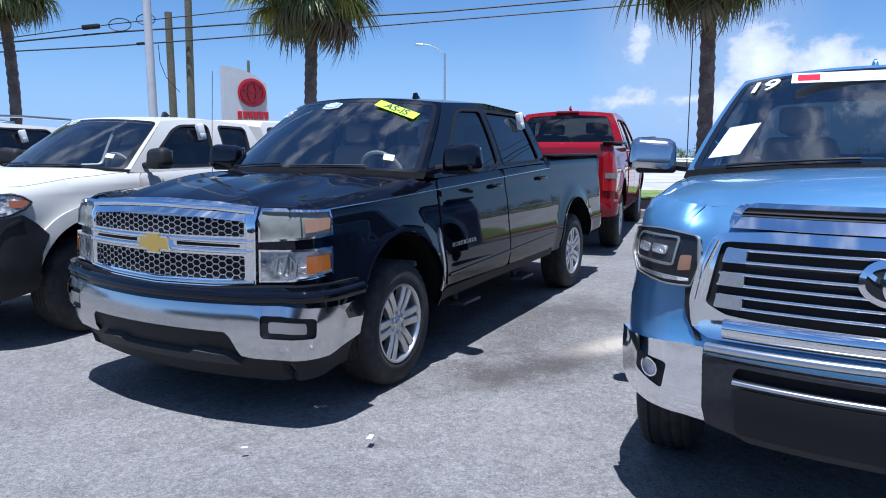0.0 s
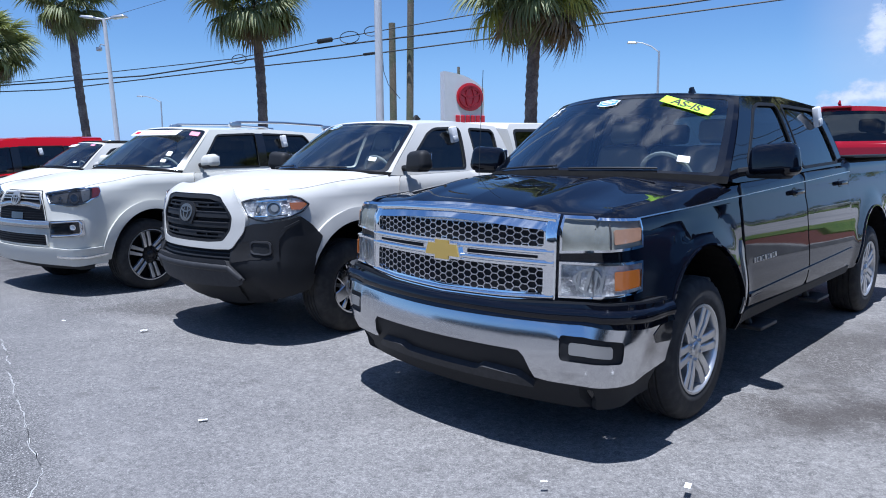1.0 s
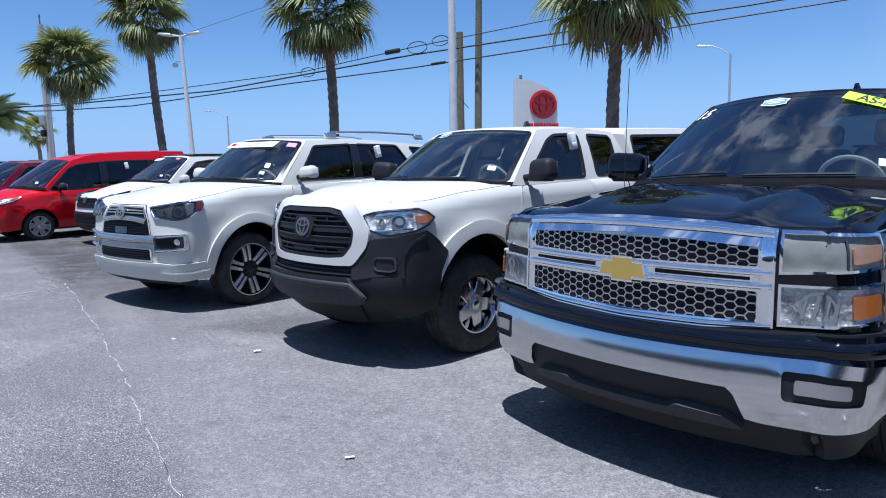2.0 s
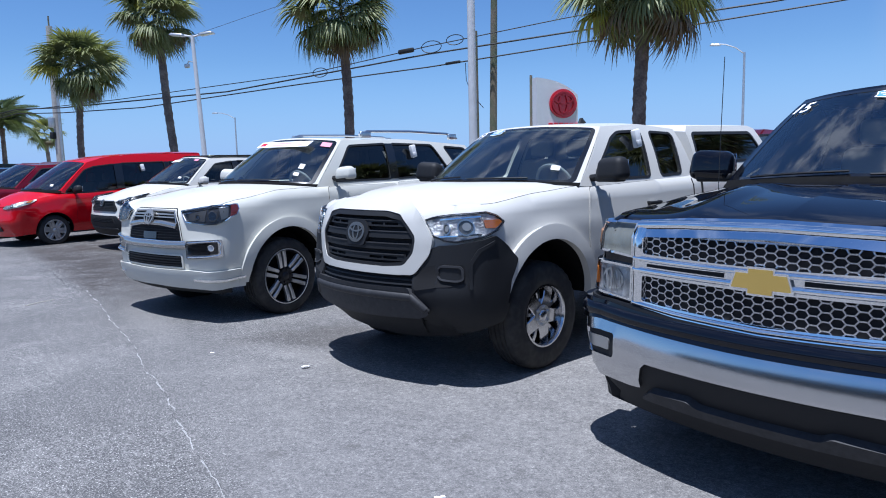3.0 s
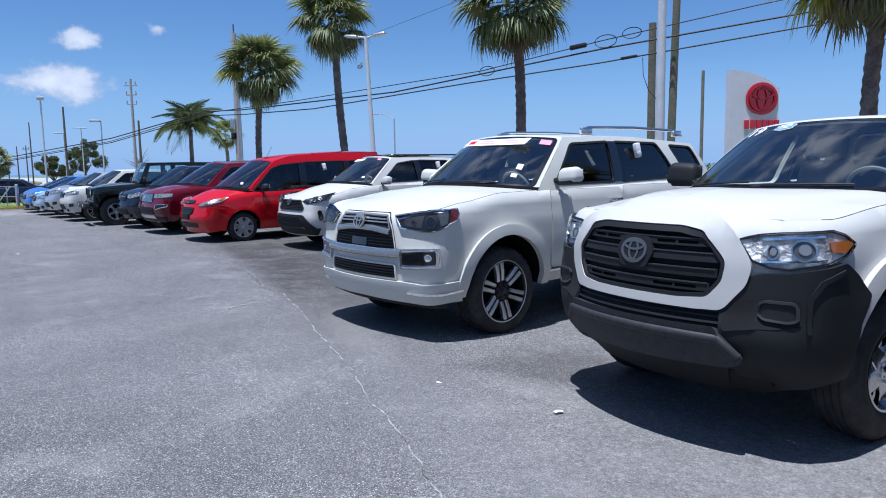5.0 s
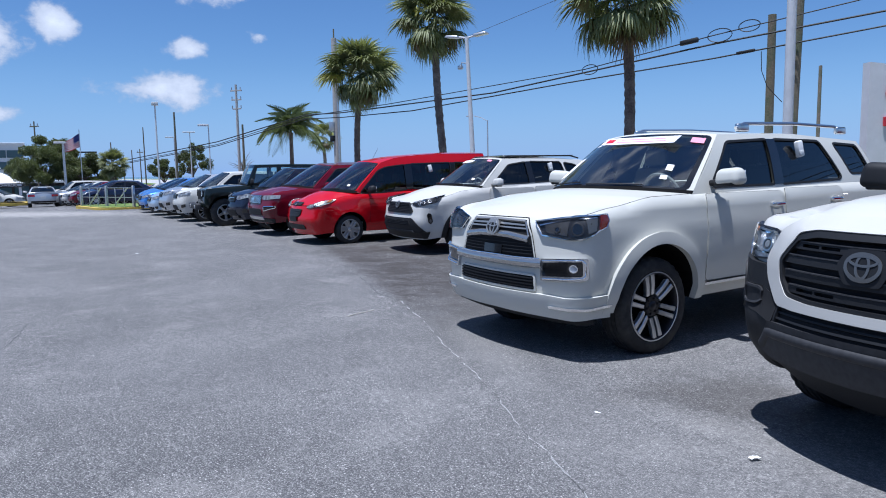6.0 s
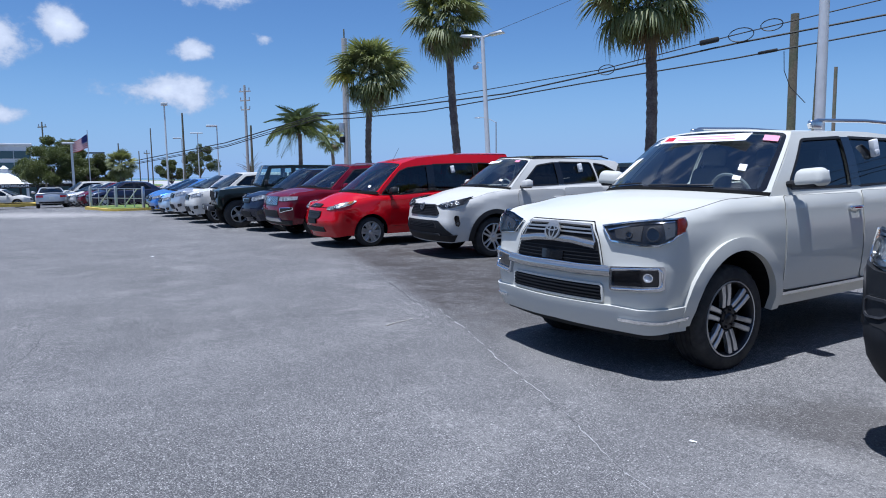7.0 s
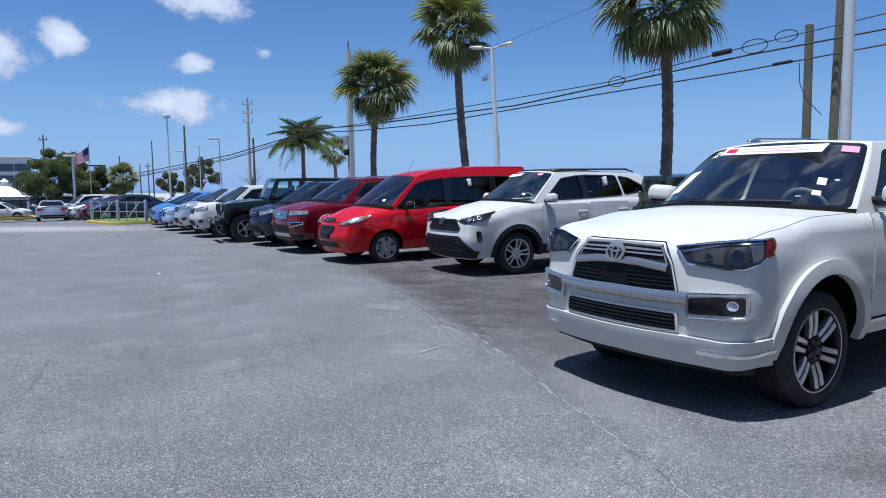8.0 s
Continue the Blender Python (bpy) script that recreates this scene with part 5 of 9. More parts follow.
    sur = [(-G, 0.81), (-G, 1.205), (-G * 0.6, 1.222), (0, 1.23), (G * 0.6, 1.222), (G, 1.205), (G, 0.81), (G * 0.6, 0.785), (0, 0.775), (-G * 0.6, 0.785)]
    i = G - 0.068
    up = rounded([(-i, 1.072), (-i, 1.155), (0, 1.172), (i, 1.155), (i, 1.072), (0, 1.066)], 0.015)
    lo = rounded([(-i, 0.842), (-i, 0.966), (0, 0.962), (i, 0.966), (i, 0.842), (0, 0.812)], 0.015)
    gr = c.face("grille", sur, M_CHROME, 0.03, 0.05, [up, lo], None, "chrome grille surround with honeycomb inserts")
    # flat near-black sheet: the shaded depth behind the mesh put in colour
    c.face("grille_back", grown(sur, -0.03), M_SEAMSHADE, 0.004, 0.0, (), gr)
    hex_mesh(c, -i, i, 1.062, 1.166, 0.0455, 0.0347, M_HEX, 0.016, gr, 0.0033)
    hex_mesh(c, -i, i, 0.818, 0.968, 0.0455, 0.0375, M_HEX, 0.016, gr, 0.0033)
    for z0, z1 in ((1.164, 1.19), (0.79, 0.812)):
        c.face("grille_rim", [(-i - 0.01, z0), (-i - 0.01, z1), (i + 0.01, z1), (i + 0.01, z0)], M_CHROMESOFT, 0.018, 0.02, (), gr, "", 0.08)
    bead(c, "grille_bar", [(-G + 0.01, 1.190), (-G * 0.6, 1.203), (0, 1.210), (G * 0.6, 1.203), (G - 0.01, 1.190)], 0.046, 0.020, M_CHROME, 0.028, gr)
    for z, w2 in ((1.046, 0.030), (0.990, 0.034)):
        bead(c, "grille_bar", [(-G + 0.01, z), (-0.13, z), (0, z), (0.13, z), (G - 0.01, z)], w2, 0.018, M_CHROME, 0.028, gr)
    bead(c, "grille_bar", [(-G + 0.01, 0.822), (-G * 0.6, 0.803), (0, 0.793), (G * 0.6, 0.803), (G - 0.01, 0.822)], 0.030, 0.016, M_CHROME, 0.028, gr)
    for sd in (1, -1):
        bead(c, "grille_bar", [(sd * (G - 0.034), 0.83), (sd * (G - 0.034), 1.195)], 0.062, 0.016, M_CHROME, 0.028, gr)
    for sd in (1, -1):
        c.face("grille_slot", [(sd * 0.17, 1.010), (sd * (i - 0.03), 1.012), (sd * (i - 0.03), 1.026), (sd * 0.17, 1.030)], M_SEAMSHADE, 0.032, 0.003, (), gr)
    bow = [(-0.125, -0.032), (-0.05, -0.032), (-0.05, -0.052), (0.05, -0.052), (0.05, -0.032), (0.125, -0.032), (0.105, 0.032), (0.05, 0.032), (0.05, 0.052), (-0.05, 0.052), (-0.05, 0.032), (-0.105, 0.032)]
    bow = [(a, b + 1.012) for a, b in bow]
    eb = c.face("badge", grown(bow, 0.009), M_CHROME, 0.048, 0.03, (), gr, "gold cross-shaped badge with chrome edge", 0.1)
    c.face("badge_field", bow, M_GOLD, 0.053, 0.008, (), eb, "", 0.1)
    # stacked headlamps, each with an amber end and chrome frame
    u0, u1 = 0.708, 1.195
    for sd in (False, True):
        for top in (True, False):
            fr = [(u0, 1.043), (u1, 1.076), (u1 + 0.02, 1.205), (u0, 1.207)] if top else [(u0, 0.822), (u0 + 0.2, 0.835), (u1 - 0.03, 0.866), (u1 - 0.01, 1.014), (u0, 1.003)]
            inn = grown(fr, -0.012)
            hl = c.face("headlight", fr, M_REFLECT if not top else M_HAZE, 0.004, 0.02, (), None, "stacked headlight with hazed lens" if top else "headlight with amber indicator", 0.05, sd)
            for q in range(len(fr)):
                e = (q + 1) % len(fr)
                c.face("headlight_frame", [fr[q], fr[e], inn[e], inn[q]], M_CHROME, 0.020, 0.03, (), hl, "", 0.05, sd)
            um = u0 + (u1 - u0) * 0.62
            c.face("lamp_lens", inn, M_LENS, 0.018, 0.002, (), hl, "", 0.05, sd).visible_shadow = False
            ind = [(um, 1.095), (u1 - 0.02, 1.108), (u1 - 0.005, 1.165), (um, 1.162)] if top else [(um, 0.878), (u1 - 0.05, 0.892), (u1 - 0.045, 0.975), (um, 0.970)]
            c.face("indicator", rounded(ind, 0.01), M_AMBERPALE if top else M_AMBER, 0.0195 if top else 0.02, 0.012, (), hl, "hazed amber indicator" if top else "amber indicator", 0.05, sd)
            if not top:
                o = oval(u0 + (u1 - u0) * 0.33, 0.916, 0.085, 0.066, 24)
                c.face("lamp_bowl", o, M_BRUSHED, 0.010, 0.01, [grown(o, -0.012)], hl, "", 0.03, sd)
                for k in range(5):
                    uu = u0 + 0.085 + 0.036 * k
                    c.face("lamp_flute", [(uu, 0.866), (uu + 0.012, 0.866), (uu + 0.03, 0.966), (uu + 0.018, 0.966)], M_BRUSHED, 0.012, 0.006, (), hl, "", 0.05, sd)
            else:
                c.face("lamp_divider", [(um - 0.022, 1.075), (um - 0.012, 1.075), (um - 0.012, 1.185), (um - 0.022, 1.185)], M_GREYPLASTIC, 0.014, 0.006, (), hl, "", 0.05, sd)
    # black filler above the bumper, chrome bumper, air dam, fog lamps
    ue = c.UX(0.55)
    def arc(mid, end, tail, flip=False):
        pts = [(c.u_corner * k / 10, mid + (end - mid) * abs(k / 10) ** 1.8) for k in range(-10, 11)]
        pts = [(-ue, tail)] + pts + [(ue, tail)]
        return pts[::-1] if flip else pts
    c.face("bumper_top", arc(0.762, 0.815, 0.80) + arc(0.685, 0.70, 0.70, True), M_BLACK, 0.062, 0.07)
    bead(c, "bumper_top_edge", arc(0.730, 0.760, 0.755), 0.075, 0.030, M_BLACK, 0.055)
    c.face("bumper_groove", arc(0.789, 0.822, 0.81) + arc(0.755, 0.808, 0.795, True), M_PLASTIC, 0.03, 0.03)
    bum = arc(0.692, 0.70, 0.70) + [(ue, 0.50), (c.u_corner + 0.1, 0.425), (0.94, 0.425), (0.68, 0.425), (0.60, 0.445), (0.56, 0.54), (0.53, 0.558), (-0.53, 0.558), (-0.56, 0.54), (-0.60, 0.445), (-0.68, 0.425), (-0.94, 0.425), (-c.u_corner - 0.1, 0.425), (-ue, 0.50)]
    holes = [rounded(rect(sd * 0.745 if sd > 0 else -1.03, 1.03 if sd > 0 else -0.745, 0.545, 0.645), 0.02) for sd in (1, -1)]
    bu = c.face("front_bumper", bum, M_CHROMESOFT, 0.045, 0.05, holes, None, "polished chrome front bumper", 0.05)
    for sd in (False, True):
        c.face("fog_light_housing", grown(holes[0], 0.012), M_PLASTIC, 0.03, 0.02, (), bu, "", 0.05, sd)
        c.face("fog_light", rounded(rect(0.79, 0.985, 0.568, 0.622), 0.012), M_SATIN, 0.036, 0.006, (), bu, "rectangular fog light", 0.03, sd)
    c.both("bumper_end", [(ue - 0.16, 0.655), (ue - 0.10, 0.69), (ue + 0.004, 0.70), (ue + 0.004, 0.605), (ue - 0.12, 0.61)], M_GLOSSBLACK, 0.048, 0.006)
    c.face("air_dam", [(-ue + 0.02, 0.32), (-ue + 0.01, 0.48), (-0.70, 0.44), (-0.54, 0.55), (0.54, 0.55), (0.70, 0.44), (ue - 0.01, 0.48), (ue - 0.02, 0.32), (c.u_corner + 0.08, 0.285), (0.8, 0.27), (0.4, 0.265), (0, 0.265), (-0.4, 0.265), (-0.8, 0.27), (-c.u_corner - 0.08, 0.285)], M_PLASTIC, 0.024, 0.03, (), None, "grey plastic air dam")
    c.face("air_dam_lip", rounded([(-0.60, 0.395), (-0.52, 0.455), (-0.30, 0.465), (-0.26, 0.44), (0.26, 0.44), (0.30, 0.465), (0.52, 0.455), (0.60, 0.395)], 0.02), M_GREYPLASTIC, 0.062, 0.04)
    c.mirrors(-0.62, 1.475, M_BLACK, (0.15, 0.30, 0.20), M_PLASTIC, 0.08)
    c.wheels(0.256, 0.265, "twin6", M_ALLOY, 0.985)
    # roof antenna fin, mast, stickers
    bm = box((0.16, 0.05, 0.09), pose(-1.9, 0.0, 2.01, 0, 12, 0), 0.018, 3, (0.35, 0.4))
    part("antenna_fin", bm, M_BLACK, c.root)
    part("antenna_mast", tube([(-0.2, -0.86, 1.30), (-0.22, -0.865, 1.60), (-0.26, -0.87, 2.14)], 0.0025, 5), M_INK, c.root, "thin black whip antenna")
    card = screen_card(c, "price_sticker", 0.62, 0.83, 0.37, 0.088, M_LIME, -27, 0.008, "lime sticker reading AS-IS")
    words("lettering", "AS-IS", 0.10, on_screen(c, 0.62, 0.83, 0.0095) @ pose(0, 0, 0, 0, 0, -27), M_INK, card, 0.0004)
    words("lettering", "15", 0.15, on_screen(c, -0.86, 0.84, 0.009), M_STICKWHITE, c.root, 0.0004, "white year numerals on the windshield", 1.1)
    round_sticker(c, -0.14, 0.88)
    screen_card(c, "inspection_card", 0.74, 0.2, 0.075, 0.06, M_PAPER, -8)
    window_tag(c, -2.52, 1.80)
    return c


def scoop_truck(m, coat, label, rear_view=False):
    sp = dict(seam=0.3, xf=1.0, xr=-4.82, w=0.985, wb=3.70, R=0.40, arch=0.53, az=0.46, round=0.09, lip=0.03, hood_crown=0.05, flare=0.03, hood_corner=0.9,
              plan_f=(0.14, 0.55, 0.30), plan_r=(0.04, 0.1, 0.1),
              front=[(0.28, 0.16), (0.42, 0.08), (0.50, 0.03), (0.72, 0.02), (0.80, 0.06), (1.05, 0.075), (1.16, 0.10), (1.32, 0.2)],
              side=[(0.35, 0.09), (0.5, 0.03), (0.65, 0.012), (0.82, 0.0), (1.06, 0.0), (1.18, 0.02), (1.3, 0.03), (1.5, 0.04)],
              rear=[(0.4, 0.05), (0.6, 0.0), (1.2, 0.0), (1.5, 0.02)],
              bot=[(-4.82, 0.54), (-4.2, 0.52), (-3.1, 0.46), (-0.55, 0.44), (0.6, 0.51), (1.0, 0.43)],
              top=[(-4.82, 1.44), (-2.95, 1.43), (-2.9, 1.37), (-0.5, 1.35), (0.0, 1.335), (0.6, 1.285), (1.0, 1.225)],
              cab=dict(zb=1.35, zt=1.95, yb=0.925, lean=0.2, curl=0.06, xm=-1.4, taper=0.02, bulge=0.03, crown=0.035,
                       ws=((0.0, 1.40), (-0.44, 1.35), (-0.86, 1.95), (-1.04, 1.91)), rw=((-2.86, 1.30), (-2.82, 1.30), (-2.66, 1.94), (-2.60, 1.90)),
                       rail=[(-2.60, 1.90), (-1.9, 1.94), (-1.04, 1.91)]))
    for key in ("front", "side", "rear"):
        sp[key] = [(z + DIP, v) for z, v in sp[key]]
    for key in ("bot", "top"):
        sp[key] = [(x, z + DIP) for x, z in sp[key]]
    g = sp["cab"]
    g.update(zb=g["zb"] + DIP, zt=g["zt"] + DIP, **{key: tuple((x, z + DIP) for x, z in g[key]) for key in ("ws", "rw", "rail")})
    c = Car(m, "pickup_truck", label, "pickup truck", sp, coat, "parked trucks")
    c.shell(0.055)
    c.hood(lambda x, y, a, t: 0.03 * math.exp(-((abs(y) / 0.5) ** 6)) * min(1, 5 * a) * (1 - 0.5 * a))
    c.wipers()
    c.cabin([rounded([(-0.72, 1.39), (-0.74, 1.46), (-1.08, 1.81), (-1.17, 1.845), (-1.66, 1.865), (-1.66, 1.39)], 0.05), rounded([(-1.77, 1.39), (-1.77, 1.865), (-2.34, 1.85), (-2.44, 1.81), (-2.60, 1.40)], 0.05)], rear_win=(-0.86, 0.86, 0.2, 0.9))
    c.interior(M_SEAT, (-1.3, -2.2))
    bm = bmesh.new()
    for y in (0.80, -0.80):
        add_box(bm, (1.8, 0.03, 0.5), pose(-3.88, y, 1.215), 0.005, 1)
        add_box(bm, (1.84, 0.14, 0.025), pose(-3.88, math.copysign(0.885, y), 1.481), 0.01, 2)
    add_box(bm, (1.8, 1.7, 0.03), pose(-3.88, 0, 0.985), 0.005, 1)
    part("bed_liner", bm, M_PLASTIC, c.root)
    c.door(-0.57, -1.70, 0.52, 1.335, 1.22, -1.52, hmat=M_CHROME if not rear_view else coat)
    c.door(-1.72, -2.78, 0.52, 1.345, 1.22, -2.60, hmat=M_CHROME if not rear_view else coat)
    c.both("rocker", c.xz([(-0.52, 0.42), (-0.52, 0.49), (-2.9, 0.49), (-2.9, 0.44)]), M_PLASTIC, 0.006, 0.01, (), "", 0.1)
    c.mirrors(-0.66, 1.51, M_CHROMESOFT if not rear_view else M_PLASTIC, (0.15, 0.29, 0.20), M_PLASTIC, 0.12)
    c.wheels(0.235, 0.275, "five" if not rear_view else "twin6", M_DARKALLOY if not rear_view else M_ALLOY, 0.975)
    bm = box((0.16, 0.05, 0.07), pose(-1.35 if not rear_view else -2.4, 0.0, 2.045, 0, 12, 0), 0.018, 3, (0.35, 0.4))
    part("antenna_fin", bm, coat, c.root)
    if rear_view:
        # tailgate, tall lamps, bumper, high brake light
        e = c.end
        tg = c.face("tailgate", rounded(rect(e - 0.80, e, 0.76, 1.41), 0.03), coat, 0.008, 0.012)
        c.face("tailgate", rounded(rect(e - 0.80, e, 0.76, 1.41), 0.03), coat, 0.008, 0.012, mirror=True)
        part("tailgate_handle", box((0.03, 0.24, 0.07), pose(-4.85, 0, 1.28), 0.012, 2), M_PLASTIC, tg)
        for sd in (False, True):
            c.face("tail_light", rounded(rect(e - 1.06, e - 0.83, 0.86, 1.36), 0.03), M_REDLENS, 0.012, 0.02, (), None, "tall red tail light", 0.05, sd)
            c.face("reversing_lamp", rounded(rect(e - 1.04, e - 0.86, 1.02, 1.09), 0.02), M_HAZE, 0.016, 0.006, (), None, "", 0.05, sd)
        ub = c.UX(-4.45)
        bb = [(ub, 0.56), (ub, 0.73), (e, 0.73), (e, 0.50)]
        for sd in (False, True):
            c.face("rear_bumper", bb, coat, 0.05, 0.05, (), None, "", 0.05, sd)
        part("number_plate", box((0.02, 0.3, 0.15), pose(-4.89, 0, 0.62), 0.004, 1), M_PLATE, c.root)
        part("third_brake_light", box((0.03, 0.36, 0.04), pose(-2.69, 0, 1.97), 0.008, 2), M_REDLENS, c.root, "red high brake light")
        return c
    # nose: chrome surround, slatted grille, hood scoop, lamps, three-piece bumper
    def both_ways(half):
        return [(-a, b) for a, b in half[::-1]] + half
    out = rounded(both_ways([(0.40, 1.226), (0.60, 1.216), (0.648, 1.198), (0.678, 1.10), (0.702, 0.955), (0.692, 0.87), (0.678, 0.829), (0.613, 0.802), (0.30, 0.812)]), 0.02)
    inn = rounded(both_ways([(0.40, 1.196), (0.57, 1.190), (0.602, 1.182), (0.645, 0.949), (0.562, 0.914), (0.45, 0.908)]), 0.02)
    gr = c.face("grille", out, M_CHROME, 0.022, 0.04, [inn], None, "chrome grille surround with stacked silver slats", 0.05)
    # near-black sheet behind the slats, coloured as the opening's shade
    c.face("grille_back", grown(inn, 0.012), M_SEAMSHADE, 0.004, 0.0, (), gr)
    bead(c, "grille_bead", [(-0.56, 0.856), (-0.3, 0.862), (0, 0.864), (0.3, 0.862), (0.56, 0.856)], 0.088, 0.026, M_CHROME, 0.024, gr)
    for sd in (1, -1):
        bead(c, "grille_bead", [(sd * 0.672, 0.955), (sd * 0.655, 1.09), (sd * 0.625, 1.19)], 0.034, 0.014, M_CHROME, 0.024, gr)
    for k in range(6):
        z = 0.942 + k * 0.0435
        hw = (0.595, 0.605, 0.605, 0.60, 0.59, 0.575)[k]
        bead(c, "grille_slat", [(-hw, z), (-hw * 0.5, z + 0.004), (0, z + 0.006), (hw * 0.5, z + 0.004), (hw, z)], 0.016, 0.012, M_CHROME, 0.016, gr)
    for sd in (1, -1):
        for k in range(3):
            z = 0.938 + k * 0.087
            c.face("slat_end", rounded([(sd * 0.50, z), (sd * 0.50, z + 0.048), (sd * (0.60 - 0.01 * k), z + 0.056), (sd * (0.612 - 0.01 * k), z)], 0.012), M_BRUSHED, 0.022, 0.03, (), gr, "", 0.05)
    emblem_oval(c, 0, 1.09, 0.12, 0.082, M_CHROME, 0.045, gr)
    sc = c.face("hood_scoop", rounded([(-0.59, 1.228), (-0.60, 1.290), (-0.54, 1.318), (0.54, 1.318), (0.60, 1.290), (0.59, 1.228)], 0.02), M_CHROME, 0.030, 0.06, [rounded([(-0.56, 1.260), (-0.555, 1.288), (0.555, 1.288), (0.56, 1.260)], 0.008)], None, "chrome hood scoop", 0.05)
    c.face("scoop_mesh", [(-0.57, 1.25), (-0.57, 1.296), (0.57, 1.296), (0.57, 1.25)], M_SEAMSHADE, 0.012, 0.0, (), sc)
    for k in range(2):
        c.face("scoop_bar", [(-0.56, 1.268 + k * 0.010), (-0.56, 1.272 + k * 0.010), (0.56, 1.272 + k * 0.010), (0.56, 1.268 + k * 0.010)], M_PLASTIC, 0.020, 0.01, (), sc)
    hl_p = rounded([(0.703, 0.998), (0.678, 1.08), (0.692, 1.200), (0.895, 1.222), (1.08, 1.212), (1.108, 1.17), (1.095, 1.10), (1.02, 1.025), (0.841, 1.0)], 0.02)
    for sd in (False, True):
        hl = c.face("headlight", hl_p, M_DARKALLOY, 0.008, 0.03, (), None, "clear headlight with dark bezel", 0.05, sd)
        for q in range(len(hl_p)):
            e = (q + 1) % len(hl_p)
            rim = grown(hl_p, -0.005)
            c.face("headlight_frame", [hl_p[q], hl_p[e], rim[e], rim[q]], M_SATIN, 0.018, 0.02, (), hl, "", 0.05, sd)
        ring = rounded([(0.80, 1.075), (0.79, 1.195), (1.03, 1.198), (1.065, 1.16), (1.04, 1.085)], 0.025)
        c.face("lamp_bowl", ring, M_SATIN, 0.016, 0.01, [grown(ring, -0.010)], hl, "", 0.04, sd)
        c.face("reflector", grown(ring, -0.009), M_GREYPLASTIC, 0.011, 0.004, (), hl, "", 0.04, sd)
        for k in range(2):
            c.face("lamp_projector", rounded([(0.84 + 0.10 * k, 1.115), (0.84 + 0.10 * k, 1.15), (0.92 + 0.10 * k, 1.155), (0.92 + 0.10 * k, 1.12)], 0.012), M_REFLECT, 0.016, 0.006, (), hl, "", 0.04, sd)
        c.face("indicator", rounded([(0.715, 1.065), (0.712, 1.12), (0.775, 1.12), (0.785, 1.06)], 0.008), M_AMBERPALE, 0.012, 0.004, (), hl, "dull amber indicator", 0.04, sd)
        c.face("running_light", rounded([(0.72, 1.018), (0.72, 1.030), (1.00, 1.048), (1.07, 1.10), (1.08, 1.095), (1.015, 1.038), (0.84, 1.020)], 0.004), M_REFLECT, 0.014, 0.006, (), hl, "", 0.04, sd)
        c.face("lamp_lens", grown(hl_p, -0.004), M_LENS, 0.026, 0.003, (), hl, "", 0.05, sd).visible_shadow = False
        ue = c.UX(0.56)
        cap = [(0.612, 0.505), (0.615, 0.772), (0.66, 0.772), (1.0, 0.765), (1.14, 0.758), (ue, 0.735), (ue, 0.56), (1.072, 0.500), (0.80, 0.508)]
        hole = rounded([(0.785, 0.578), (0.765, 0.695), (0.925, 0.708), (0.945, 0.625)], 0.02)
        fb = c.face("bumper_corner", cap, M_CHROME, 0.04, 0.05, [hole], None, "chrome bumper corner", 0.05, sd)
        c.face("fog_housing", grown(hole, 0.012), M_PLASTIC, 0.028, 0.02, (), fb, "", 0.05, sd)
        o = oval(0.845, 0.655, 0.045, 0.04, 20)
        c.face("fog_ring", o, M_CHROME, 0.046, 0.02, [grown(o, -0.007)], fb, "", 0.03, sd)
        c.face("fog_light", grown(o, -0.006), M_REFLECT, 0.040, 0.012, (), fb, "", 0.03, sd)
        c.face("bumper_gap", [(0.705, 0.995), (0.738, 0.99), (0.735, 0.92), (0.705, 0.85), (0.668, 0.792), (0.652, 0.792), (0.688, 0.85), (0.703, 0.93)], M_PLASTIC, 0.008, 0.008, (), None, "", 0.05, sd)
    c.face("bumper_middle", [(-0.61, 0.50), (-0.612, 0.755), (0.612, 0.755), (0.61, 0.50), (0.45, 0.45), (-0.45, 0.45)], M_GREYPLASTIC, 0.045, 0.06, [rounded([(-0.5, 0.692), (-0.48, 0.738), (0.48, 0.738), (0.5, 0.692)], 0.02)], None, "grey plastic bumper centre", 0.06)
    bead(c, "bumper_trim", [(-0.605, 0.775), (0, 0.782), (0.605, 0.775)], 0.036, 0.020, M_BRUSHED, 0.045)
    c.face("lower_intake", [(-0.5, 0.685), (-0.5, 0.745), (0.5, 0.745), (0.5, 0.685)], M_SEAMSHADE, 0.02, 0.01)
    bead(c, "bumper_trim", [(-0.49, 0.682), (0, 0.686), (0.49, 0.682)], 0.020, 0.014, M_BRUSHED, 0.055)
    c.face("bumper_step", rounded([(-0.48, 0.51), (-0.47, 0.665), (0.47, 0.665), (0.48, 0.51)], 0.02), M_PLASTIC, 0.062, 0.03)
    for sd in (1, -1):
        part("tow_hook", tube([(0.84, sd * 0.3, 0.44), (0.90, sd * 0.3, 0.42), (0.92, sd * 0.3, 0.40), (0.88, sd * 0.3, 0.38), (0.82, sd * 0.3, 0.40)], 0.014, 8), M_PLASTIC, c.root)
    part("antenna_mast", tube([(-0.15, -0.87, 1.31), (-0.17, -0.875, 1.6), (-0.2, -0.88, 2.2)], 0.0028, 5), M_INK, c.root, "thin black whip antenna")
    words("lettering", "19", 0.16, on_screen(c, -0.78, 0.86, 0.009) @ pose(0, 0, 0, 0, 0, 6), M_STICKWHITE, c.root, 0.0004, "white year numerals on the windshield", 1.15)
    bn = screen_card(c, "dealer_banner", 0.0, 0.87, 0.85, 0.12, M_STICKWHITE, 0, 0.008, "white dealer banner on the windshield")
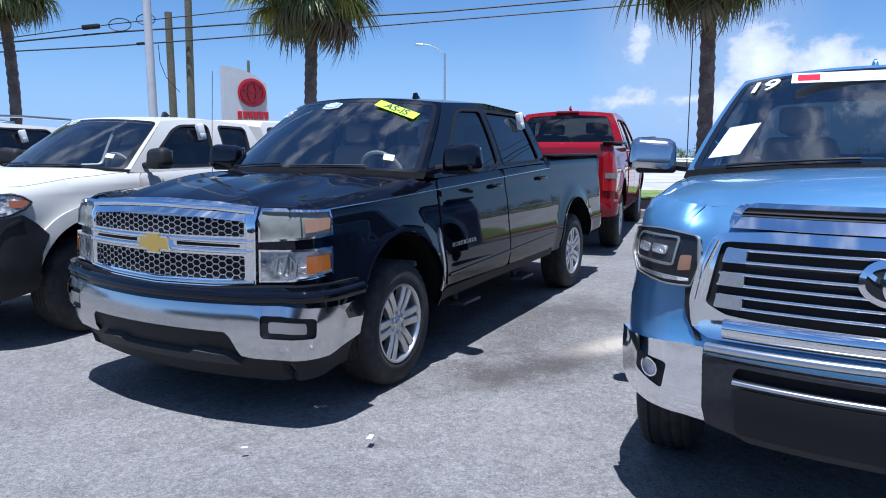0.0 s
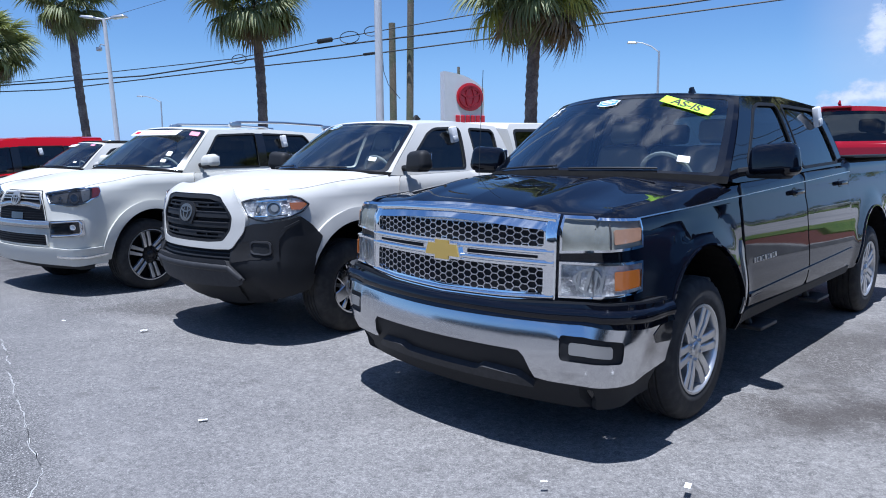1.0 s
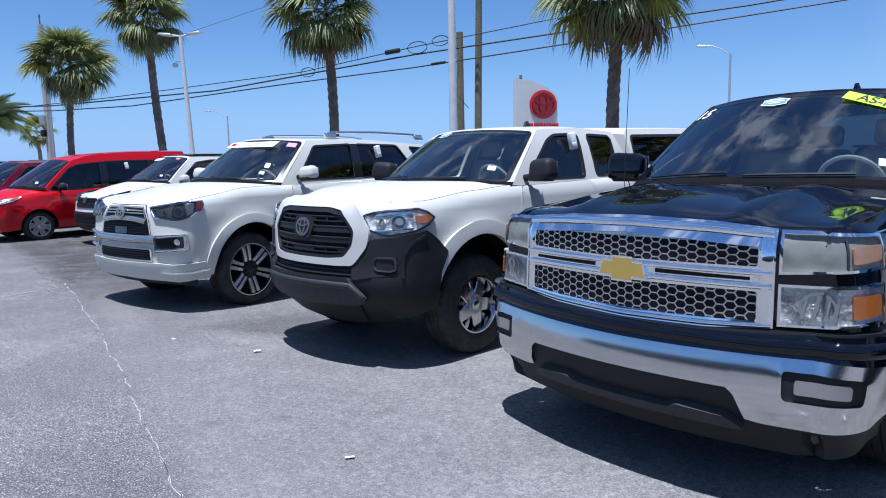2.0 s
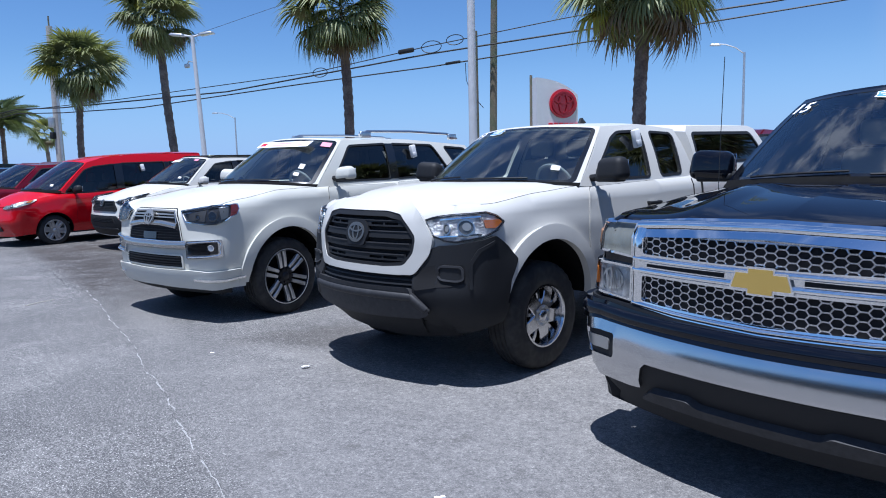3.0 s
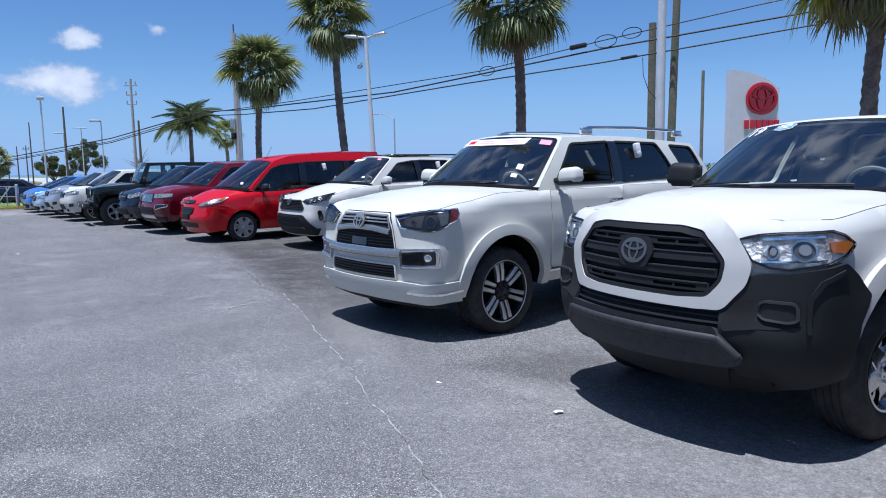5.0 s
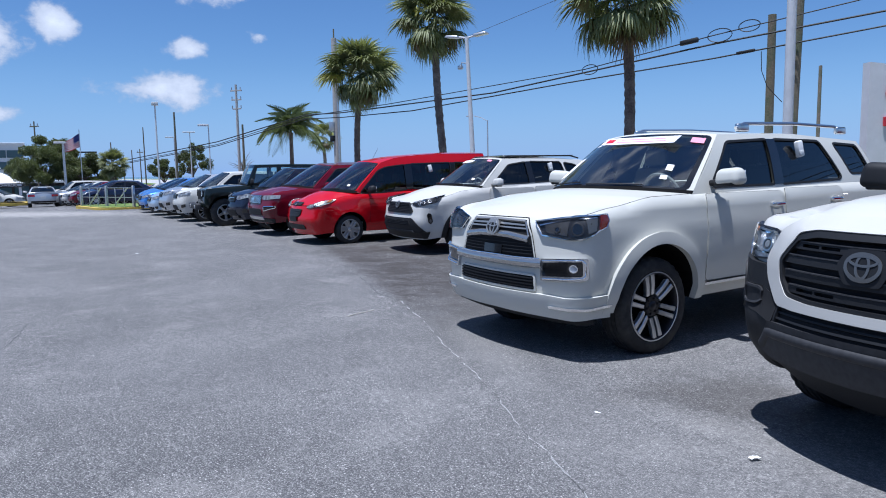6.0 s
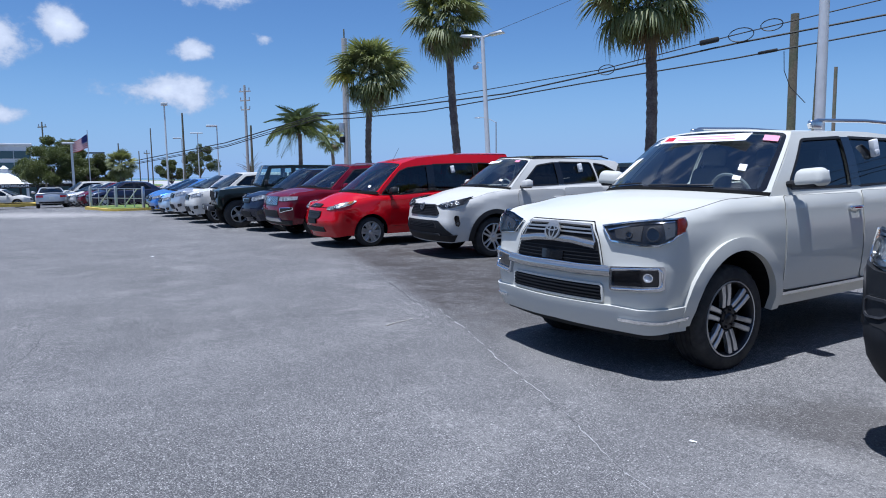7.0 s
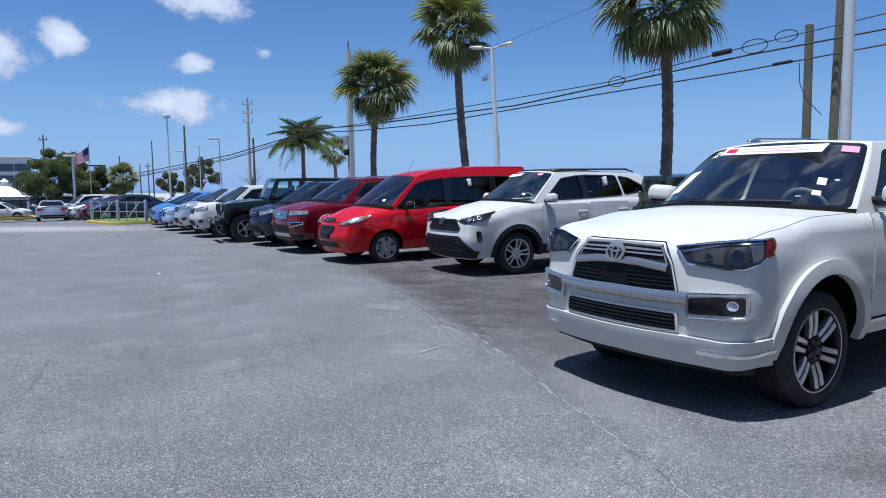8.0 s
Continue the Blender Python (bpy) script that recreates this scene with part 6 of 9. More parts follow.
    part("banner_mark", box((0.11, 0.075, 0.001), on_screen(c, 0.0, 0.87, 0.0105) @ pose(-0.34, 0, 0)), M_SIGNRED, bn, "", False)
    for q, wd in ((0.02, 0.3), (-0.025, 0.38)):
        part("banner_line", box((wd, 0.02, 0.001), on_screen(c, 0.0, 0.87, 0.0105) @ pose(-0.06, q, 0)), M_PLATE, bn, "", False)
    screen_card(c, "window_sheet", -0.80, 0.34, 0.20, 0.26, M_PAPER, 4, -0.02, "paper sheet behind the windshield")
    return c


def topper_truck(m):
    sp = dict(seam=0.44, xf=1.03, xr=-4.42, w=0.945, wb=3.235, R=0.402, arch=0.51, az=0.475, round=0.08, lip=0.03, hood_crown=0.05, flare=0.02, hood_corner=0.9,
              plan_f=(0.18, 0.36, 0.26), plan_r=(0.04, 0.1, 0.1),
              front=[(0.30, 0.30), (0.40, 0.20), (0.47, 0.10), (0.55, 0.03), (0.68, 0.0), (0.78, 0.04), (1.0, 0.055), (1.16, 0.085), (1.24, 0.13), (1.34, 0.2)],
              side=[(0.39, 0.08), (0.54, 0.03), (0.69, 0.012), (0.84, 0.0), (1.06, 0.0), (1.19, 0.02), (1.34, 0.035)],
              rear=[(0.44, 0.05), (0.64, 0.0), (1.44, 0.02)],
              bot=[(-4.42, 0.58), (-3.0, 0.53), (-0.55, 0.53), (0.5, 0.49), (1.03, 0.40)],
              top=[(-4.42, 1.385), (-2.4, 1.375), (-2.2, 1.36), (-0.5, 1.335), (0.0, 1.305), (0.55, 1.25), (1.03, 1.222)],
              cab=dict(zb=1.33, zt=1.86, yb=0.865, lean=0.17, curl=0.06, xm=-1.3, taper=0.01, bulge=0.03, crown=0.03,
                       ws=((-0.10, 1.365), (-0.50, 1.335), (-0.93, 1.845), (-1.07, 1.81)), rw=((-2.42, 1.29), (-2.40, 1.29), (-2.36, 1.845), (-2.30, 1.81)),
                       rail=[(-2.30, 1.81), (-1.7, 1.845), (-1.07, 1.81)]))
    c = Car(m, "pickup_truck", "white extended cab pickup truck with bed topper and black plastic bumper", "pickup truck", sp, M_WHITE, "parked trucks")
    c.shell(0.05)
    c.hood(lambda x, y, a, t: 0.030 / (1 + math.exp((abs(y) - 0.46 - 0.22 * a) * 55)) * min(1, 4 * a) * (1 - 0.4 * a) - 0.010 * math.exp(-(y / 0.25) ** 2) * min(1, 3 * a))
    c.wipers()
    c.cabin([rounded([(-0.76, 1.375), (-0.78, 1.435), (-1.15, 1.715), (-1.28, 1.765), (-1.66, 1.78), (-1.58, 1.375)], 0.05), rounded([(-1.77, 1.38), (-1.81, 1.775), (-2.18, 1.765), (-2.21, 1.735), (-2.15, 1.39)], 0.05)])
    c.interior(M_SEAT, (-1.45, -2.05))
    # doors
    c.door(-0.60, -1.66, 0.58, 1.31, 1.155, -1.48, hmat=M_PLASTIC, cut=[(-0.54, 0.60), (-0.51, 1.04), (-0.57, 1.318), (-1.64, 1.34), (-1.66, 0.58)])
    c.both("shut_line", c.xz([(-2.24, 0.58), (-2.24, 1.335), (-2.247, 1.335), (-2.247, 0.58)]), M_SEAMSHADE, 0.002, 0.002)
    c.both("cab_gap", c.xz([(-2.40, 0.58), (-2.40, 1.355), (-2.425, 1.355), (-2.425, 0.58)]), M_SEAMSHADE, 0.002, 0.002)
    # raised white wheel arches
    c.arch_trim(M_WHITE, 0.10, 0.032, 0.0, "fender_flare")
    # topper over the bed
    part("tailgate", box((0.06, 1.5, 0.56), pose(-4.38, 0, 1.085), 0.02, 2), M_WHITE, c.root)
    part("rear_bumper", box((0.14, 1.75, 0.18), pose(-4.46, 0, 0.645), 0.04, 3), M_CHROME, c.root)
    X0, X1 = -2.44, -4.36
    tside = lambda x, z: (x, 0.87 - 0.16 * ((z - 1.355) / 0.52) - 0.06 * max(0, (z - 1.355) / 0.52) ** 3, z)
    prof = [(X0, 1.37), (X0 - 0.04, 1.785), (X0 - 0.12, 1.845), (X1 + 0.35, 1.875), (X1 + 0.22, 1.845), (X1, 1.38)]
    hole = rounded([(X0 - 0.07, 1.485), (X0 - 0.14, 1.77), (X1 + 0.40, 1.795), (X1 + 0.24, 1.495)], 0.06)
    V, F = join(sheet(tside, prof, [hole], 0, 0.02, 0.08, (-3.4, 0, 1.2)), sheet(tside, prof, [hole], 0, 0.02, 0.08, (-3.4, 0, 1.2), True))
    V2, F2 = [], []
    nn = 9
    for x, z in prof:
        for j in range(nn):
            t = -1 + 2 * j / (nn - 1)
            V2.append((x, tside(x, z)[1] * t, z + 0.035 * (1 - t * t)))
    for i in range(len(prof) - 1):
        for j in range(nn - 1):
            F2.append((i * nn + j, i * nn + j + 1, (i + 1) * nn + j + 1, (i + 1) * nn + j))
    V, F = join((V, F), (V2, F2))
    tp = mesh_object("bed_topper", V, F, M_WHITE, c.root, "white fibreglass bed topper")
    for mi in (False, True):
        patch("topper_window", tside, grown(hole, 0.005), M_TINT, tp, (), -0.006, 0.003, 0.1, mi, "", (-3.4, 0, 1.2)).visible_shadow = False
        patch("window_seal", tside, grown(hole, 0.015), M_PLASTIC, tp, [grown(hole, -0.015)], 0.004, 0.008, 0.1, mi, "", (-3.4, 0, 1.2))
    # nose: white six-sided surround, black slats
    half = [(0.46, 1.243), (0.60, 1.165), (0.682, 1.02), (0.655, 0.92), (0.545, 0.79), (0.42, 0.768)]
    out = [(-a, b) for a, b in half[::-1]] + half
    half = [(0.30, 1.186), (0.435, 1.172), (0.555, 1.034), (0.535, 0.93), (0.462, 0.845), (0.30, 0.832)]
    ins = rounded([(-a, b) for a, b in half[::-1]] + half, 0.03)
    gr = c.face("grille", rounded(out, 0.03), M_WHITE, 0.045, 0.06, [ins], None, "white grille surround with black slats", 0.05)
    c.face("grille_back", grown(ins, 0.02), M_SEAMSHADE, 0.002, 0.0, (), gr)
    c.face("grille_rim", grown(ins, 0.004), M_PLASTIC, 0.040, 0.05, [grown(ins, -0.022)], gr, "", 0.05)
    for k in range(4):
        z = 0.872 + 0.076 * k
        hw = (0.47, 0.51, 0.53, 0.46)[k]
        c.face("grille_slat", rounded([(-hw, z), (-hw, z + 0.046), (hw, z + 0.046), (hw, z)], 0.006), M_PLASTIC, 0.028, 0.03, [rounded(rect(s0, s0 + 0.12, z + 0.012, z + 0.030), 0.004) for s0 in (-0.40, -0.265, 0.145, 0.28)] if k in (0, 3) else (), gr, "", 0.06)
        c.face("slat_edge", [(-hw + 0.01, z + 0.040), (-hw + 0.01, z + 0.047), (hw - 0.01, z + 0.047), (hw - 0.01, z + 0.040)], M_GREYPLASTIC, 0.034, 0.008, (), gr, "", 0.1)
    hexp = [(-0.14, 1.055), (-0.09, 1.137), (0.09, 1.137), (0.14, 1.055), (0.09, 0.968), (-0.09, 0.968)]
    c.face("badge_plate", rounded(hexp, 0.02), M_PLASTIC, 0.04, 0.04, (), gr)
    emblem_oval(c, 0, 1.055, 0.095, 0.068, M_DARKCHROME, 0.052, gr)
    hp = rounded([(0.602, 1.150), (0.70, 1.172), (0.855, 1.184), (1.075, 1.198), (1.15, 1.178), (1.214, 1.134), (1.15, 1.085), (1.034, 1.043), (0.856, 1.013), (0.73, 1.018), (0.676, 1.044)], 0.012)
    for sd in (False, True):
        hl = c.face("headlight", hp, M_REFLECT, 0.004, 0.02, (), None, "clear headlight with amber indicator", 0.05, sd)
        c.face("headlight_frame", grown(hp, 0.006), M_DARKALLOY, 0.012, 0.03, [grown(hp, -0.005)], hl, "", 0.05, sd)
        for uu, zz, rr in ((0.765, 1.092, 0.040), (0.925, 1.108, 0.054)):
            o = oval(uu, zz, rr * 1.1, rr, 24)
            c.face("lamp_bowl", o, M_BRUSHED, 0.018, 0.014, [grown(o, -0.008)], hl, "", 0.03, sd)
            c.face("lamp_projector", grown(o, -0.009), M_DARKCHROME, 0.010, 0.004, (), hl, "", 0.03, sd)
            o2 = oval(uu + 0.006, zz + 0.004, rr * 0.55, rr * 0.5, 18)
            c.face("lamp_bulb", o2, M_SATIN, 0.016, 0.008, (), hl, "", 0.03, sd)
        for z0, z1 in ((1.150, 1.158), (1.036, 1.045)):
            c.face("lamp_step", [(0.70, z0), (0.70, z1), (1.03, z1 + 0.022), (1.03, z0 + 0.022)], M_CHROME, 0.014, 0.01, (), hl, "", 0.05, sd)
        c.face("indicator", rounded([(1.055, 1.098), (1.045, 1.152), (1.165, 1.152), (1.192, 1.134), (1.13, 1.096)], 0.01), M_AMBER, 0.016, 0.01, (), hl, "amber indicator", 0.04, sd)
        c.face("lamp_lens", grown(hp, -0.003), M_LENS, 0.026, 0.003, (), hl, "", 0.05, sd).visible_shadow = False
    ue = c.UX(0.46)
    # black bumper: raised wings, middle bar, lower valance
    for sd in (False, True):
        wing = rounded([(0.53, 0.66), (0.53, 0.782), (0.60, 0.862), (0.636, 0.945), (0.70, 0.985), (0.86, 0.997), (1.03, 1.028), (1.115, 1.050), (1.22, 0.97), (ue + 0.07, 0.875), (ue, 0.74), (ue - 0.03, 0.55), (ue - 0.04, 0.47), (c.u_corner, 0.44), (0.62, 0.46)], 0.012)
        wb = c.face("bumper_wing", wing, M_PLASTIC, 0.035, 0.06, (), None, "textured black plastic bumper wing", 0.05, sd)
        dk = rounded([(0.545, 0.68), (0.545, 0.778), (0.60, 0.835), (0.72, 0.862), (0.91, 0.868), (0.915, 0.735), (0.80, 0.705)], 0.02)
        # the recess is a raised near-black patch, its shade painted on
        c.face("fog_recess", dk, M_SEAMSHADE, 0.0375, 0.004, (), wb, "", 0.05, sd)
        bz = rounded([(0.715, 0.765), (0.715, 0.835), (0.75, 0.858), (0.885, 0.86), (0.905, 0.84), (0.905, 0.76), (0.86, 0.738), (0.75, 0.736)], 0.02)
        fb = c.face("fog_bezel", bz, M_GREYPLASTIC, 0.052, 0.02, [grown(bz, -0.014)], wb, "rounded grey fog light bezel", 0.04, sd)
        c.face("fog_cover", grown(bz, -0.013), M_PLASTIC, 0.044, 0.004, (), fb, "", 0.04, sd)
        c.face("wing_crease", [(0.93, 0.70), (0.94, 0.88), (0.99, 0.965), (1.10, 1.02), (1.12, 1.01), (1.01, 0.95), (0.96, 0.87), (0.95, 0.70)], M_PLASTIC, 0.046, 0.014, (), wb, "", 0.05, sd)
    c.face("lower_mesh", [(-0.56, 0.68), (-0.53, 0.785), (0.53, 0.785), (0.56, 0.68)], M_SEAMSHADE, 0.012, 0.01)
    for k in range(3):
        c.face("lower_bar", [(-0.53, 0.705 + 0.03 * k), (-0.53, 0.715 + 0.03 * k), (0.53, 0.715 + 0.03 * k), (0.53, 0.705 + 0.03 * k)], M_PLASTIC, 0.025, 0.012)
    c.face("front_bumper", rounded([(-0.66, 0.55), (-0.62, 0.60), (-0.52, 0.69), (0.52, 0.69), (0.62, 0.60), (0.66, 0.55), (0.58, 0.535), (0.0, 0.53), (-0.58, 0.535)], 0.02), M_GREYPLASTIC, 0.07, 0.09, (), None, "grey weathered front bumper bar")
    bead(c, "bumper_ridge", [(-0.63, 0.565), (-0.53, 0.655), (-0.3, 0.660), (0, 0.662), (0.3, 0.660), (0.53, 0.655), (0.63, 0.565)], 0.055, 0.020, M_GREYPLASTIC, 0.068)
    c.face("skid_panel", rounded([(-0.55, 0.36), (-0.58, 0.525), (0.58, 0.525), (0.55, 0.36)], 0.02), M_PLASTIC, 0.046, 0.04)
    c.face("valance", [(-ue + 0.03, 0.47), (-ue, 0.58), (0, 0.54), (ue, 0.58), (ue - 0.03, 0.47), (c.u_corner, 0.41), (0.78, 0.365), (0.4, 0.315), (0, 0.300), (-0.4, 0.315), (-0.78, 0.365), (-c.u_corner, 0.41)], M_PLASTIC, 0.03, 0.06)
    c.mirrors(-0.68, 1.46, M_PLASTIC, (0.14, 0.27, 0.18), M_PLASTIC, 0.09)
    c.wheels(0.228, 0.25, "steel", M_WHEELCHROME, 0.925)
    part("antenna_fin", box((0.13, 0.045, 0.06), pose(-1.75, 0.0, 1.91, 0, 12, 0), 0.015, 3, (0.35, 0.4)), M_INK, c.root)
    words("lettering", "19", 0.15, on_screen(c, -0.80, 0.87, 0.009) @ pose(0, 0, 0, 0, 0, 6), M_STICKWHITE, c.root, 0.0004, "white year numerals on the windshield", 1.1)
    round_sticker(c, -0.42, 0.9)
    screen_card(c, "inspection_card", 0.78, 0.26, 0.07, 0.055, M_PAPER, -8)
    window_tag(c, -1.50, 1.71)
    return c


def suv_spec(xf, xr, w, wb, R, arch, lip_z, cowl_z, belt_f, belt_r, roof, cowl_x, top_x, rear_top, yb=None, lean=0.17, curl=0.06, bot=0.34, rear_base=None, plan_f=(0.16, 0.30, 0.24), flare=0.02, rail_r=None):
    """A spec for a closed body: nose lip, cowl, belt and roof heights, and where windscreen and tail stand."""
    rb = rear_base if rear_base is not None else xr + 0.10
    rr = rail_r if rail_r is not None else roof - 0.05
    return dict(xf=xf, xr=xr, w=w, wb=wb, R=R, arch=arch, round=0.07, lip=0.025, hood_crown=0.04, flare=flare, hood_corner=0.9, plan_f=plan_f, plan_r=(0.07, 0.18, 0.2),
                front=[(bot, 0.12), (bot + 0.12, 0.04), (bot + 0.2, 0.01), (bot + 0.34, 0.0), (lip_z - 0.28, 0.03), (lip_z - 0.08, 0.07), (lip_z + 0.1, 0.17)],
                side=[(bot, 0.08), (bot + 0.14, 0.03), (bot + 0.26, 0.012), (bot + 0.42, 0.0), (belt_f - 0.28, 0.0), (belt_f - 0.12, 0.018), (belt_r + 0.1, 0.045)],
                rear=[(bot, 0.06), (bot + 0.2, 0.0), (0.8, 0.02), (belt_r, 0.06)],
                bot=[(xr, bot + 0.08), (-wb, bot + 0.02), (-0.5, bot), (0.5, bot), (xf, bot - 0.04)],
                top=[(xr, belt_r), (-wb, belt_r), (cowl_x - 0.5, belt_f), (0.0, (lip_z + belt_f) / 2 + 0.05), (0.5, lip_z + 0.04), (xf, lip_z - 0.05)],
                cab=dict(zb=belt_f, zt=roof, yb=yb or w - 0.075, lean=lean, curl=curl, xm=cowl_x - 0.9, taper=0.02, bulge=0.03, crown=0.03,
                         ws=((cowl_x, cowl_z + 0.02), (cowl_x - 0.42, belt_f), (top_x, roof), (top_x - 0.17, roof - 0.04)),
                         rw=((rb, belt_r - 0.02), (rb + 0.06, belt_r - 0.02), (rear_top, rr), (rear_top + 0.10, rr - 0.035)),
                         rail=[(rear_top + 0.10, rr - 0.035), ((top_x + rear_top) / 2, roof - 0.02), (top_x - 0.17, roof - 0.04)]))


def suv_parts(c, windows, doors, rim, tw, style, wheel_mat, mirror, hmat=None, rows=(-1.25, -2.1), mirror_mat=None, cap=None, seat=M_SEAT, y_out=None, rear_win=(-0.82, 0.82, 0.12, 0.86), step=0.06):
    c.shell(step)
    c.hood()
    c.wipers()
    c.cabin([rounded(wd, 0.05) for wd in windows], rear_win=rear_win)
    c.interior(seat, rows)
    # blacked-out pillar between the door windows
    a, b = sorted(windows[0])[:2], sorted(windows[1])[-2:]
    a, b = sorted(a, key=lambda p: p[1]), sorted(b, key=lambda p: p[1])
    for mir in (False, True):
        patch("pillar_cover", c.side, [(a[0][0] + 0.02, a[0][1]), (a[1][0] + 0.02, a[1][1]), (b[1][0] - 0.02, b[1][1]), (b[0][0] - 0.02, b[0][1])], M_GLOSSBLACK, c.root, (), 0.009, 0.006, 0.1, mir, "", c.centre)
    for x0, x1, z0, z1, hz in doors:
        c.door(x0, x1, z0, z1, hz, hmat=hmat)
    c.mirrors(mirror[0], mirror[1], mirror_mat or c.coat, (0.14, 0.27, 0.145), M_PLASTIC, 0.08, cap)
    c.wheels(rim, tw, style, wheel_mat, y_out or c.sp["w"] - 0.03)


def pearl_suv(m):
    sp = suv_spec(0.97, -3.98, 0.955, 2.92, 0.405, 0.50, 1.195, 1.345, 1.315, 1.35, 1.875, -0.08, -0.90, -3.62, bot=0.42, rear_base=-3.86, plan_f=(0.10, 0.24, 0.20), lean=0.15)
    sp["az"], sp["seam"] = 0.44, 0.36
    sp["front"] = [(0.32, 0.14), (0.40, 0.05), (0.50, 0.01), (0.65, 0.0), (0.82, 0.015), (1.02, 0.035), (1.10, 0.055), (1.17, 0.09), (1.3, 0.2)]
    c = Car(m, "suv", "pearl white mid-size off-road suv with chrome bumper bar and windshield banner", "suv", sp, M_PEARL, "parked suvs")
    suv_parts(c, [[(-0.80, 1.365), (-0.82, 1.425), (-1.15, 1.765), (-1.80, 1.795), (-1.74, 1.365)], [(-1.85, 1.365), (-1.90, 1.795), (-2.72, 1.785), (-2.97, 1.42), (-2.93, 1.39)], [(-3.18, 1.445), (-2.98, 1.765), (-3.46, 1.745), (-3.62, 1.445)]],
              [(-0.62, -1.77, 0.56, 1.305, 1.185), (-1.79, -2.80, 0.56, 1.32, 1.20)], 0.285, 0.25, "twin6thin", M_ALLOY, (-0.77, 1.455), M_CHROME, rows=(-1.35, -2.25, -3.0), cap=None, seat=M_SEATLIGHT, step=0.05)
    c.arch_trim(M_PEARL, 0.092, 0.03, 0.0, "fender_flare")
    c.both("side_moulding", c.xz([(-0.60, 0.53), (-0.60, 0.552), (-2.4, 0.562), (-2.4, 0.54)]), M_CHROMESOFT, 0.02, 0.015, (), "", 0.12)
    for sd in (1, -1):
        pts = [(-1.45, sd * 0.62, 1.90), (-1.58, sd * 0.62, 1.945), (-2.4, sd * 0.62, 1.96), (-3.2, sd * 0.61, 1.945), (-3.42, sd * 0.61, 1.885)]
        rr = part("roof_rail", tube(pts, 0.017, 8), M_BRUSHED, c.root, "silver roof rail")
        for x in (-1.55, -3.30):
            part("rail_foot", box((0.18, 0.05, 0.08), pose(x, sd * 0.62, 1.905), 0.02, 3), M_BRUSHED, rr)
    # grille: dark opening, silver bars, wide chrome bar below with fog lamps at its ends
    half = [(0.36, 1.132), (0.44, 1.02), (0.488, 0.845)]
    op = rounded([(-a, b) for a, b in half[::-1]] + half, 0.012)
    gr = c.face("grille", grown(op, 0.012), M_PEARL, 0.003, 0.012, [op], None, "dark grille with silver bars", 0.05)
    c.face("grille_back", grown(op, 0.02), M_SEAMSHADE, 0.002, 0.0, (), gr)
    bead(c, "grille_bar", [(-0.425, 0.985), (-0.2, 1.012), (0, 1.018), (0.2, 1.012), (0.425, 0.985)], 0.060, 0.026, M_BARCHROME, 0.010, gr, "satin silver grille bar")
    for sd in (1, -1):
        bead(c, "grille_bar", [(sd * 0.418, 1.0), (sd * 0.385, 1.07), (sd * 0.352, 1.122)], 0.018, 0.010, M_BARCHROME, 0.004, gr)
    for z, hw in ((1.066, 0.385), (1.095, 0.37), (1.122, 0.355)):
        c.face("grille_slat", [(-hw, z - 0.006), (-hw, z + 0.006), (0, z + 0.012), (hw, z + 0.006), (hw, z - 0.006), (0, z)], M_SATIN, 0.014, 0.014, (), gr, "", 0.05)
    for k in range(4):
        z = 0.868 + 0.026 * k
        hw = 0.475 - 0.008 * k
        c.face("grille_slat", [(-hw, z), (-hw, z + 0.006), (hw, z + 0.006), (hw, z)], M_PLASTIC, 0.012, 0.012, (), gr, "", 0.1)
    c.face("radar_panel", rounded(rect(-0.12, 0.12, 0.855, 0.925), 0.01), M_GLOSSBLACK, 0.016, 0.02, (), gr)
    emblem_oval(c, 0, 1.062, 0.084, 0.060, M_SATIN, 0.05, gr)
    hp = rounded([(0.462, 1.124), (0.56, 1.022), (0.685, 1.014), (0.80, 1.002), (0.93, 1.006), (1.02, 1.04), (1.06, 1.07), (1.135, 1.095), (1.166, 1.15), (1.160, 1.191), (0.95, 1.176), (0.731, 1.158)], 0.01)
    ue = c.UX(0.52)
    for sd in (False, True):
        hl = c.face("headlight", hp, M_DARKALLOY, 0.006, 0.02, (), None, "dark headlight with red-amber corner", 0.05, sd)
        c.face("headlight_frame", hp, M_CHROME, 0.016, 0.02, [grown(hp, -0.009)], hl, "", 0.05, sd)
        c.face("reflector", rounded([(0.60, 1.045), (0.575, 1.105), (0.80, 1.135), (0.80, 1.03)], 0.012), M_GREYPLASTIC, 0.009, 0.004, (), hl, "", 0.05, sd)
        c.face("reflector", [(0.98, 1.05), (0.97, 1.16), (1.06, 1.165), (1.04, 1.075)], M_DARKCHROME, 0.010, 0.004, (), hl, "", 0.05, sd)
        c.face("running_light", [(0.52, 1.104), (0.80, 1.146), (1.06, 1.169), (1.06, 1.163), (0.80, 1.139), (0.53, 1.098)], M_CHROMESOFT, 0.012, 0.004, (), hl, "", 0.05, sd)
        for uu, zz, rr in ((0.70, 1.074, 0.026), (0.895, 1.082, 0.048)):
            o = oval(uu, zz, rr * 1.1, rr, 24)
            c.face("lamp_bowl", o, M_GREYPLASTIC, 0.016, 0.012, [grown(o, -0.008)], hl, "", 0.03, sd)
            c.face("lamp_projector", grown(o, -0.009), M_GLOSSBLACK, 0.013, 0.006, (), hl, "", 0.03, sd)
        c.face("indicator", rounded([(1.062, 1.078), (1.085, 1.178), (1.15, 1.182), (1.158, 1.15), (1.13, 1.102)], 0.008), M_REDAMBER, 0.018, 0.012, (), hl, "red side marker", 0.04, sd)
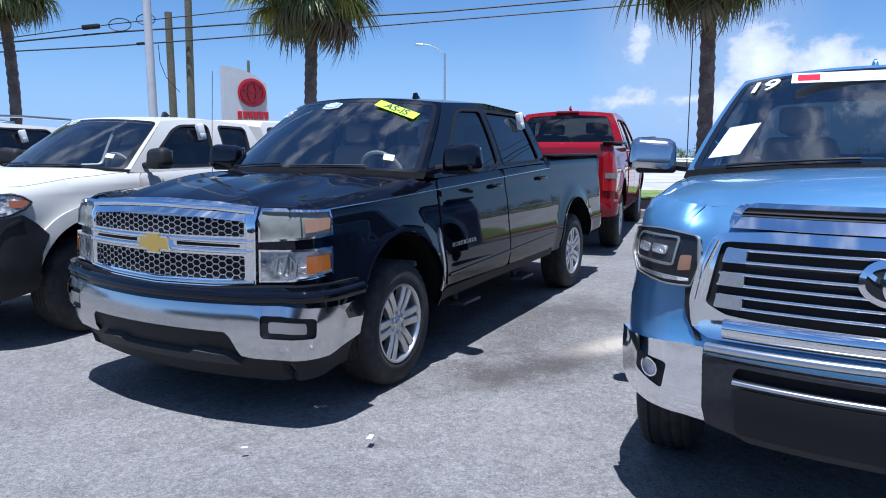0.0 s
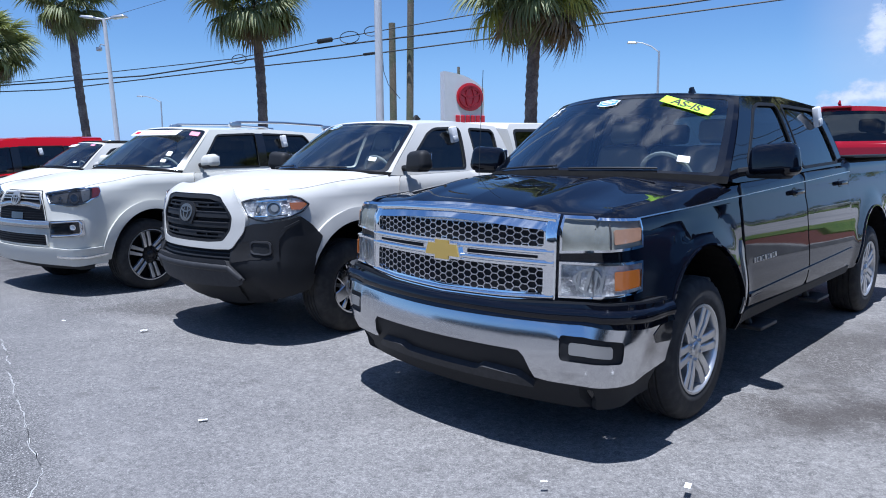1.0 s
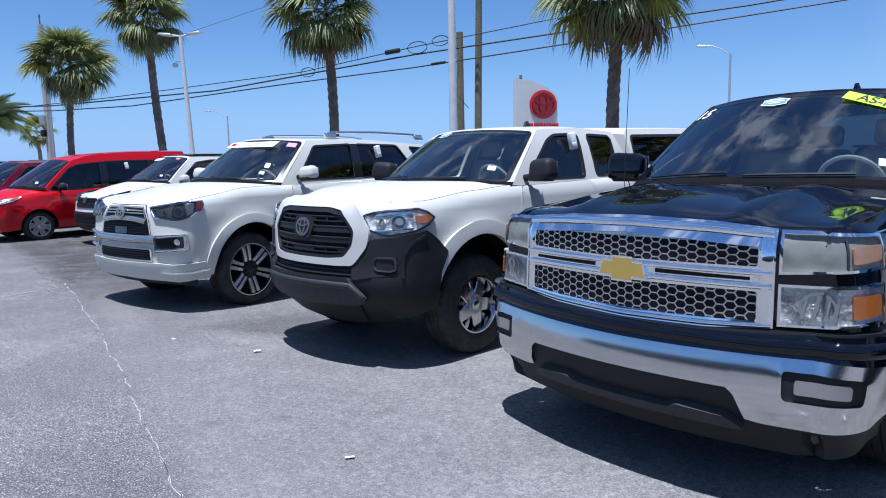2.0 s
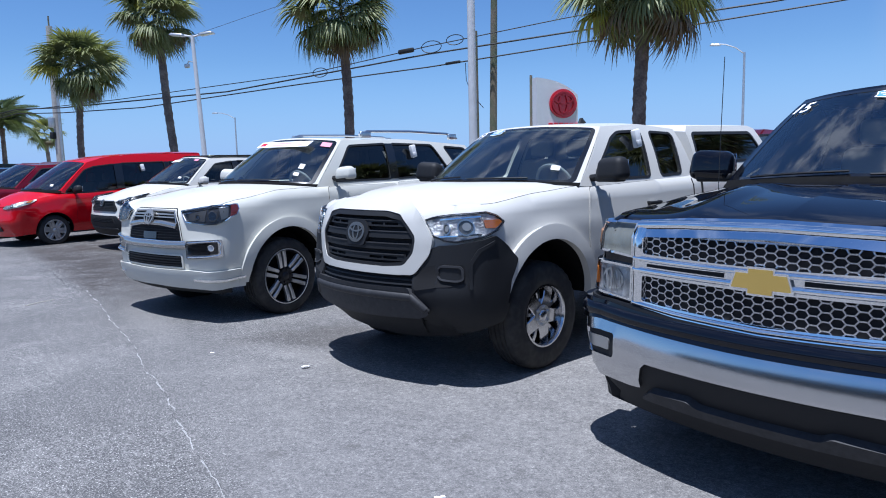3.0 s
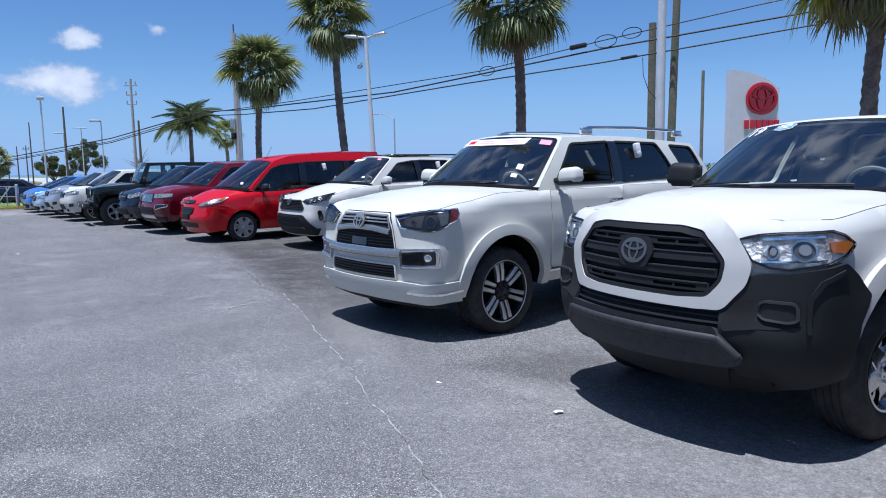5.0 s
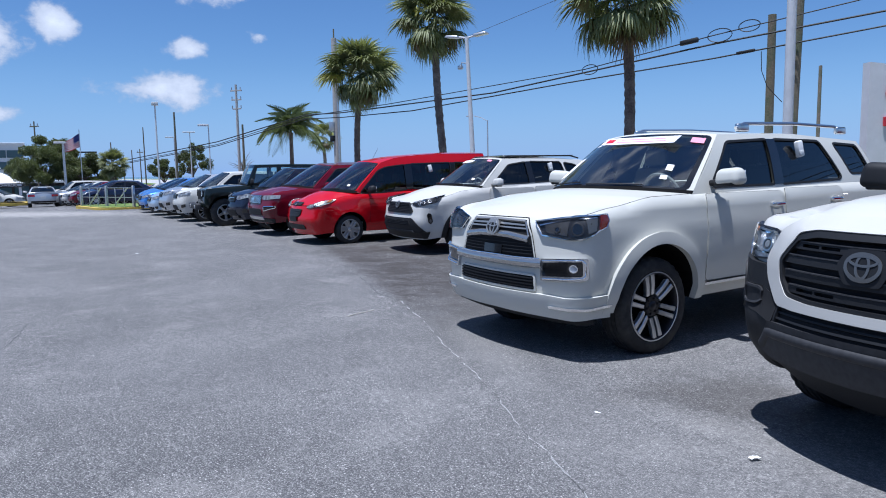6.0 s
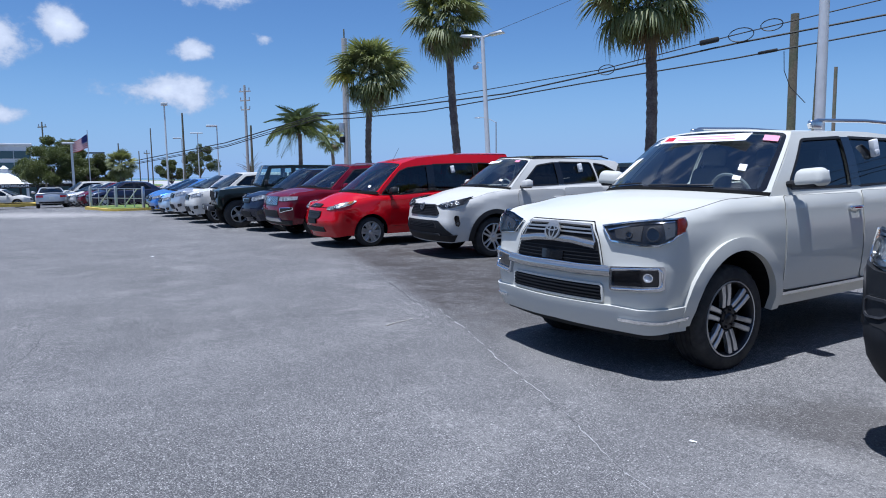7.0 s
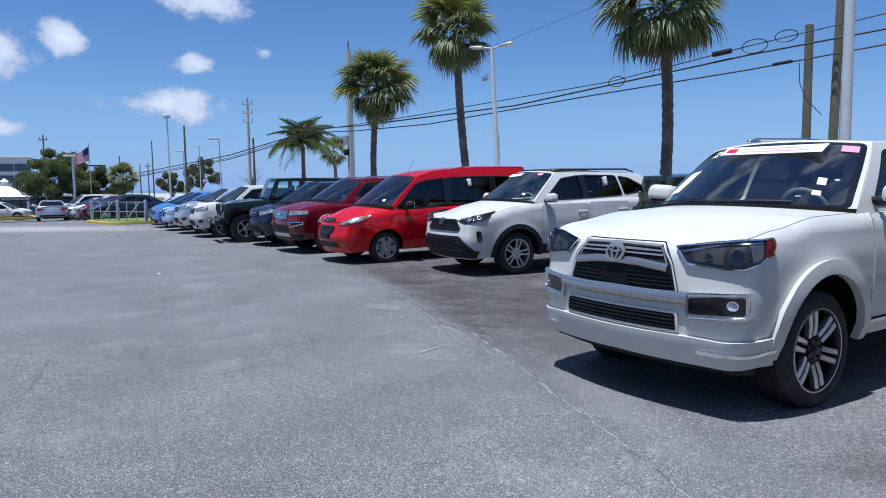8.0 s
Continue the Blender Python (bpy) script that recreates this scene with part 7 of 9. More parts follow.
        c.face("lamp_lens", grown(hp, -0.003), M_LENS, 0.022, 0.003, (), hl, "", 0.05, sd).visible_shadow = False
        fp = rounded([(0.592, 0.708), (0.588, 0.815), (0.935, 0.842), (0.935, 0.728)], 0.02)
        ft = c.face("fog_surround", rounded([(0.575, 0.672), (0.56, 0.845), (0.975, 0.868), (0.975, 0.708), (0.93, 0.695)], 0.02), M_CHROMESOFT, 0.020, 0.03, [fp], None, "chrome fog light surround", 0.05, sd)
        bead(c, "fog_rim", [(0.588, 0.828), (0.80, 0.845), (0.93, 0.853), (0.955, 0.83), (0.955, 0.735), (0.93, 0.715), (0.80, 0.700), (0.60, 0.690)], 0.014, 0.010, M_CHROME, 0.026, ft, "", sd)
        c.face("fog_recess", grown(fp, 0.006), M_GLOSSBLACK, 0.002, 0.01, (), ft, "", 0.05, sd)
        o = oval(0.865, 0.785, 0.034, 0.032, 20)
        c.face("fog_ring", o, M_CHROME, 0.014, 0.01, [grown(o, -0.007)], ft, "", 0.03, sd)
        c.face("fog_light", grown(o, -0.006), M_REFLECT, 0.012, 0.01, (), ft, "", 0.03, sd)
        c.face("lower_trim", rounded([(0.645, 0.474), (0.645, 0.492), (c.u_corner, 0.488), (1.21, 0.508), (1.20, 0.486), (c.u_corner, 0.468)], 0.004), M_CHROME, 0.034, 0.015, (), None, "chrome strip", 0.05, sd)
    fbm = bead(c, "front_bumper", [(-0.58, 0.805), (-0.3, 0.800), (0, 0.802), (0.3, 0.800), (0.58, 0.805)], 0.078, 0.034, M_BARCHROME, 0.014, None, "chrome bumper bar")
    bead(c, "bumper_lip", [(-0.56, 0.842), (-0.3, 0.838), (0, 0.842), (0.3, 0.838), (0.56, 0.842)], 0.016, 0.012, M_CHROME, 0.022, fbm)
    lo = rounded([(-0.505, 0.592), (-0.495, 0.698), (0.495, 0.698), (0.505, 0.592)], 0.015)
    li = c.face("lower_intake", grown(lo, 0.016), M_PEARL, 0.012, 0.03, [lo], None, "", 0.05)
    c.face("intake_back", grown(lo, 0.01), M_SEAMSHADE, 0.002, 0.0, (), li)
    for k in range(4):
        c.face("intake_slat", [(-0.50, 0.604 + 0.024 * k), (-0.50, 0.613 + 0.024 * k), (0.50, 0.613 + 0.024 * k), (0.50, 0.604 + 0.024 * k)], M_PLASTIC, 0.015, 0.012, (), li)
    c.face("bumper_skirt", [(-ue, 0.385), (-ue, 0.575), (-0.80, 0.556), (-0.62, 0.565), (0, 0.562), (0.62, 0.565), (0.80, 0.556), (ue, 0.575), (ue, 0.385), (c.u_corner, 0.385), (0.6, 0.392), (0, 0.398), (-0.6, 0.392), (-c.u_corner, 0.385)], M_PEARL, 0.024, 0.05)
    c.face("valance", [(-c.u_corner - 0.1, 0.335), (-c.u_corner - 0.1, 0.41), (c.u_corner + 0.1, 0.41), (c.u_corner + 0.1, 0.335)], M_PLASTIC, 0.008, 0.03)
    words("lettering", "21", 0.14, on_screen(c, -0.62, 0.84, 0.012) @ pose(0, 0, 0, 0, 0, 8), M_STICKWHITE, c.root, 0.0004, "white year numerals on the windshield", 1.1)
    bn = screen_card(c, "dealer_banner", 0.10, 0.84, 0.86, 0.13, M_STICKWHITE, 0, 0.010, "white dealer banner on the windshield")
    mm = on_screen(c, 0.10, 0.84, 0.0125)
    part("banner_mark", box((0.09, 0.07, 0.001), mm @ pose(-0.35, 0, 0)), M_SIGNRED, bn, "", False)
    for q, wd in ((0.022, 0.52), (-0.024, 0.58)):
        part("banner_line", box((wd, 0.016, 0.001), mm @ pose(0.03, q, 0)), M_PINK, bn, "", False)
    screen_card(c, "pink_sticker", 0.84, 0.86, 0.12, 0.08, M_PINK, -4)
    screen_card(c, "window_sheet", -0.70, 0.38, 0.15, 0.30, M_PAPER, 10, 0.006, "paper sheet behind the windshield")
    screen_card(c, "inspection_card", 0.74, 0.22, 0.06, 0.05, M_PAPER, -8)
    screen_card(c, "inspection_card", 0.74, 0.38, 0.06, 0.08, M_PAPER, -8)
    window_tag(c, -2.25, 1.70)
    return c


def compact_suv(m):
    sp = suv_spec(1.02, -3.66, 0.925, 2.69, 0.36, 0.43, 1.0, 1.22, 1.20, 1.26, 1.76, 0.05, -0.80, -3.05, bot=0.32, rear_base=-3.50, lean=0.2, plan_f=(0.10, 0.28, 0.17))
    c = Car(m, "suv", "white compact suv with black wheel-arch cladding and roof rails", "suv", sp, M_WHITE, "parked suvs")
    suv_parts(c, [[(-0.60, 1.245), (-0.68, 1.31), (-1.05, 1.61), (-1.46, 1.665), (-1.46, 1.26)], [(-1.55, 1.265), (-1.55, 1.67), (-2.30, 1.655), (-2.36, 1.30)], [(-2.42, 1.31), (-2.37, 1.645), (-2.62, 1.605), (-2.96, 1.43), (-2.96, 1.37)]],
              [(-0.50, -1.50, 0.50, 1.17, 1.03), (-1.52, -2.42, 0.50, 1.19, 1.05)], 0.245, 0.235, "ten", M_ALLOY, (-0.60, 1.29), M_WHITE, mirror_mat=M_WHITE)
    c.arch_trim(M_PLASTIC, 0.075, 0.018, 0.0, "arch_cladding")
    c.both("sill_cladding", c.xz([(-0.44, 0.34), (-0.44, 0.50), (-2.26, 0.50), (-2.26, 0.34)]), M_PLASTIC, 0.014, 0.02)
    part("black_roof", box((1.7, 1.1, 0.012), pose(-1.85, 0, 1.788), 0.004, 1), M_GLOSSBLACK, c.root, "gloss black roof panel")
    for sd in (1, -1):
        part("roof_rail", tube([(-1.0, sd * 0.60, 1.745), (-1.1, sd * 0.60, 1.78), (-2.6, sd * 0.59, 1.775), (-2.8, sd * 0.58, 1.73)], 0.015, 6), M_PLASTIC, c.root, "black roof rail")
    # mesh grille over a wide dark lower intake, slim slanted lamps, fog slots at the corners
    gp = rounded([(-0.44, 0.945), (0.44, 0.945), (0.585, 0.80), (0.53, 0.755), (-0.53, 0.755), (-0.585, 0.80)], 0.02)
    gr = c.face("grille", gp, M_PLASTIC, 0.010, 0.02, [grown(gp, -0.018)], None, "black mesh grille")
    c.face("grille_back", grown(gp, -0.012), M_SEAMSHADE, 0.002, 0.004, (), gr)
    for k in range(5):
        z = 0.785 + 0.029 * k
        hw = 0.52 - 0.025 * abs(k - 0.5)
        c.face("grille_slat", [(-hw, z), (-hw, z + 0.008), (hw, z + 0.008), (hw, z)], M_PLASTIC, 0.008, 0.008, (), gr)
    emblem_oval(c, 0, 0.90, 0.078, 0.055, M_DARKCHROME, 0.03, gr)
    lw = rounded([(-0.60, 0.672), (0.60, 0.672), (0.70, 0.60), (c.u_corner - 0.02, 0.43), (-c.u_corner + 0.02, 0.43), (-0.70, 0.60)], 0.02)
    lg = c.face("lower_grille", lw, M_PLASTIC, 0.012, 0.02, (), None, "black lower bumper")
    c.face("intake", rounded([(-0.50, 0.645), (0.50, 0.645), (0.56, 0.545), (-0.56, 0.545)], 0.02), M_SEAMSHADE, 0.018, 0.004, (), lg)
    for k in range(3):
        c.face("intake_slat", [(-0.50, 0.566 + 0.027 * k), (-0.50, 0.574 + 0.027 * k), (0.50, 0.574 + 0.027 * k), (0.50, 0.566 + 0.027 * k)], M_PLASTIC, 0.022, 0.006, (), lg)
    c.face("bumper_lip", [(-c.u_corner, 0.31), (-c.u_corner - 0.05, 0.44), (0, 0.42), (c.u_corner + 0.05, 0.44), (c.u_corner, 0.31), (0, 0.30)], M_PLASTIC, 0.02, 0.04)
    c.face("skid_strip", [(-0.62, 0.432), (-0.60, 0.458), (0.60, 0.458), (0.62, 0.432)], M_GREYPLASTIC, 0.03, 0.015)
    hp = rounded([(0.52, 0.925), (0.56, 0.958), (0.80, 0.995), (1.10, 1.045), (1.36, 1.092), (1.30, 1.045), (1.15, 0.960), (0.90, 0.905), (0.68, 0.882)], 0.012)
    for sd in (False, True):
        hl = c.face("headlight", hp, M_DARKALLOY, 0.004, 0.02, (), None, "slim slanted headlight with dark housing", 0.05, sd)
        c.face("running_light", [(0.60, 0.948), (0.90, 0.998), (1.20, 1.050), (1.20, 1.043), (0.90, 0.988), (0.62, 0.940)], M_BRUSHED, 0.010, 0.004, (), hl, "", 0.05, sd)
        for uu, zz in ((0.76, 0.932), (0.90, 0.950), (1.02, 0.972)):
            o = oval(uu, zz, 0.036, 0.022, 16)
            c.face("lamp_bowl", o, M_REFLECT, 0.010, 0.008, [grown(o, -0.006)], hl, "", 0.03, sd)
        c.face("lamp_lens", hp, M_LENS, 0.018, 0.003, (), hl, "", 0.06, sd).visible_shadow = False
        fp = rounded([(0.985, 0.60), (0.955, 0.74), (0.985, 0.775), (1.035, 0.76), (1.065, 0.62), (1.03, 0.575)], 0.015)
        fg = c.face("fog_housing", fp, M_GLOSSBLACK, 0.008, 0.012, (), None, "", 0.05, sd)
        o = oval(1.022, 0.635, 0.026, 0.028, 14)
        c.face("fog_light", o, M_DARKCHROME, 0.012, 0.008, (), fg, "", 0.03, sd)
    screen_card(c, "dealer_banner", -0.25, 0.86, 0.5, 0.10, M_STICKWHITE, 0, 0.008, "white dealer banner on the windshield")
    screen_card(c, "pink_sticker", 0.68, 0.9, 0.1, 0.06, M_PINK, -4)
    screen_card(c, "inspection_card", 0.74, 0.25, 0.06, 0.05, M_PAPER, -8)
    window_tag(c, -2.0, 1.56)
    return c


def van(m):
    sp = suv_spec(0.95, -3.92, 0.915, 3.06, 0.315, 0.375, 0.90, 1.12, 1.06, 1.12, 1.95, 0.26, -0.86, -3.72, bot=0.26, rear_base=-3.84, lean=0.15, curl=0.08, rail_r=1.95, plan_f=(0.11, 0.30, 0.20))
    sp["cab"].update(ws=((0.26, 1.13), (-0.18, 1.10), (-0.72, 1.77), (-0.84, 1.72)), crown=0.07,
                     rail=[(-3.62, 1.90), (-2.4, 1.905), (-1.7, 1.88), (-1.2, 1.82), (-0.84, 1.72)])
    c = Car(m, "van", "bright red compact passenger van with dark side windows", "van", sp, M_VANRED, "parked suvs")
    suv_parts(c, [[(-0.27, 1.08), (-0.74, 1.55), (-0.95, 1.625), (-1.42, 1.675), (-1.42, 1.12), (-0.60, 1.06)], [(-1.56, 1.13), (-1.56, 1.69), (-2.62, 1.71), (-2.62, 1.14)], [(-2.74, 1.12), (-2.74, 1.715), (-3.5, 1.69), (-3.56, 1.15)]],
              [(-0.46, -1.48, 0.42, 1.05, 0.93), (-1.50, -2.66, 0.42, 1.07, 0.94)], 0.215, 0.215, "twin6", M_ALLOY, (-0.46, 1.16), None, rows=(-1.2, -2.2, -3.0), mirror_mat=M_PLASTIC)
    U = c.UY
    g1 = rounded(c.yz([(-0.34, 0.66), (-0.36, 0.76), (0.36, 0.76), (0.34, 0.66), (0.28, 0.60), (-0.28, 0.60)]), 0.03)
    c.face("grille", g1, M_PLASTIC, 0.012, 0.02, (), None, "black lower grille")
    for k in range(3):
        c.face("grille_slat", c.yz([(-0.32, 0.64 + 0.04 * k), (-0.32, 0.652 + 0.04 * k), (0.32, 0.652 + 0.04 * k), (0.32, 0.64 + 0.04 * k)]), M_GREYPLASTIC, 0.02, 0.01)
    c.face("upper_grille", rounded(c.yz([(-0.28, 0.835), (-0.26, 0.90), (0.26, 0.90), (0.28, 0.835)]), 0.02), M_PLASTIC, 0.012, 0.015)
    o = oval(0, 0.865, 0.07, 0.032, 20)
    e = c.face("badge", o, M_CHROME, 0.03, 0.015, (), None, "small blue oval badge")
    c.face("badge_field", grown(o, -0.007), M_DKBLUE, 0.033, 0.004, (), e)
    c.face("number_plate_holder", rounded(rect(-0.2, 0.2, 0.50, 0.60), 0.01), M_PLASTIC, 0.02, 0.02)
    c.face("lower_intake", rounded(c.yz([(-0.5, 0.34), (-0.48, 0.44), (0.48, 0.44), (0.5, 0.34)]), 0.02), M_PLASTIC, 0.008, 0.01)
    hp = rounded([(0.55, 0.80), (0.60, 0.842), (0.95, 0.902), (1.30, 0.966), (1.365, 0.955), (1.20, 0.885), (0.95, 0.822), (0.68, 0.785)], 0.015)
    for sd in (False, True):
        hl = c.face("headlight", hp, M_SATIN, 0.005, 0.02, (), None, "clear swept-back headlight", 0.05, sd)
        c.face("reflector", rounded([(0.64, 0.812), (0.66, 0.838), (1.08, 0.905), (1.04, 0.862), (0.72, 0.800)], 0.01), M_REFLECT, 0.009, 0.004, (), hl, "", 0.05, sd)
        o = oval(0.86, 0.848, 0.04, 0.028, 16)
        c.face("lamp_bowl", o, M_DARKALLOY, 0.012, 0.01, [grown(o, -0.01)], hl, "", 0.03, sd)
        c.face("lamp_lens", hp, M_LENS, 0.018, 0.003, (), hl, "", 0.06, sd).visible_shadow = False
        c.face("indicator", rounded([(1.13, 0.90), (1.22, 0.940), (1.30, 0.948), (1.22, 0.905)], 0.008), M_AMBER, 0.012, 0.006, (), hl, "", 0.04, sd)
    c.both("slide_track", c.xz([(-1.6, 1.0), (-1.6, 1.012), (-3.6, 1.03), (-3.6, 1.018)]), M_SEAMSHADE, 0.006, 0.004, (), "", 0.15)
    for x in (-1.50, -2.68):
        c.both("dark_pillar", [(c.UX(x), 1.0)] + [(c.UX(x) + 0.05, 1.0), (c.UX(x) + 0.05, 1.05), (c.UX(x), 1.05)], M_VANRED, 0.002, 0.002)
    patch("pillar_cover", c.side, [(-2.62, 1.12), (-2.62, 1.715), (-2.74, 1.715), (-2.74, 1.12)], M_GLOSSBLACK, c.root, (), 0.003, 0.004, 0.1, False, "", c.centre)
    part("antenna_mast", tube([(-0.95, 0.0, 1.77), (-1.12, 0.0, 2.06)], 0.004, 5), M_INK, c.root)
    screen_card(c, "inspection_card", 0.74, 0.2, 0.06, 0.06, M_PAPER, -8)
    window_tag(c, -2.05, 1.58)
    return c


def ruby_suv(m):
    sp = suv_spec(0.95, -4.08, 0.985, 2.865, 0.385, 0.45, 1.06, 1.18, 1.14, 1.18, 1.74, 0.12, -0.78, -3.35, bot=0.36, rear_base=-3.95, plan_f=(0.10, 0.26, 0.18))
    c = Car(m, "suv", "dark ruby red full-size suv with chrome mesh grille", "suv", sp, M_DKRED, "parked suvs")
    suv_parts(c, [[(-0.56, 1.18), (-0.60, 1.26), (-0.98, 1.61), (-1.50, 1.65), (-1.50, 1.18)], [(-1.60, 1.18), (-1.60, 1.65), (-2.4, 1.63), (-2.55, 1.20)], [(-2.7, 1.24), (-2.6, 1.60), (-3.2, 1.56), (-3.4, 1.26)]],
              [(-0.52, -1.54, 0.52, 1.12, 1.0), (-1.56, -2.55, 0.52, 1.14, 1.02)], 0.26, 0.25, "ten", M_ALLOY, (-0.58, 1.22), M_DKRED)
    U = c.UY
    gp = rounded(c.yz([(-0.44, 0.80), (-0.46, 1.0), (0.46, 1.0), (0.44, 0.80)]), 0.03)
    gr = c.face("grille", gp, M_SEAMSHADE, 0.006, 0.01, (), None, "chrome mesh grille")
    hex_mesh(c, -U(0.44), U(0.44), 0.81, 0.99, 0.075, 0.045, M_CHROME, 0.02, gr, 0.008)
    o = oval(-0.0, 0.91, 0.08, 0.035, 20)
    e = c.face("badge", o, M_CHROME, 0.04, 0.02, (), gr)
    c.face("lower_grille", rounded(c.yz([(-0.5, 0.52), (-0.46, 0.68), (0.46, 0.68), (0.5, 0.52)]), 0.03), M_PLASTIC, 0.01, 0.015)
    c.face("skid_plate", c.yz([(-0.55, 0.42), (-0.5, 0.49), (0.5, 0.49), (0.55, 0.42)]), M_BRUSHED, 0.02, 0.02, (), None, "silver skid plate")
    c.face("bumper_lip", [(-c.u_corner, 0.34), (-c.u_corner, 0.45), (c.u_corner, 0.45), (c.u_corner, 0.34)], M_PLASTIC, 0.008, 0.02)
    u0, u1 = U(0.50), c.u_corner + 0.16
    hp = rounded([(u0, 0.91), (u0, 0.985), (u1, 1.01), (u1 - 0.03, 0.93), (u0 + 0.1, 0.895)], 0.02)
    for sd in (False, True):
        hl = c.face("headlight", hp, M_REFLECT, 0.006, 0.02, (), None, "bright clear headlight", 0.05, sd)
        c.face("lamp_lens", hp, M_LENS, 0.018, 0.003, (), hl, "", 0.06, sd).visible_shadow = False
        fp = rounded([(U(0.62), 0.62), (U(0.60), 0.74), (c.u_corner + 0.02, 0.76), (c.u_corner + 0.02, 0.70)], 0.02)
        fg = c.face("fog_surround", fp, M_CHROME, 0.012, 0.015, [grown(fp, -0.016)], None, "", 0.05, sd)
        c.face("fog_recess", grown(fp, -0.012), M_SEAMSHADE, 0.004, 0.004, (), fg, "", 0.05, sd)
    for sd in (1, -1):
        part("roof_rail", tube([(-1.0, sd * 0.62, 1.735), (-1.1, sd * 0.62, 1.77), (-2.9, sd * 0.6, 1.755), (-3.1, sd * 0.6, 1.71)], 0.015, 6), M_BRUSHED, c.root)
    return c


def plain_suv(m, coat, name, label, H=1.68, grille=M_PLASTIC, w=0.92):
    sp = suv_spec(0.92, -3.65, w, 2.68, 0.35, 0.415, 0.98, 1.10, 1.06, 1.12, H, 0.12, -0.75, -3.05, bot=0.32, rear_base=-3.48)
    c = Car(m, name, label, "suv", sp, coat, "parked cars")
    suv_parts(c, [[(-0.56, 1.10), (-0.60, 1.20), (-0.96, H - 0.13), (-1.45, H - 0.09), (-1.45, 1.11)], [(-1.55, 1.11), (-1.55, H - 0.09), (-2.2, H - 0.11), (-2.45, 1.14)], [(-2.58, 1.2), (-2.45, H - 0.14), (-2.86, H - 0.18), (-3.05, 1.24)]],
              [(-0.50, -1.50, 0.48, 1.05, 0.93), (-1.52, -2.42, 0.48, 1.07, 0.95)], 0.235, 0.225, "ten", M_ALLOY, (-0.56, 1.14), step=0.09)
    car_face(c, 0.98, grille)
    return c


def car_face(c, lip, grille=M_PLASTIC):
    """Lamps, grille and intakes of a plain car nose whose hood lip stands at lip."""
    U = c.UY
    gr = c.face("grille", rounded(c.yz([(-0.40, lip - 0.20), (-0.44, lip - 0.06), (0.44, lip - 0.06), (0.40, lip - 0.20)]), 0.03), grille, 0.01, 0.015)
    for k in range(3):
        c.face("grille_slat", c.yz([(-0.38, lip - 0.18 + 0.04 * k), (-0.38, lip - 0.168 + 0.04 * k), (0.38, lip - 0.168 + 0.04 * k), (0.38, lip - 0.18 + 0.04 * k)]), M_CHROME if k == 2 else M_GLOSSBLACK, 0.016, 0.01, (), gr)
    c.face("badge", oval(0, lip - 0.12, 0.055, 0.04, 16), M_CHROME, 0.024, 0.015, (), gr)
    c.face("lower_intake", rounded(c.yz([(-0.48, lip - 0.58), (-0.44, lip - 0.42), (0.44, lip - 0.42), (0.48, lip - 0.58)]), 0.03), M_PLASTIC, 0.008, 0.012)
    u0, u1 = U(0.48), c.u_corner + 0.18
    hp = rounded([(u0, lip - 0.12), (u0 + 0.02, lip - 0.06), (u1, lip + 0.02), (u1 - 0.05, lip - 0.07), (u0 + 0.1, lip - 0.15)], 0.015)
    for sd in (False, True):
        hl = c.face("headlight", hp, M_REFLECT, 0.005, 0.02, (), None, "", 0.05, sd)
        c.face("lamp_lens", hp, M_LENS, 0.016, 0.003, (), hl, "", 0.06, sd).visible_shadow = False
        c.face("fog_housing", rounded([(c.u_corner - 0.18, lip - 0.50), (c.u_corner - 0.16, lip - 0.40), (c.u_corner, lip - 0.38), (c.u_corner, lip - 0.48)], 0.02), M_GLOSSBLACK, 0.008, 0.012, (), None, "", 0.05, sd)


def sedan_spec(H=1.42):
    sp = suv_spec(0.90, -3.70, 0.895, 2.70, 0.325, 0.375, 0.76, 0.95, 0.90, 0.97, H, 0.10, -0.95, -2.35, bot=0.24, rear_base=-3.05, lean=0.2, rail_r=H - 0.04)
    return sp


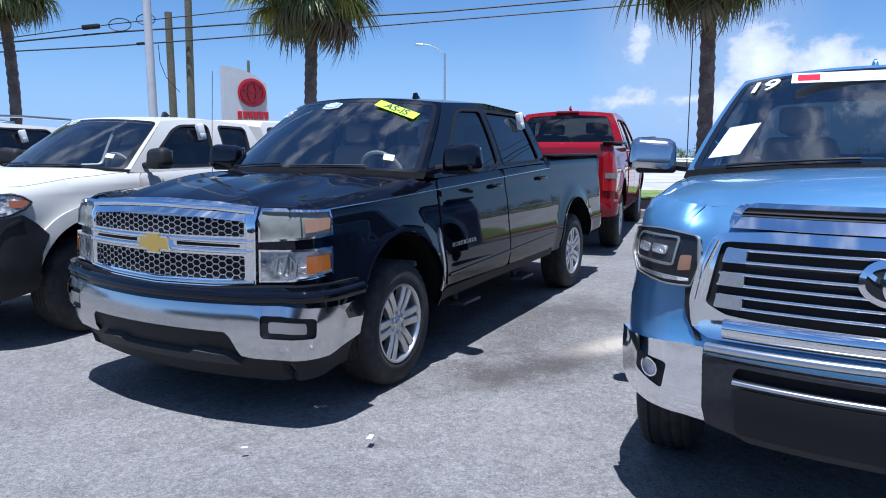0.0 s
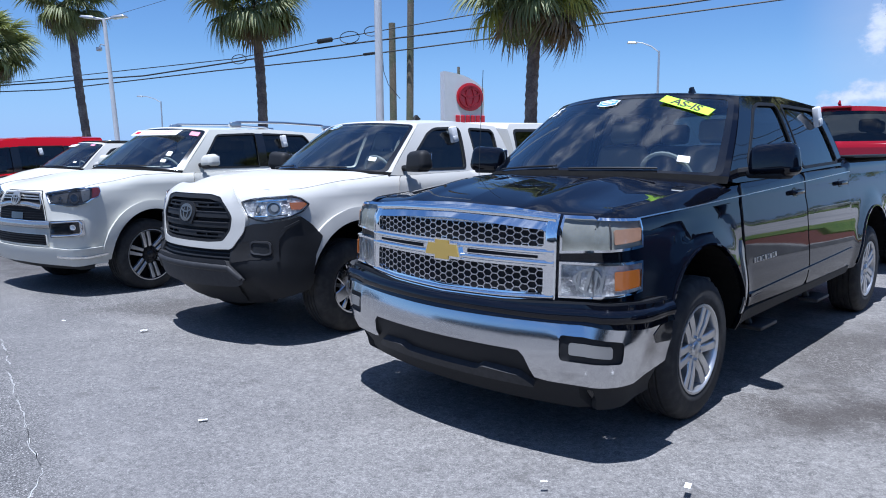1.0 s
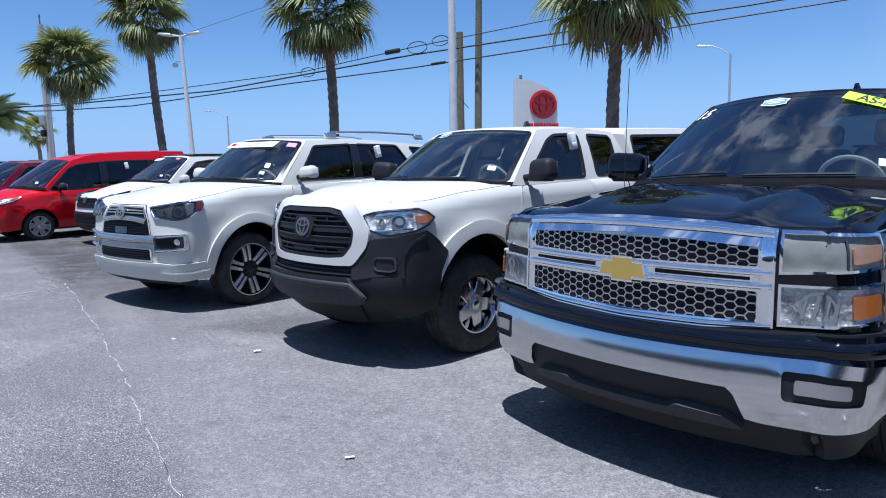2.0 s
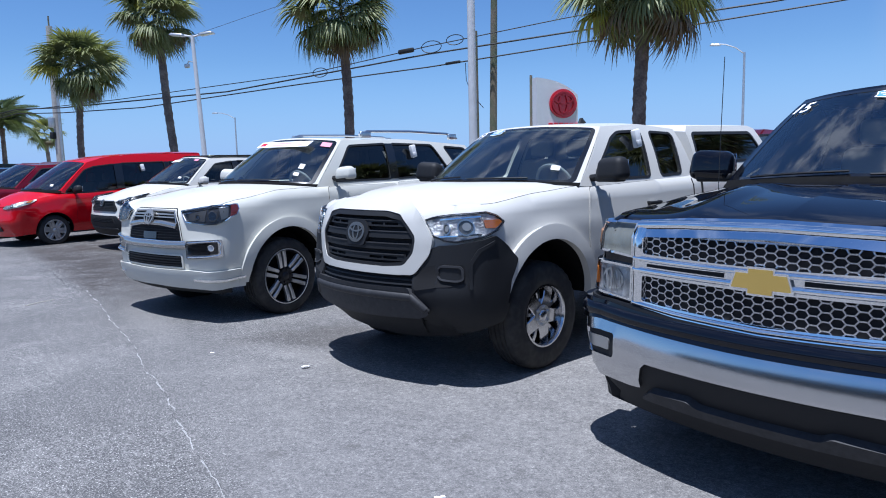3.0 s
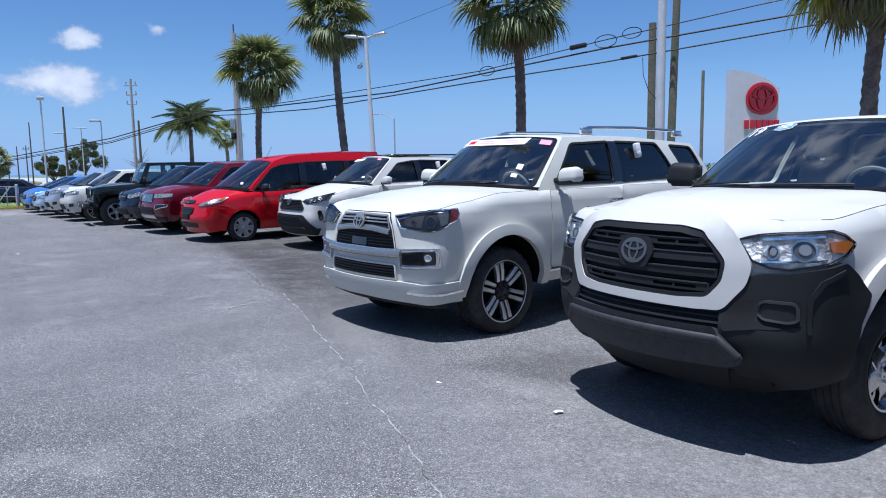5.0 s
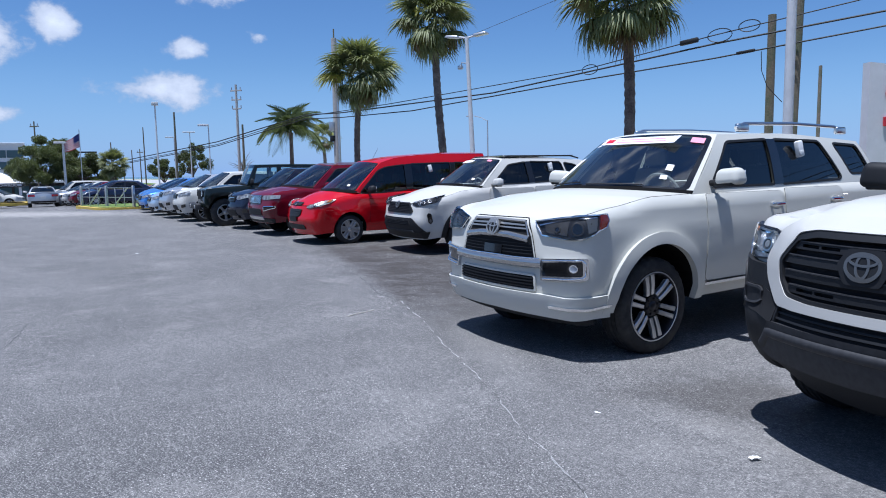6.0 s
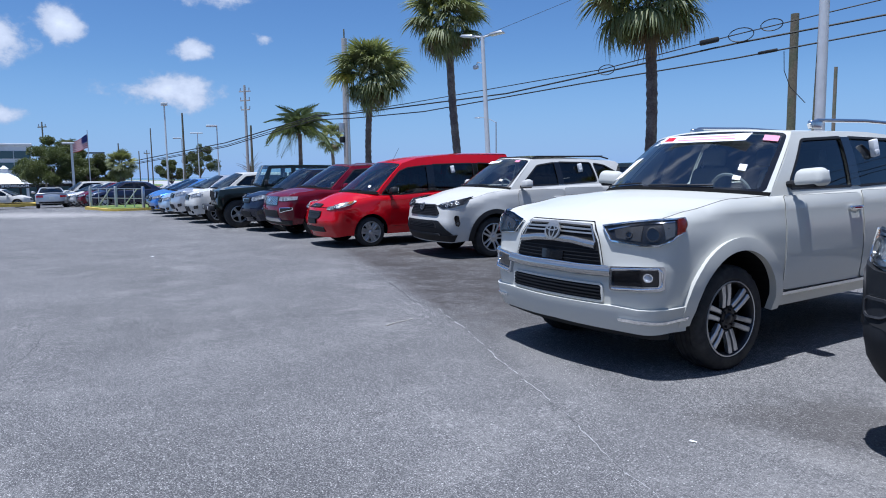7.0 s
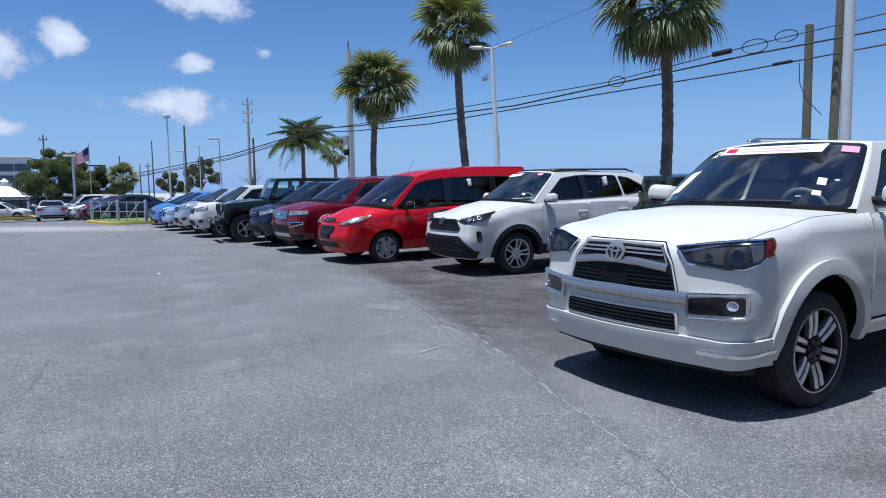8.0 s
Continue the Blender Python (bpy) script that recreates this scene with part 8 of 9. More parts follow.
def sedan(m, coat, label, H=1.42, group="parked cars"):
    sp = sedan_spec(H)
    c = Car(m, "sedan", label, "car", sp, coat, group)
    suv_parts(c, [[(-0.58, 0.94), (-0.62, 0.99), (-1.14, H - 0.11), (-1.52, H - 0.08), (-1.52, 0.94)], [(-1.60, 0.94), (-1.60, H - 0.08), (-2.12, H - 0.11), (-2.48, 1.0), (-2.4, 0.97)]],
              [(-0.50, -1.55, 0.38, 0.89, 0.80), (-1.57, -2.40, 0.38, 0.91, 0.82)], 0.22, 0.215, "ten", M_ALLOY, (-0.62, 0.98), rows=(-1.35, -2.2), step=0.09, rear_win=(-0.9, 0.9, 0.08, 0.92))
    # boot lid between the rear window and the tail
    rb0 = sp["cab"]["rw"][0]
    V, F = [], []
    for i in range(7):
        x = rb0[0] + (sp["xr"] + 0.05 - rb0[0]) * i / 6
        for j in range(9):
            t = -1 + j / 4
            y = abs(c.S(c.UX(max(x, sp["xr"] + 0.2)), 0.9)[1]) - 0.05
            V.append((x, y * t, 0.975 + 0.03 * (1 - t * t) - 0.04 * (i / 6) ** 2))
    for i in range(6):
        for j in range(8):
            F.append((i * 9 + j, i * 9 + j + 1, i * 9 + j + 10, i * 9 + j + 9))
    mesh_object("boot_lid", V, F, coat, c.root)
    car_face(c, 0.76)
    e = c.end
    for sd in (False, True):
        c.face("tail_light", rounded(rect(e - 0.86, e - 0.46, 0.70, 0.84), 0.03), M_REDLENS, 0.01, 0.015, (), None, "", 0.05, sd)
        c.face("rear_diffuser", rect(e - 0.7, e, 0.34, 0.44), M_PLASTIC, 0.008, 0.01, (), None, "", 0.08, sd)
    part("number_plate", box((0.02, 0.3, 0.15), pose(sp["xr"] - 0.01, 0, 0.66), 0.004, 1), M_PLATE, c.root)
    return c


def boxy_suv(m):
    sp = dict(xf=0.62, xr=-3.72, w=0.80, wb=2.95, R=0.41, arch=0.49, round=0.05, lip=0.0, hood_crown=0.05, flare=0.0, hood_corner=0.9,
              plan_f=(0.05, 0.12, 0.10), plan_r=(0.02, 0.08, 0.08),
              front=[(0.45, 0.02), (0.6, 0.0), (1.1, 0.03), (1.2, 0.06)], side=[(0.4, 0.04), (0.6, 0.0), (1.1, 0.0), (1.25, 0.02)], rear=[(0.4, 0.02), (1.2, 0.0)],
              bot=[(-3.72, 0.55), (-0.6, 0.48), (0.62, 0.60)], top=[(-3.72, 1.20), (-0.6, 1.18), (0.0, 1.15), (0.62, 1.10)],
              cab=dict(zb=1.18, zt=1.84, yb=0.755, lean=0.06, curl=0.03, xm=-1.4, taper=0.0, bulge=0.0, crown=0.015,
                       ws=((-0.62, 1.22), (-0.68, 1.18), (-0.92, 1.82), (-0.96, 1.80)), rw=((-3.66, 1.18), (-3.66, 1.18), (-3.52, 1.80), (-3.50, 1.78)), rail=[(-3.5, 1.78), (-2.2, 1.80), (-0.96, 1.80)]))
    c = Car(m, "off_road_suv", "black boxy off-road suv with wide flat fenders and soft top", "suv", sp, M_OFFBLACK, "parked suvs")
    c.shell(0.09)
    c.hood(None, 12, 8)
    c.wipers()
    c.cabin([rounded([(-0.86, 1.24), (-1.02, 1.72), (-1.62, 1.74), (-1.62, 1.24)], 0.04), rounded([(-1.74, 1.24), (-1.74, 1.74), (-2.42, 1.74), (-2.5, 1.24)], 0.04), rounded([(-2.64, 1.26), (-2.62, 1.72), (-3.40, 1.70), (-3.5, 1.26)], 0.04)], side_glass=M_GLASS)
    c.interior(M_SEAT, (-1.5, -2.4))
    c.door(-0.72, -1.66, 0.56, 1.17, 1.05, hmat=M_PLASTIC)
    c.door(-1.70, -2.56, 0.56, 1.17, 1.05, hmat=M_PLASTIC)
    for sd in (1, -1):
        for xw in (0.0, -2.95):
            prof = [(-0.66, 0.62), (-0.5, 0.90), (-0.36, 0.985), (0.36, 0.985), (0.52, 0.86)]
            V, F = [], []
            for x, z in prof:
                V += [(xw + x * f, sd * y, z - d) for f, d in ((1.0, 0.0), (0.94, 0.05)) for y in (0.76, 0.96)]
            for i in range(len(prof) - 1):
                for p, q in ((0, 1), (1, 3), (3, 2), (2, 0)):
                    F.append((4 * i + p, 4 * i + q, 4 * i + 4 + q, 4 * i + 4 + p))
            F += [(0, 1, 3, 2), (16, 17, 19, 18)]
            mesh_object("fender", V, F, M_OFFBLACK, c.root, "wide flat black fender", False)
        part("side_step", tube([(-0.7, sd * 0.86, 0.45), (-2.3, sd * 0.86, 0.45)], 0.04, 8), M_PLASTIC, c.root)
        o = oval(sd * 0.50, 0.98, 0.09, 0.09, 20)
        hl = c.face("headlight", o, M_REFLECT, 0.02, 0.03, (), None, "round headlight")
        c.face("headlight_ring", grown(o, 0.012), M_GLOSSBLACK, 0.028, 0.04, [grown(o, -0.006)], hl)
    for k in range(7):
        y = -0.30 + 0.10 * k
        c.face("grille_slot", rounded(rect(y - 0.028, y + 0.028, 0.80, 1.06), 0.02), M_SEAMSHADE, 0.006, 0.006)
    part("front_bumper", box((0.16, 1.62, 0.18), pose(0.74, 0, 0.60), 0.04, 3), M_GREYPLASTIC, c.root, "grey plastic front bumper")
    for sd in (1, -1):
        part("fog_light", tube([(0.81, sd * 0.5, 0.6), (0.83, sd * 0.5, 0.6)], 0.05, 14), M_REFLECT, c.root)
    c.mirrors(-0.80, 1.30, M_PLASTIC, (0.10, 0.2, 0.17), M_PLASTIC, 0.12)
    c.wheels(0.235, 0.255, "five", M_ALLOY, 0.91)
    return c
# ---- the parked row ----
black_truck(parked((-0.299, 4.854), 0.97, 25.5))
scoop_truck(pose(2.015, 3.626, -DIP, 0, 0, -115.65), M_BLUE, "blue crew cab pickup truck with chrome grille and hood scoop")
topper_truck(parked((-3.034, 6.067), 0.92, 23.0))
pearl_suv(parked((-6.076, 7.117), 0.93, 14.5))
compact_suv(parked((-11.853, 11.449), 0.90, 20.0))
van(parked((-15.0, 11.32), 0.885, 16.5))
ruby_suv(parked((-17.60, 12.02), 0.95, 15.0))
plain_suv(parked((-20.0, 12.65), 0.89, 17.0), M_DKBLUE, "suv", "dark blue compact suv with chrome grille bar")
boxy_suv(parked((-22.25, 12.6), 0.91, 21.0))
plain_suv(parked((-24.7, 13.3), 0.89, 21.0), M_WHITE, "suv", "white compact suv parked beside a black off-road suv", 1.62)
plain_suv(parked((-27.0, 13.9), 0.89, 21.0), M_SILVER, "suv", "silver compact suv in the parked row", 1.56)
sedan(parked((-29.3, 14.5), 0.865, 21.0), M_SILVBLUE, "pale silver-blue sedan in the parked row")
sedan(parked((-31.7, 15.2), 0.865, 21.0), M_SKYBLUE, "bright blue sedan in the parked row")
sedan(parked((-34.2, 16.2), 0.865, 21.0), M_SKYBLUE, "bright blue sedan beside the grass island")
# second row, seen between the others
scoop_truck(pose(2.70, 15.72, -DIP, 0, 0, 72.8) @ Matrix.Scale(1.1, 4), M_RED, "red crew cab pickup truck seen from behind", True)
plain_suv(pose(-9.9, 17.2, -DIP, 0, 0, 69), M_OFFBLACK, "suv", "black suv parked behind the white suvs", 1.72)
plain_suv(pose(-7.2, 16.6, -DIP, 0, 0, 69), M_WHITE, "suv", "white suv parked behind the pearl suv", 1.70)
plain_suv(pose(-1.35, 15.2, -DIP, 0, 0, 69) @ Matrix.Scale(1.1, 4), M_DKRED, "suv", "dark red suv parked behind the pickup trucks", 1.78)
# ---- palms ----
def leaf_material(name, base, alt):
    m = material(name, base, rough=0.55, vary=0.25, scale=3, rand=0.3, alt=alt, alt_scale=1.2)
    nt = m.node_tree
    p = nt.nodes["Principled BSDF"]
    tr, add, out = nt.nodes.new("ShaderNodeBsdfTranslucent"), nt.nodes.new("ShaderNodeMixShader"), nt.nodes["Material Output"]
    tr.inputs["Color"].default_value = (base[0] * 1.6, base[1] * 1.5, base[2], 1)
    add.inputs[0].default_value = 0.3
    nt.links.new(p.outputs[0], add.inputs[1]); nt.links.new(tr.outputs[0], add.inputs[2]); nt.links.new(add.outputs[0], out.inputs[0])
    return m


M_FROND = leaf_material("palm_frond", (0.13, 0.155, 0.055), (0.24, 0.26, 0.115))
# yellower fronds; their brightness also puts crown highlights into the colour
M_FRONDLIT = leaf_material("palm_frond_young", (0.28, 0.29, 0.06), (0.36, 0.35, 0.09))
M_FRONDDRY = leaf_material("palm_frond_dry", (0.16, 0.12, 0.07), (0.22, 0.17, 0.10))
M_FRONDDARK = leaf_material("palm_frond_dark", (0.10, 0.135, 0.05), (0.17, 0.20, 0.08))
M_LEAF = leaf_material("tree_leaf", (0.065, 0.085, 0.025), (0.12, 0.135, 0.045))


def fan_frond(seed, droop, size):
    """One fan leaf, its stalk along +x from the crown's heart, the fan's fingers drooping."""
    rnd = random.Random(seed)
    V, F = [], []
    stalk = 0.80 * size
    rows = 6
    for i in range(rows + 1):
        t = i / rows
        x, z = stalk * t, -droop * 0.25 * t * t
        w = 0.022 - 0.010 * t
        V += [(x, -w, z), (x, w, z), (x, 0, z - 0.015)]
    for i in range(rows):
        for a, b in ((0, 1), (1, 2), (2, 0)):
            F.append((3 * i + a, 3 * i + b, 3 * i + 3 + b, 3 * i + 3 + a))
    hx, hz = stalk, -droop * 0.25
    n = 44
    for k in range(n):
        a = radians(-125 + 250 * k / (n - 1) + rnd.uniform(-3, 3))
        L = size * (0.50 + 0.26 * math.cos(a * 0.6)) * rnd.uniform(0.85, 1.10)
        w = 0.024 * size
        base = len(V)
        ex, ey = math.cos(a), math.sin(a)
        lift = 0.07 * math.cos(k * 2.1)
        limp = rnd.uniform(0.75, 1.35)
        for j, s in enumerate((0.02, 0.30, 0.55, 0.78, 1.0)):
            z = hz + lift * s - droop * limp * (0.14 * s + 1.15 * max(0, s - 0.38) ** 1.7) * L + 0.05 * s * math.cos(a)
            r = L * (s - 0.32 * droop * max(0, s - 0.45) ** 1.5)
            ww = w * (0.6, 1.35, 1.05, 0.6, 0.05)[j]
            cx, cy = hx + ex * r, ey * r
            V += [(cx - ey * ww, cy + ex * ww, z), (cx, cy, z - ww * 0.45), (cx + ey * ww, cy - ex * ww, z)]
        for j in range(4):
            q = base + 3 * j
            F += [(q, q + 1, q + 4, q + 3), (q + 1, q + 2, q + 5, q + 4)]
    me = bpy.data.meshes.new("frond")
    me.from_pydata(V, [], F)
    me.shade_smooth()
    return me


FRONDS = [fan_frond(s, d, 1.0) for s, d in ((1, 0.45), (2, 0.75), (3, 1.0))]
FROND_BY = {}


def frond_mesh(k, mat):
    if (k, mat.name) not in FROND_BY:
        me = FRONDS[k].copy()
        me.materials.append(mat)
        FROND_BY[(k, mat.name)] = me
    return FROND_BY[(k, mat.name)]


def trunk_mesh(base, top, r0, r1, seed, bow=0.15):
    rnd = random.Random(seed)
    base, top = Vector(base), Vector(top)
    V, F = [], []
    n, seg = 44, 14
    side = Vector((rnd.uniform(-1, 1), rnd.uniform(-1, 1), 0)).normalized() * bow
    for i in range(n + 1):
        t = i / n
        c = base.lerp(top, t) + side * math.sin(math.pi * t)
        r = (r0 + (r1 - r0) * t) * (1 + (0.35 * (1 - t * 8) if t < 0.125 else 0)) + (0.012 if i % 2 else -0.006) + (0.05 * max(0, (t - 0.9) / 0.1))
        for j in range(seg):
            a = 2 * math.pi * j / seg
            q = r * (1 + rnd.uniform(-0.05, 0.05))
            V.append((c.x + q * math.cos(a), c.y + q * math.sin(a), c.z + rnd.uniform(-0.01, 0.01)))
    for i in range(n):
        for j in range(seg):
            F.append((i * seg + j, i * seg + (j + 1) % seg, (i + 1) * seg + (j + 1) % seg, (i + 1) * seg + j))
    F.append(tuple(range(n * seg, n * seg + seg)))
    return V, F


def cabbage_palm(base, top, spread, seed, count=66, r0=0.175, r1=0.155, label="tall cabbage palm with a shaggy round crown of fan fronds"):
    rnd = random.Random(seed)
    t = thing("palm_tree", pose(base[0], base[1], 0), label, "palm tree", "palms along the road")
    b, tp = Vector((0, 0, 0)), Vector(top) - Vector((base[0], base[1], 0))
    V, F = trunk_mesh(b, tp, r0, r1, seed)
    mesh_object("trunk", V, F, M_BARK, t)
    for i in range(count):
        u = (i + 0.5) / count
        el = 86 - 128 * u ** 0.92 + rnd.uniform(-10, 10)      # from upright hearts to hanging old leaves
        az = i * 137.5 + rnd.uniform(-14, 14)
        k = 0 if el > 40 else (1 if el > -5 else 2)
        mat = M_FRONDLIT if rnd.random() < 0.14 and -20 < el < 60 else (M_FRONDDRY if el < -22 and rnd.random() < 0.35 else M_FROND)
        ob = new("frond", frond_mesh(k, mat))
        ob.parent = t
        s = spread * rnd.uniform(0.80, 1.10) * (0.80 if el > 50 else (0.84 if el < -12 else 1.0))
        ob.matrix_local = Matrix.Translation(tp + Vector((0, 0, 0.55 + 0.25 * math.sin(radians(el))))) @ pose(0, 0, 0, 0, 0, az) @ pose(0, 0, 0, rnd.uniform(-20, 20), -el, 0) @ Matrix.Scale(s, 4)
    # stubs of old leaf bases under the crown
    for i in range(16):
        a = i * 137.5
        bm = box((0.05, 0.09, 0.26), pose(0, 0, 0, 0, 0, a) @ pose(0.17, 0, 0, 0, 22, 0), 0.01, 1, (0.5, 0.6))
        bmesh.ops.transform(bm, matrix=Matrix.Translation(tp + Vector((0, 0, -0.12 - 0.03 * i))), verts=bm.verts)
        part("leaf_stub", bm, M_BARK, t)
    return t


cabbage_palm((-4.13, 19.3), (-4.05, 19.3, 5.25), 1.45, 1)
cabbage_palm((-14.55, 22.4), (-14.5, 22.35, 6.25), 1.45, 2)
cabbage_palm((-23.7, 24.1), (-24.9, 24.6, 7.45), 1.36, 3, label="leaning cabbage palm with a shaggy crown of fan fronds")
cabbage_palm((-33.6, 27.5), (-33.4, 27.6, 6.3), 1.55, 4, 66, label="short cabbage palm with a broad round crown")
cabbage_palm((5.45, 16.75), (5.4, 16.8, 5.35), 1.45, 5)
cabbage_palm((-60.0, 45.5), (-60.0, 45.5, 4.5), 1.2, 6, 30, label="small far cabbage palm")


def feather_frond(seed):
    rnd = random.Random(seed)
    V, F = [], []
    n = 34
    pts = [(2.6 * t * (1 - 0.12 * t), 0, 0.55 * math.sin(math.pi * min(1, t * 0.62)) - 2.0 * t * t * t) for t in [i / n for i in range(n + 1)]]
    for i, p in enumerate(pts):
        w = 0.03 * (1 - i / n) + 0.006
        V += [(p[0], -w, p[2]), (p[0], w, p[2])]
    for i in range(n):
        F.append((2 * i, 2 * i + 1, 2 * i + 3, 2 * i + 2))
    for i in range(4, n + 1):
        t = i / n
        L = 0.85 * math.sin(math.pi * (0.15 + 0.8 * t)) ** 0.6
        for sd in (1, -1):
            for q in range(3):
                x, z = pts[i][0] + q * 0.026, pts[i][2]
                dr = rnd.uniform(0.5, 1.0)
                b = len(V)
                V += [(x, 0, z), (x + 0.03, sd * L * 0.5, z - 0.12 * dr * L), (x + 0.09, sd * L * 0.52, z - 0.12 * dr * L), (x + 0.20, sd * L * 0.9, z - dr * L)]
                F += [(b, b + 1, b + 2), (b + 1, b + 3, b + 2)]
    me = bpy.data.meshes.new("frond")
    me.from_pydata(V, [], F)
    me.materials.append(M_FRONDDARK)
    return me


def queen_palm(x, y, h, s, seed):
    rnd = random.Random(seed)
    t = thing("palm_tree", pose(x, y, 0), "feather-leaved palm with arching drooping fronds", "palm tree")
    V, F = trunk_mesh((0, 0, 0), (0, 0, h), 0.2, 0.13, seed, 0.1)
    mesh_object("trunk", V, F, M_BARK, t)
    me = feather_frond(seed)
    for i in range(19):
        el = 84 - 92 * (i / 19) + rnd.uniform(-6, 6)
        ob = new("frond", me)
        ob.parent = t
        ob.matrix_local = Matrix.Translation((0, 0, h)) @ pose(0, 0, 0, 0, 0, i * 137.5) @ pose(0, 0, 0, rnd.uniform(-15, 15), -el, 0) @ Matrix.Scale(s * rnd.uniform(0.9, 1.1), 4)
    return t


queen_palm(-50.5, 35.0, 4.75, 1.0, 21)

# ---- poles, lamps and wires ----
def pole(name, x, y, h, r0, r1, mat, label, category, lean=(0, 0), seg=12, group=""):
    t = thing(name, pose(x, y, 0), label, category, group)
    part("shaft", tube([(0, 0, -1.6 if x < -40 else -0.1), (lean[0] * 0.5, lean[1] * 0.5, h * 0.5), (lean[0], lean[1], h)], r0, seg, r1), mat, t)
    return t


pole("lot_pole", -9.17, 20.77, 11.5, 0.13, 0.10, M_POLEWHITE, "tall tapered white steel pole beside the lot", "pole")
pole("utility_pole", -11.74, 29.8, 11.8, 0.17, 0.13, M_WOOD, "tall weathered wooden utility pole", "utility pole", (0.25, 0))
pole("utility_pole", -12.77, 30.56, 7.2, 0.17, 0.15, M_WOOD, "short cut-off wooden utility pole", "utility pole")
pole("post", -18.3, 58.5, 8.6, 0.14, 0.12, M_WOOD, "thin far wooden pole", "pole")

# pole with two flat lamp heads and a camera
t = pole("lot_light", -21.75, 23.5, 6.80, 0.115, 0.07, M_POLEWHITE, "white light pole with two flat lamp heads", "street lamp", (-0.35, 0))
for sd in (1, -1):
    h = part("lamp_arm", tube([(-0.35, 0, 6.75), (-0.35 + sd * 0.3, sd * 0.1, 6.81)], 0.04, 8), M_POLEWHITE, t)
    part("lamp_head", box((0.62, 0.36, 0.10), pose(-0.35 + sd * 0.58, sd * 0.18, 6.85, 0, sd * -6, 12), 0.03, 2, (0.8, 0.8)), M_GALV, t, "flat grey lamp head")
part("camera_arm", tube([(-0.30, 0, 5.75), (-0.62, 0, 5.82), (-0.66, 0, 5.72)], 0.025, 6), M_GALV, t)
part("camera_dome", box((0.22, 0.16, 0.16), pose(-0.70, 0, 5.64), 0.05, 3), M_GALV, t)


def cobra_lamp(x, y, h, reach, turn, label="grey steel street lamp with a curved arm"):
    t = thing("street_lamp", pose(x, y, 0, 0, 0, turn), label, "street lamp")
    part("shaft", tube([(0, 0, 0), (0, 0, h)], 0.11, 10, 0.075), M_GALV, t)
    pts = [(0, 0, h - 0.1), (-reach * 0.35, 0, h + 0.35), (-reach * 0.75, 0, h + 0.62), (-reach, 0, h + 0.68)]
    part("arm", tube(pts, 0.045, 8), M_GALV, t)
    part("lamp_head", box((0.75, 0.3, 0.16), pose(-reach - 0.3, 0, h + 0.66, 0, 4, 0), 0.06, 3, (0.8, 0.7)), M_GALV, t)


cobra_lamp(-2.0, 54.7, 8.6, 1.6, 0)
cobra_lamp(-56.5, 67.3, 7.4, 2.6, 0)

# concrete pole with boxes behind the short palm, and poles with cross-arms to the west
t = pole("utility_pole", -41.0, 32.0, 10.4, 0.26, 0.18, M_POLECONC, "pale concrete utility pole with equipment boxes", "utility pole")
part("equipment_box", box((0.35, 0.3, 0.6), pose(-0.1, -0.3, 4.6), 0.03, 2), M_GALV, t)
part("equipment_box", box((0.3, 0.25, 0.4), pose(-0.1, -0.3, 3.8), 0.03, 2), M_PLASTIC, t)
part("top_spike", tube([(0, 0, 10.4), (0, 0, 11.0)], 0.05, 6), M_WOOD, t)
part("conduit", tube([(0.3, -0.1, 0), (0.3, -0.1, 6.2)], 0.07, 6), M_GALV, t)


def arm_pole(x, y, h, mat, label, arms=1, r=0.2):
    t = pole("utility_pole", x, y, h, r, r * 0.65, mat, label, "utility pole", (0, 0), 10, "far poles")
    for i in range(arms):
        z = h - 0.5 - 0.75 * i
        a = part("cross_arm", box((1.1 - 0.15 * i, 0.10, 0.10), pose(0, 0, z, 0, 0, 25), 0.01, 1), mat, t)
        for q in (-0.42, 0, 0.42):
            part("insulator", tube([(q * math.cos(0.44), q * math.sin(0.44), z + 0.05), (q * math.cos(0.44), q * math.sin(0.44), z + 0.28)], 0.05, 6), M_GALV, t)
    return t


arm_pole(-56.5, 33.9, 9.0, M_POLECONC, "pale far utility pole with cross-arms", 3, 0.14)
arm_pole(-60.0, 36.5, 6.0, M_WOOD, "dark stub utility pole", 0, 0.13)
arm_pole(-66.6, 33.4, 7.4, M_WOOD, "dark tall wooden utility pole with short side arms", 0, 0.12)
for x, y, h, arms in ((-95.1, 43.3, 7.9, 0), (-104.9, 45.9, 5.3, 0), (-109.0, 48.9, 5.6, 1), (-119.2, 50.7, 5.1, 0), (-87.4, 35.9, 5.5, 0), (-80.4, 25.8, 7.1, 1)):
    arm_pole(x, y, h, M_WOOD, "dark far wooden utility pole", arms, 0.10)


def flat_lamp(x, y, h, size, arm, label):
    t = pole("lot_light", x, y, h, 0.06, 0.045, M_POLEWHITE, label, "street lamp", (0, 0), 8, "far lights")
    part("lamp_head", box(size, pose(arm * 0.42, arm * 0.9, h + 0.05, 0, 0, 65), 0.03, 2), M_POLEWHITE, t)


flat_lamp(-44.74, 21.28, 5.75, (0.38, 0.3, 0.2), 0.0, "white light pole with a square head")
flat_lamp(-74.9, 39.2, 6.1, (1.3, 0.3, 0.1), -0.1, "white far light pole with a flat cross head")
flat_lamp(-56.5, 31.2, 5.5, (0.85, 0.34, 0.16), -0.4, "white light pole with a long flat head")
flat_lamp(-80.1, 40.0, 5.8, (0.9, 0.3, 0.12), -0.5, "white far light pole with a side head")


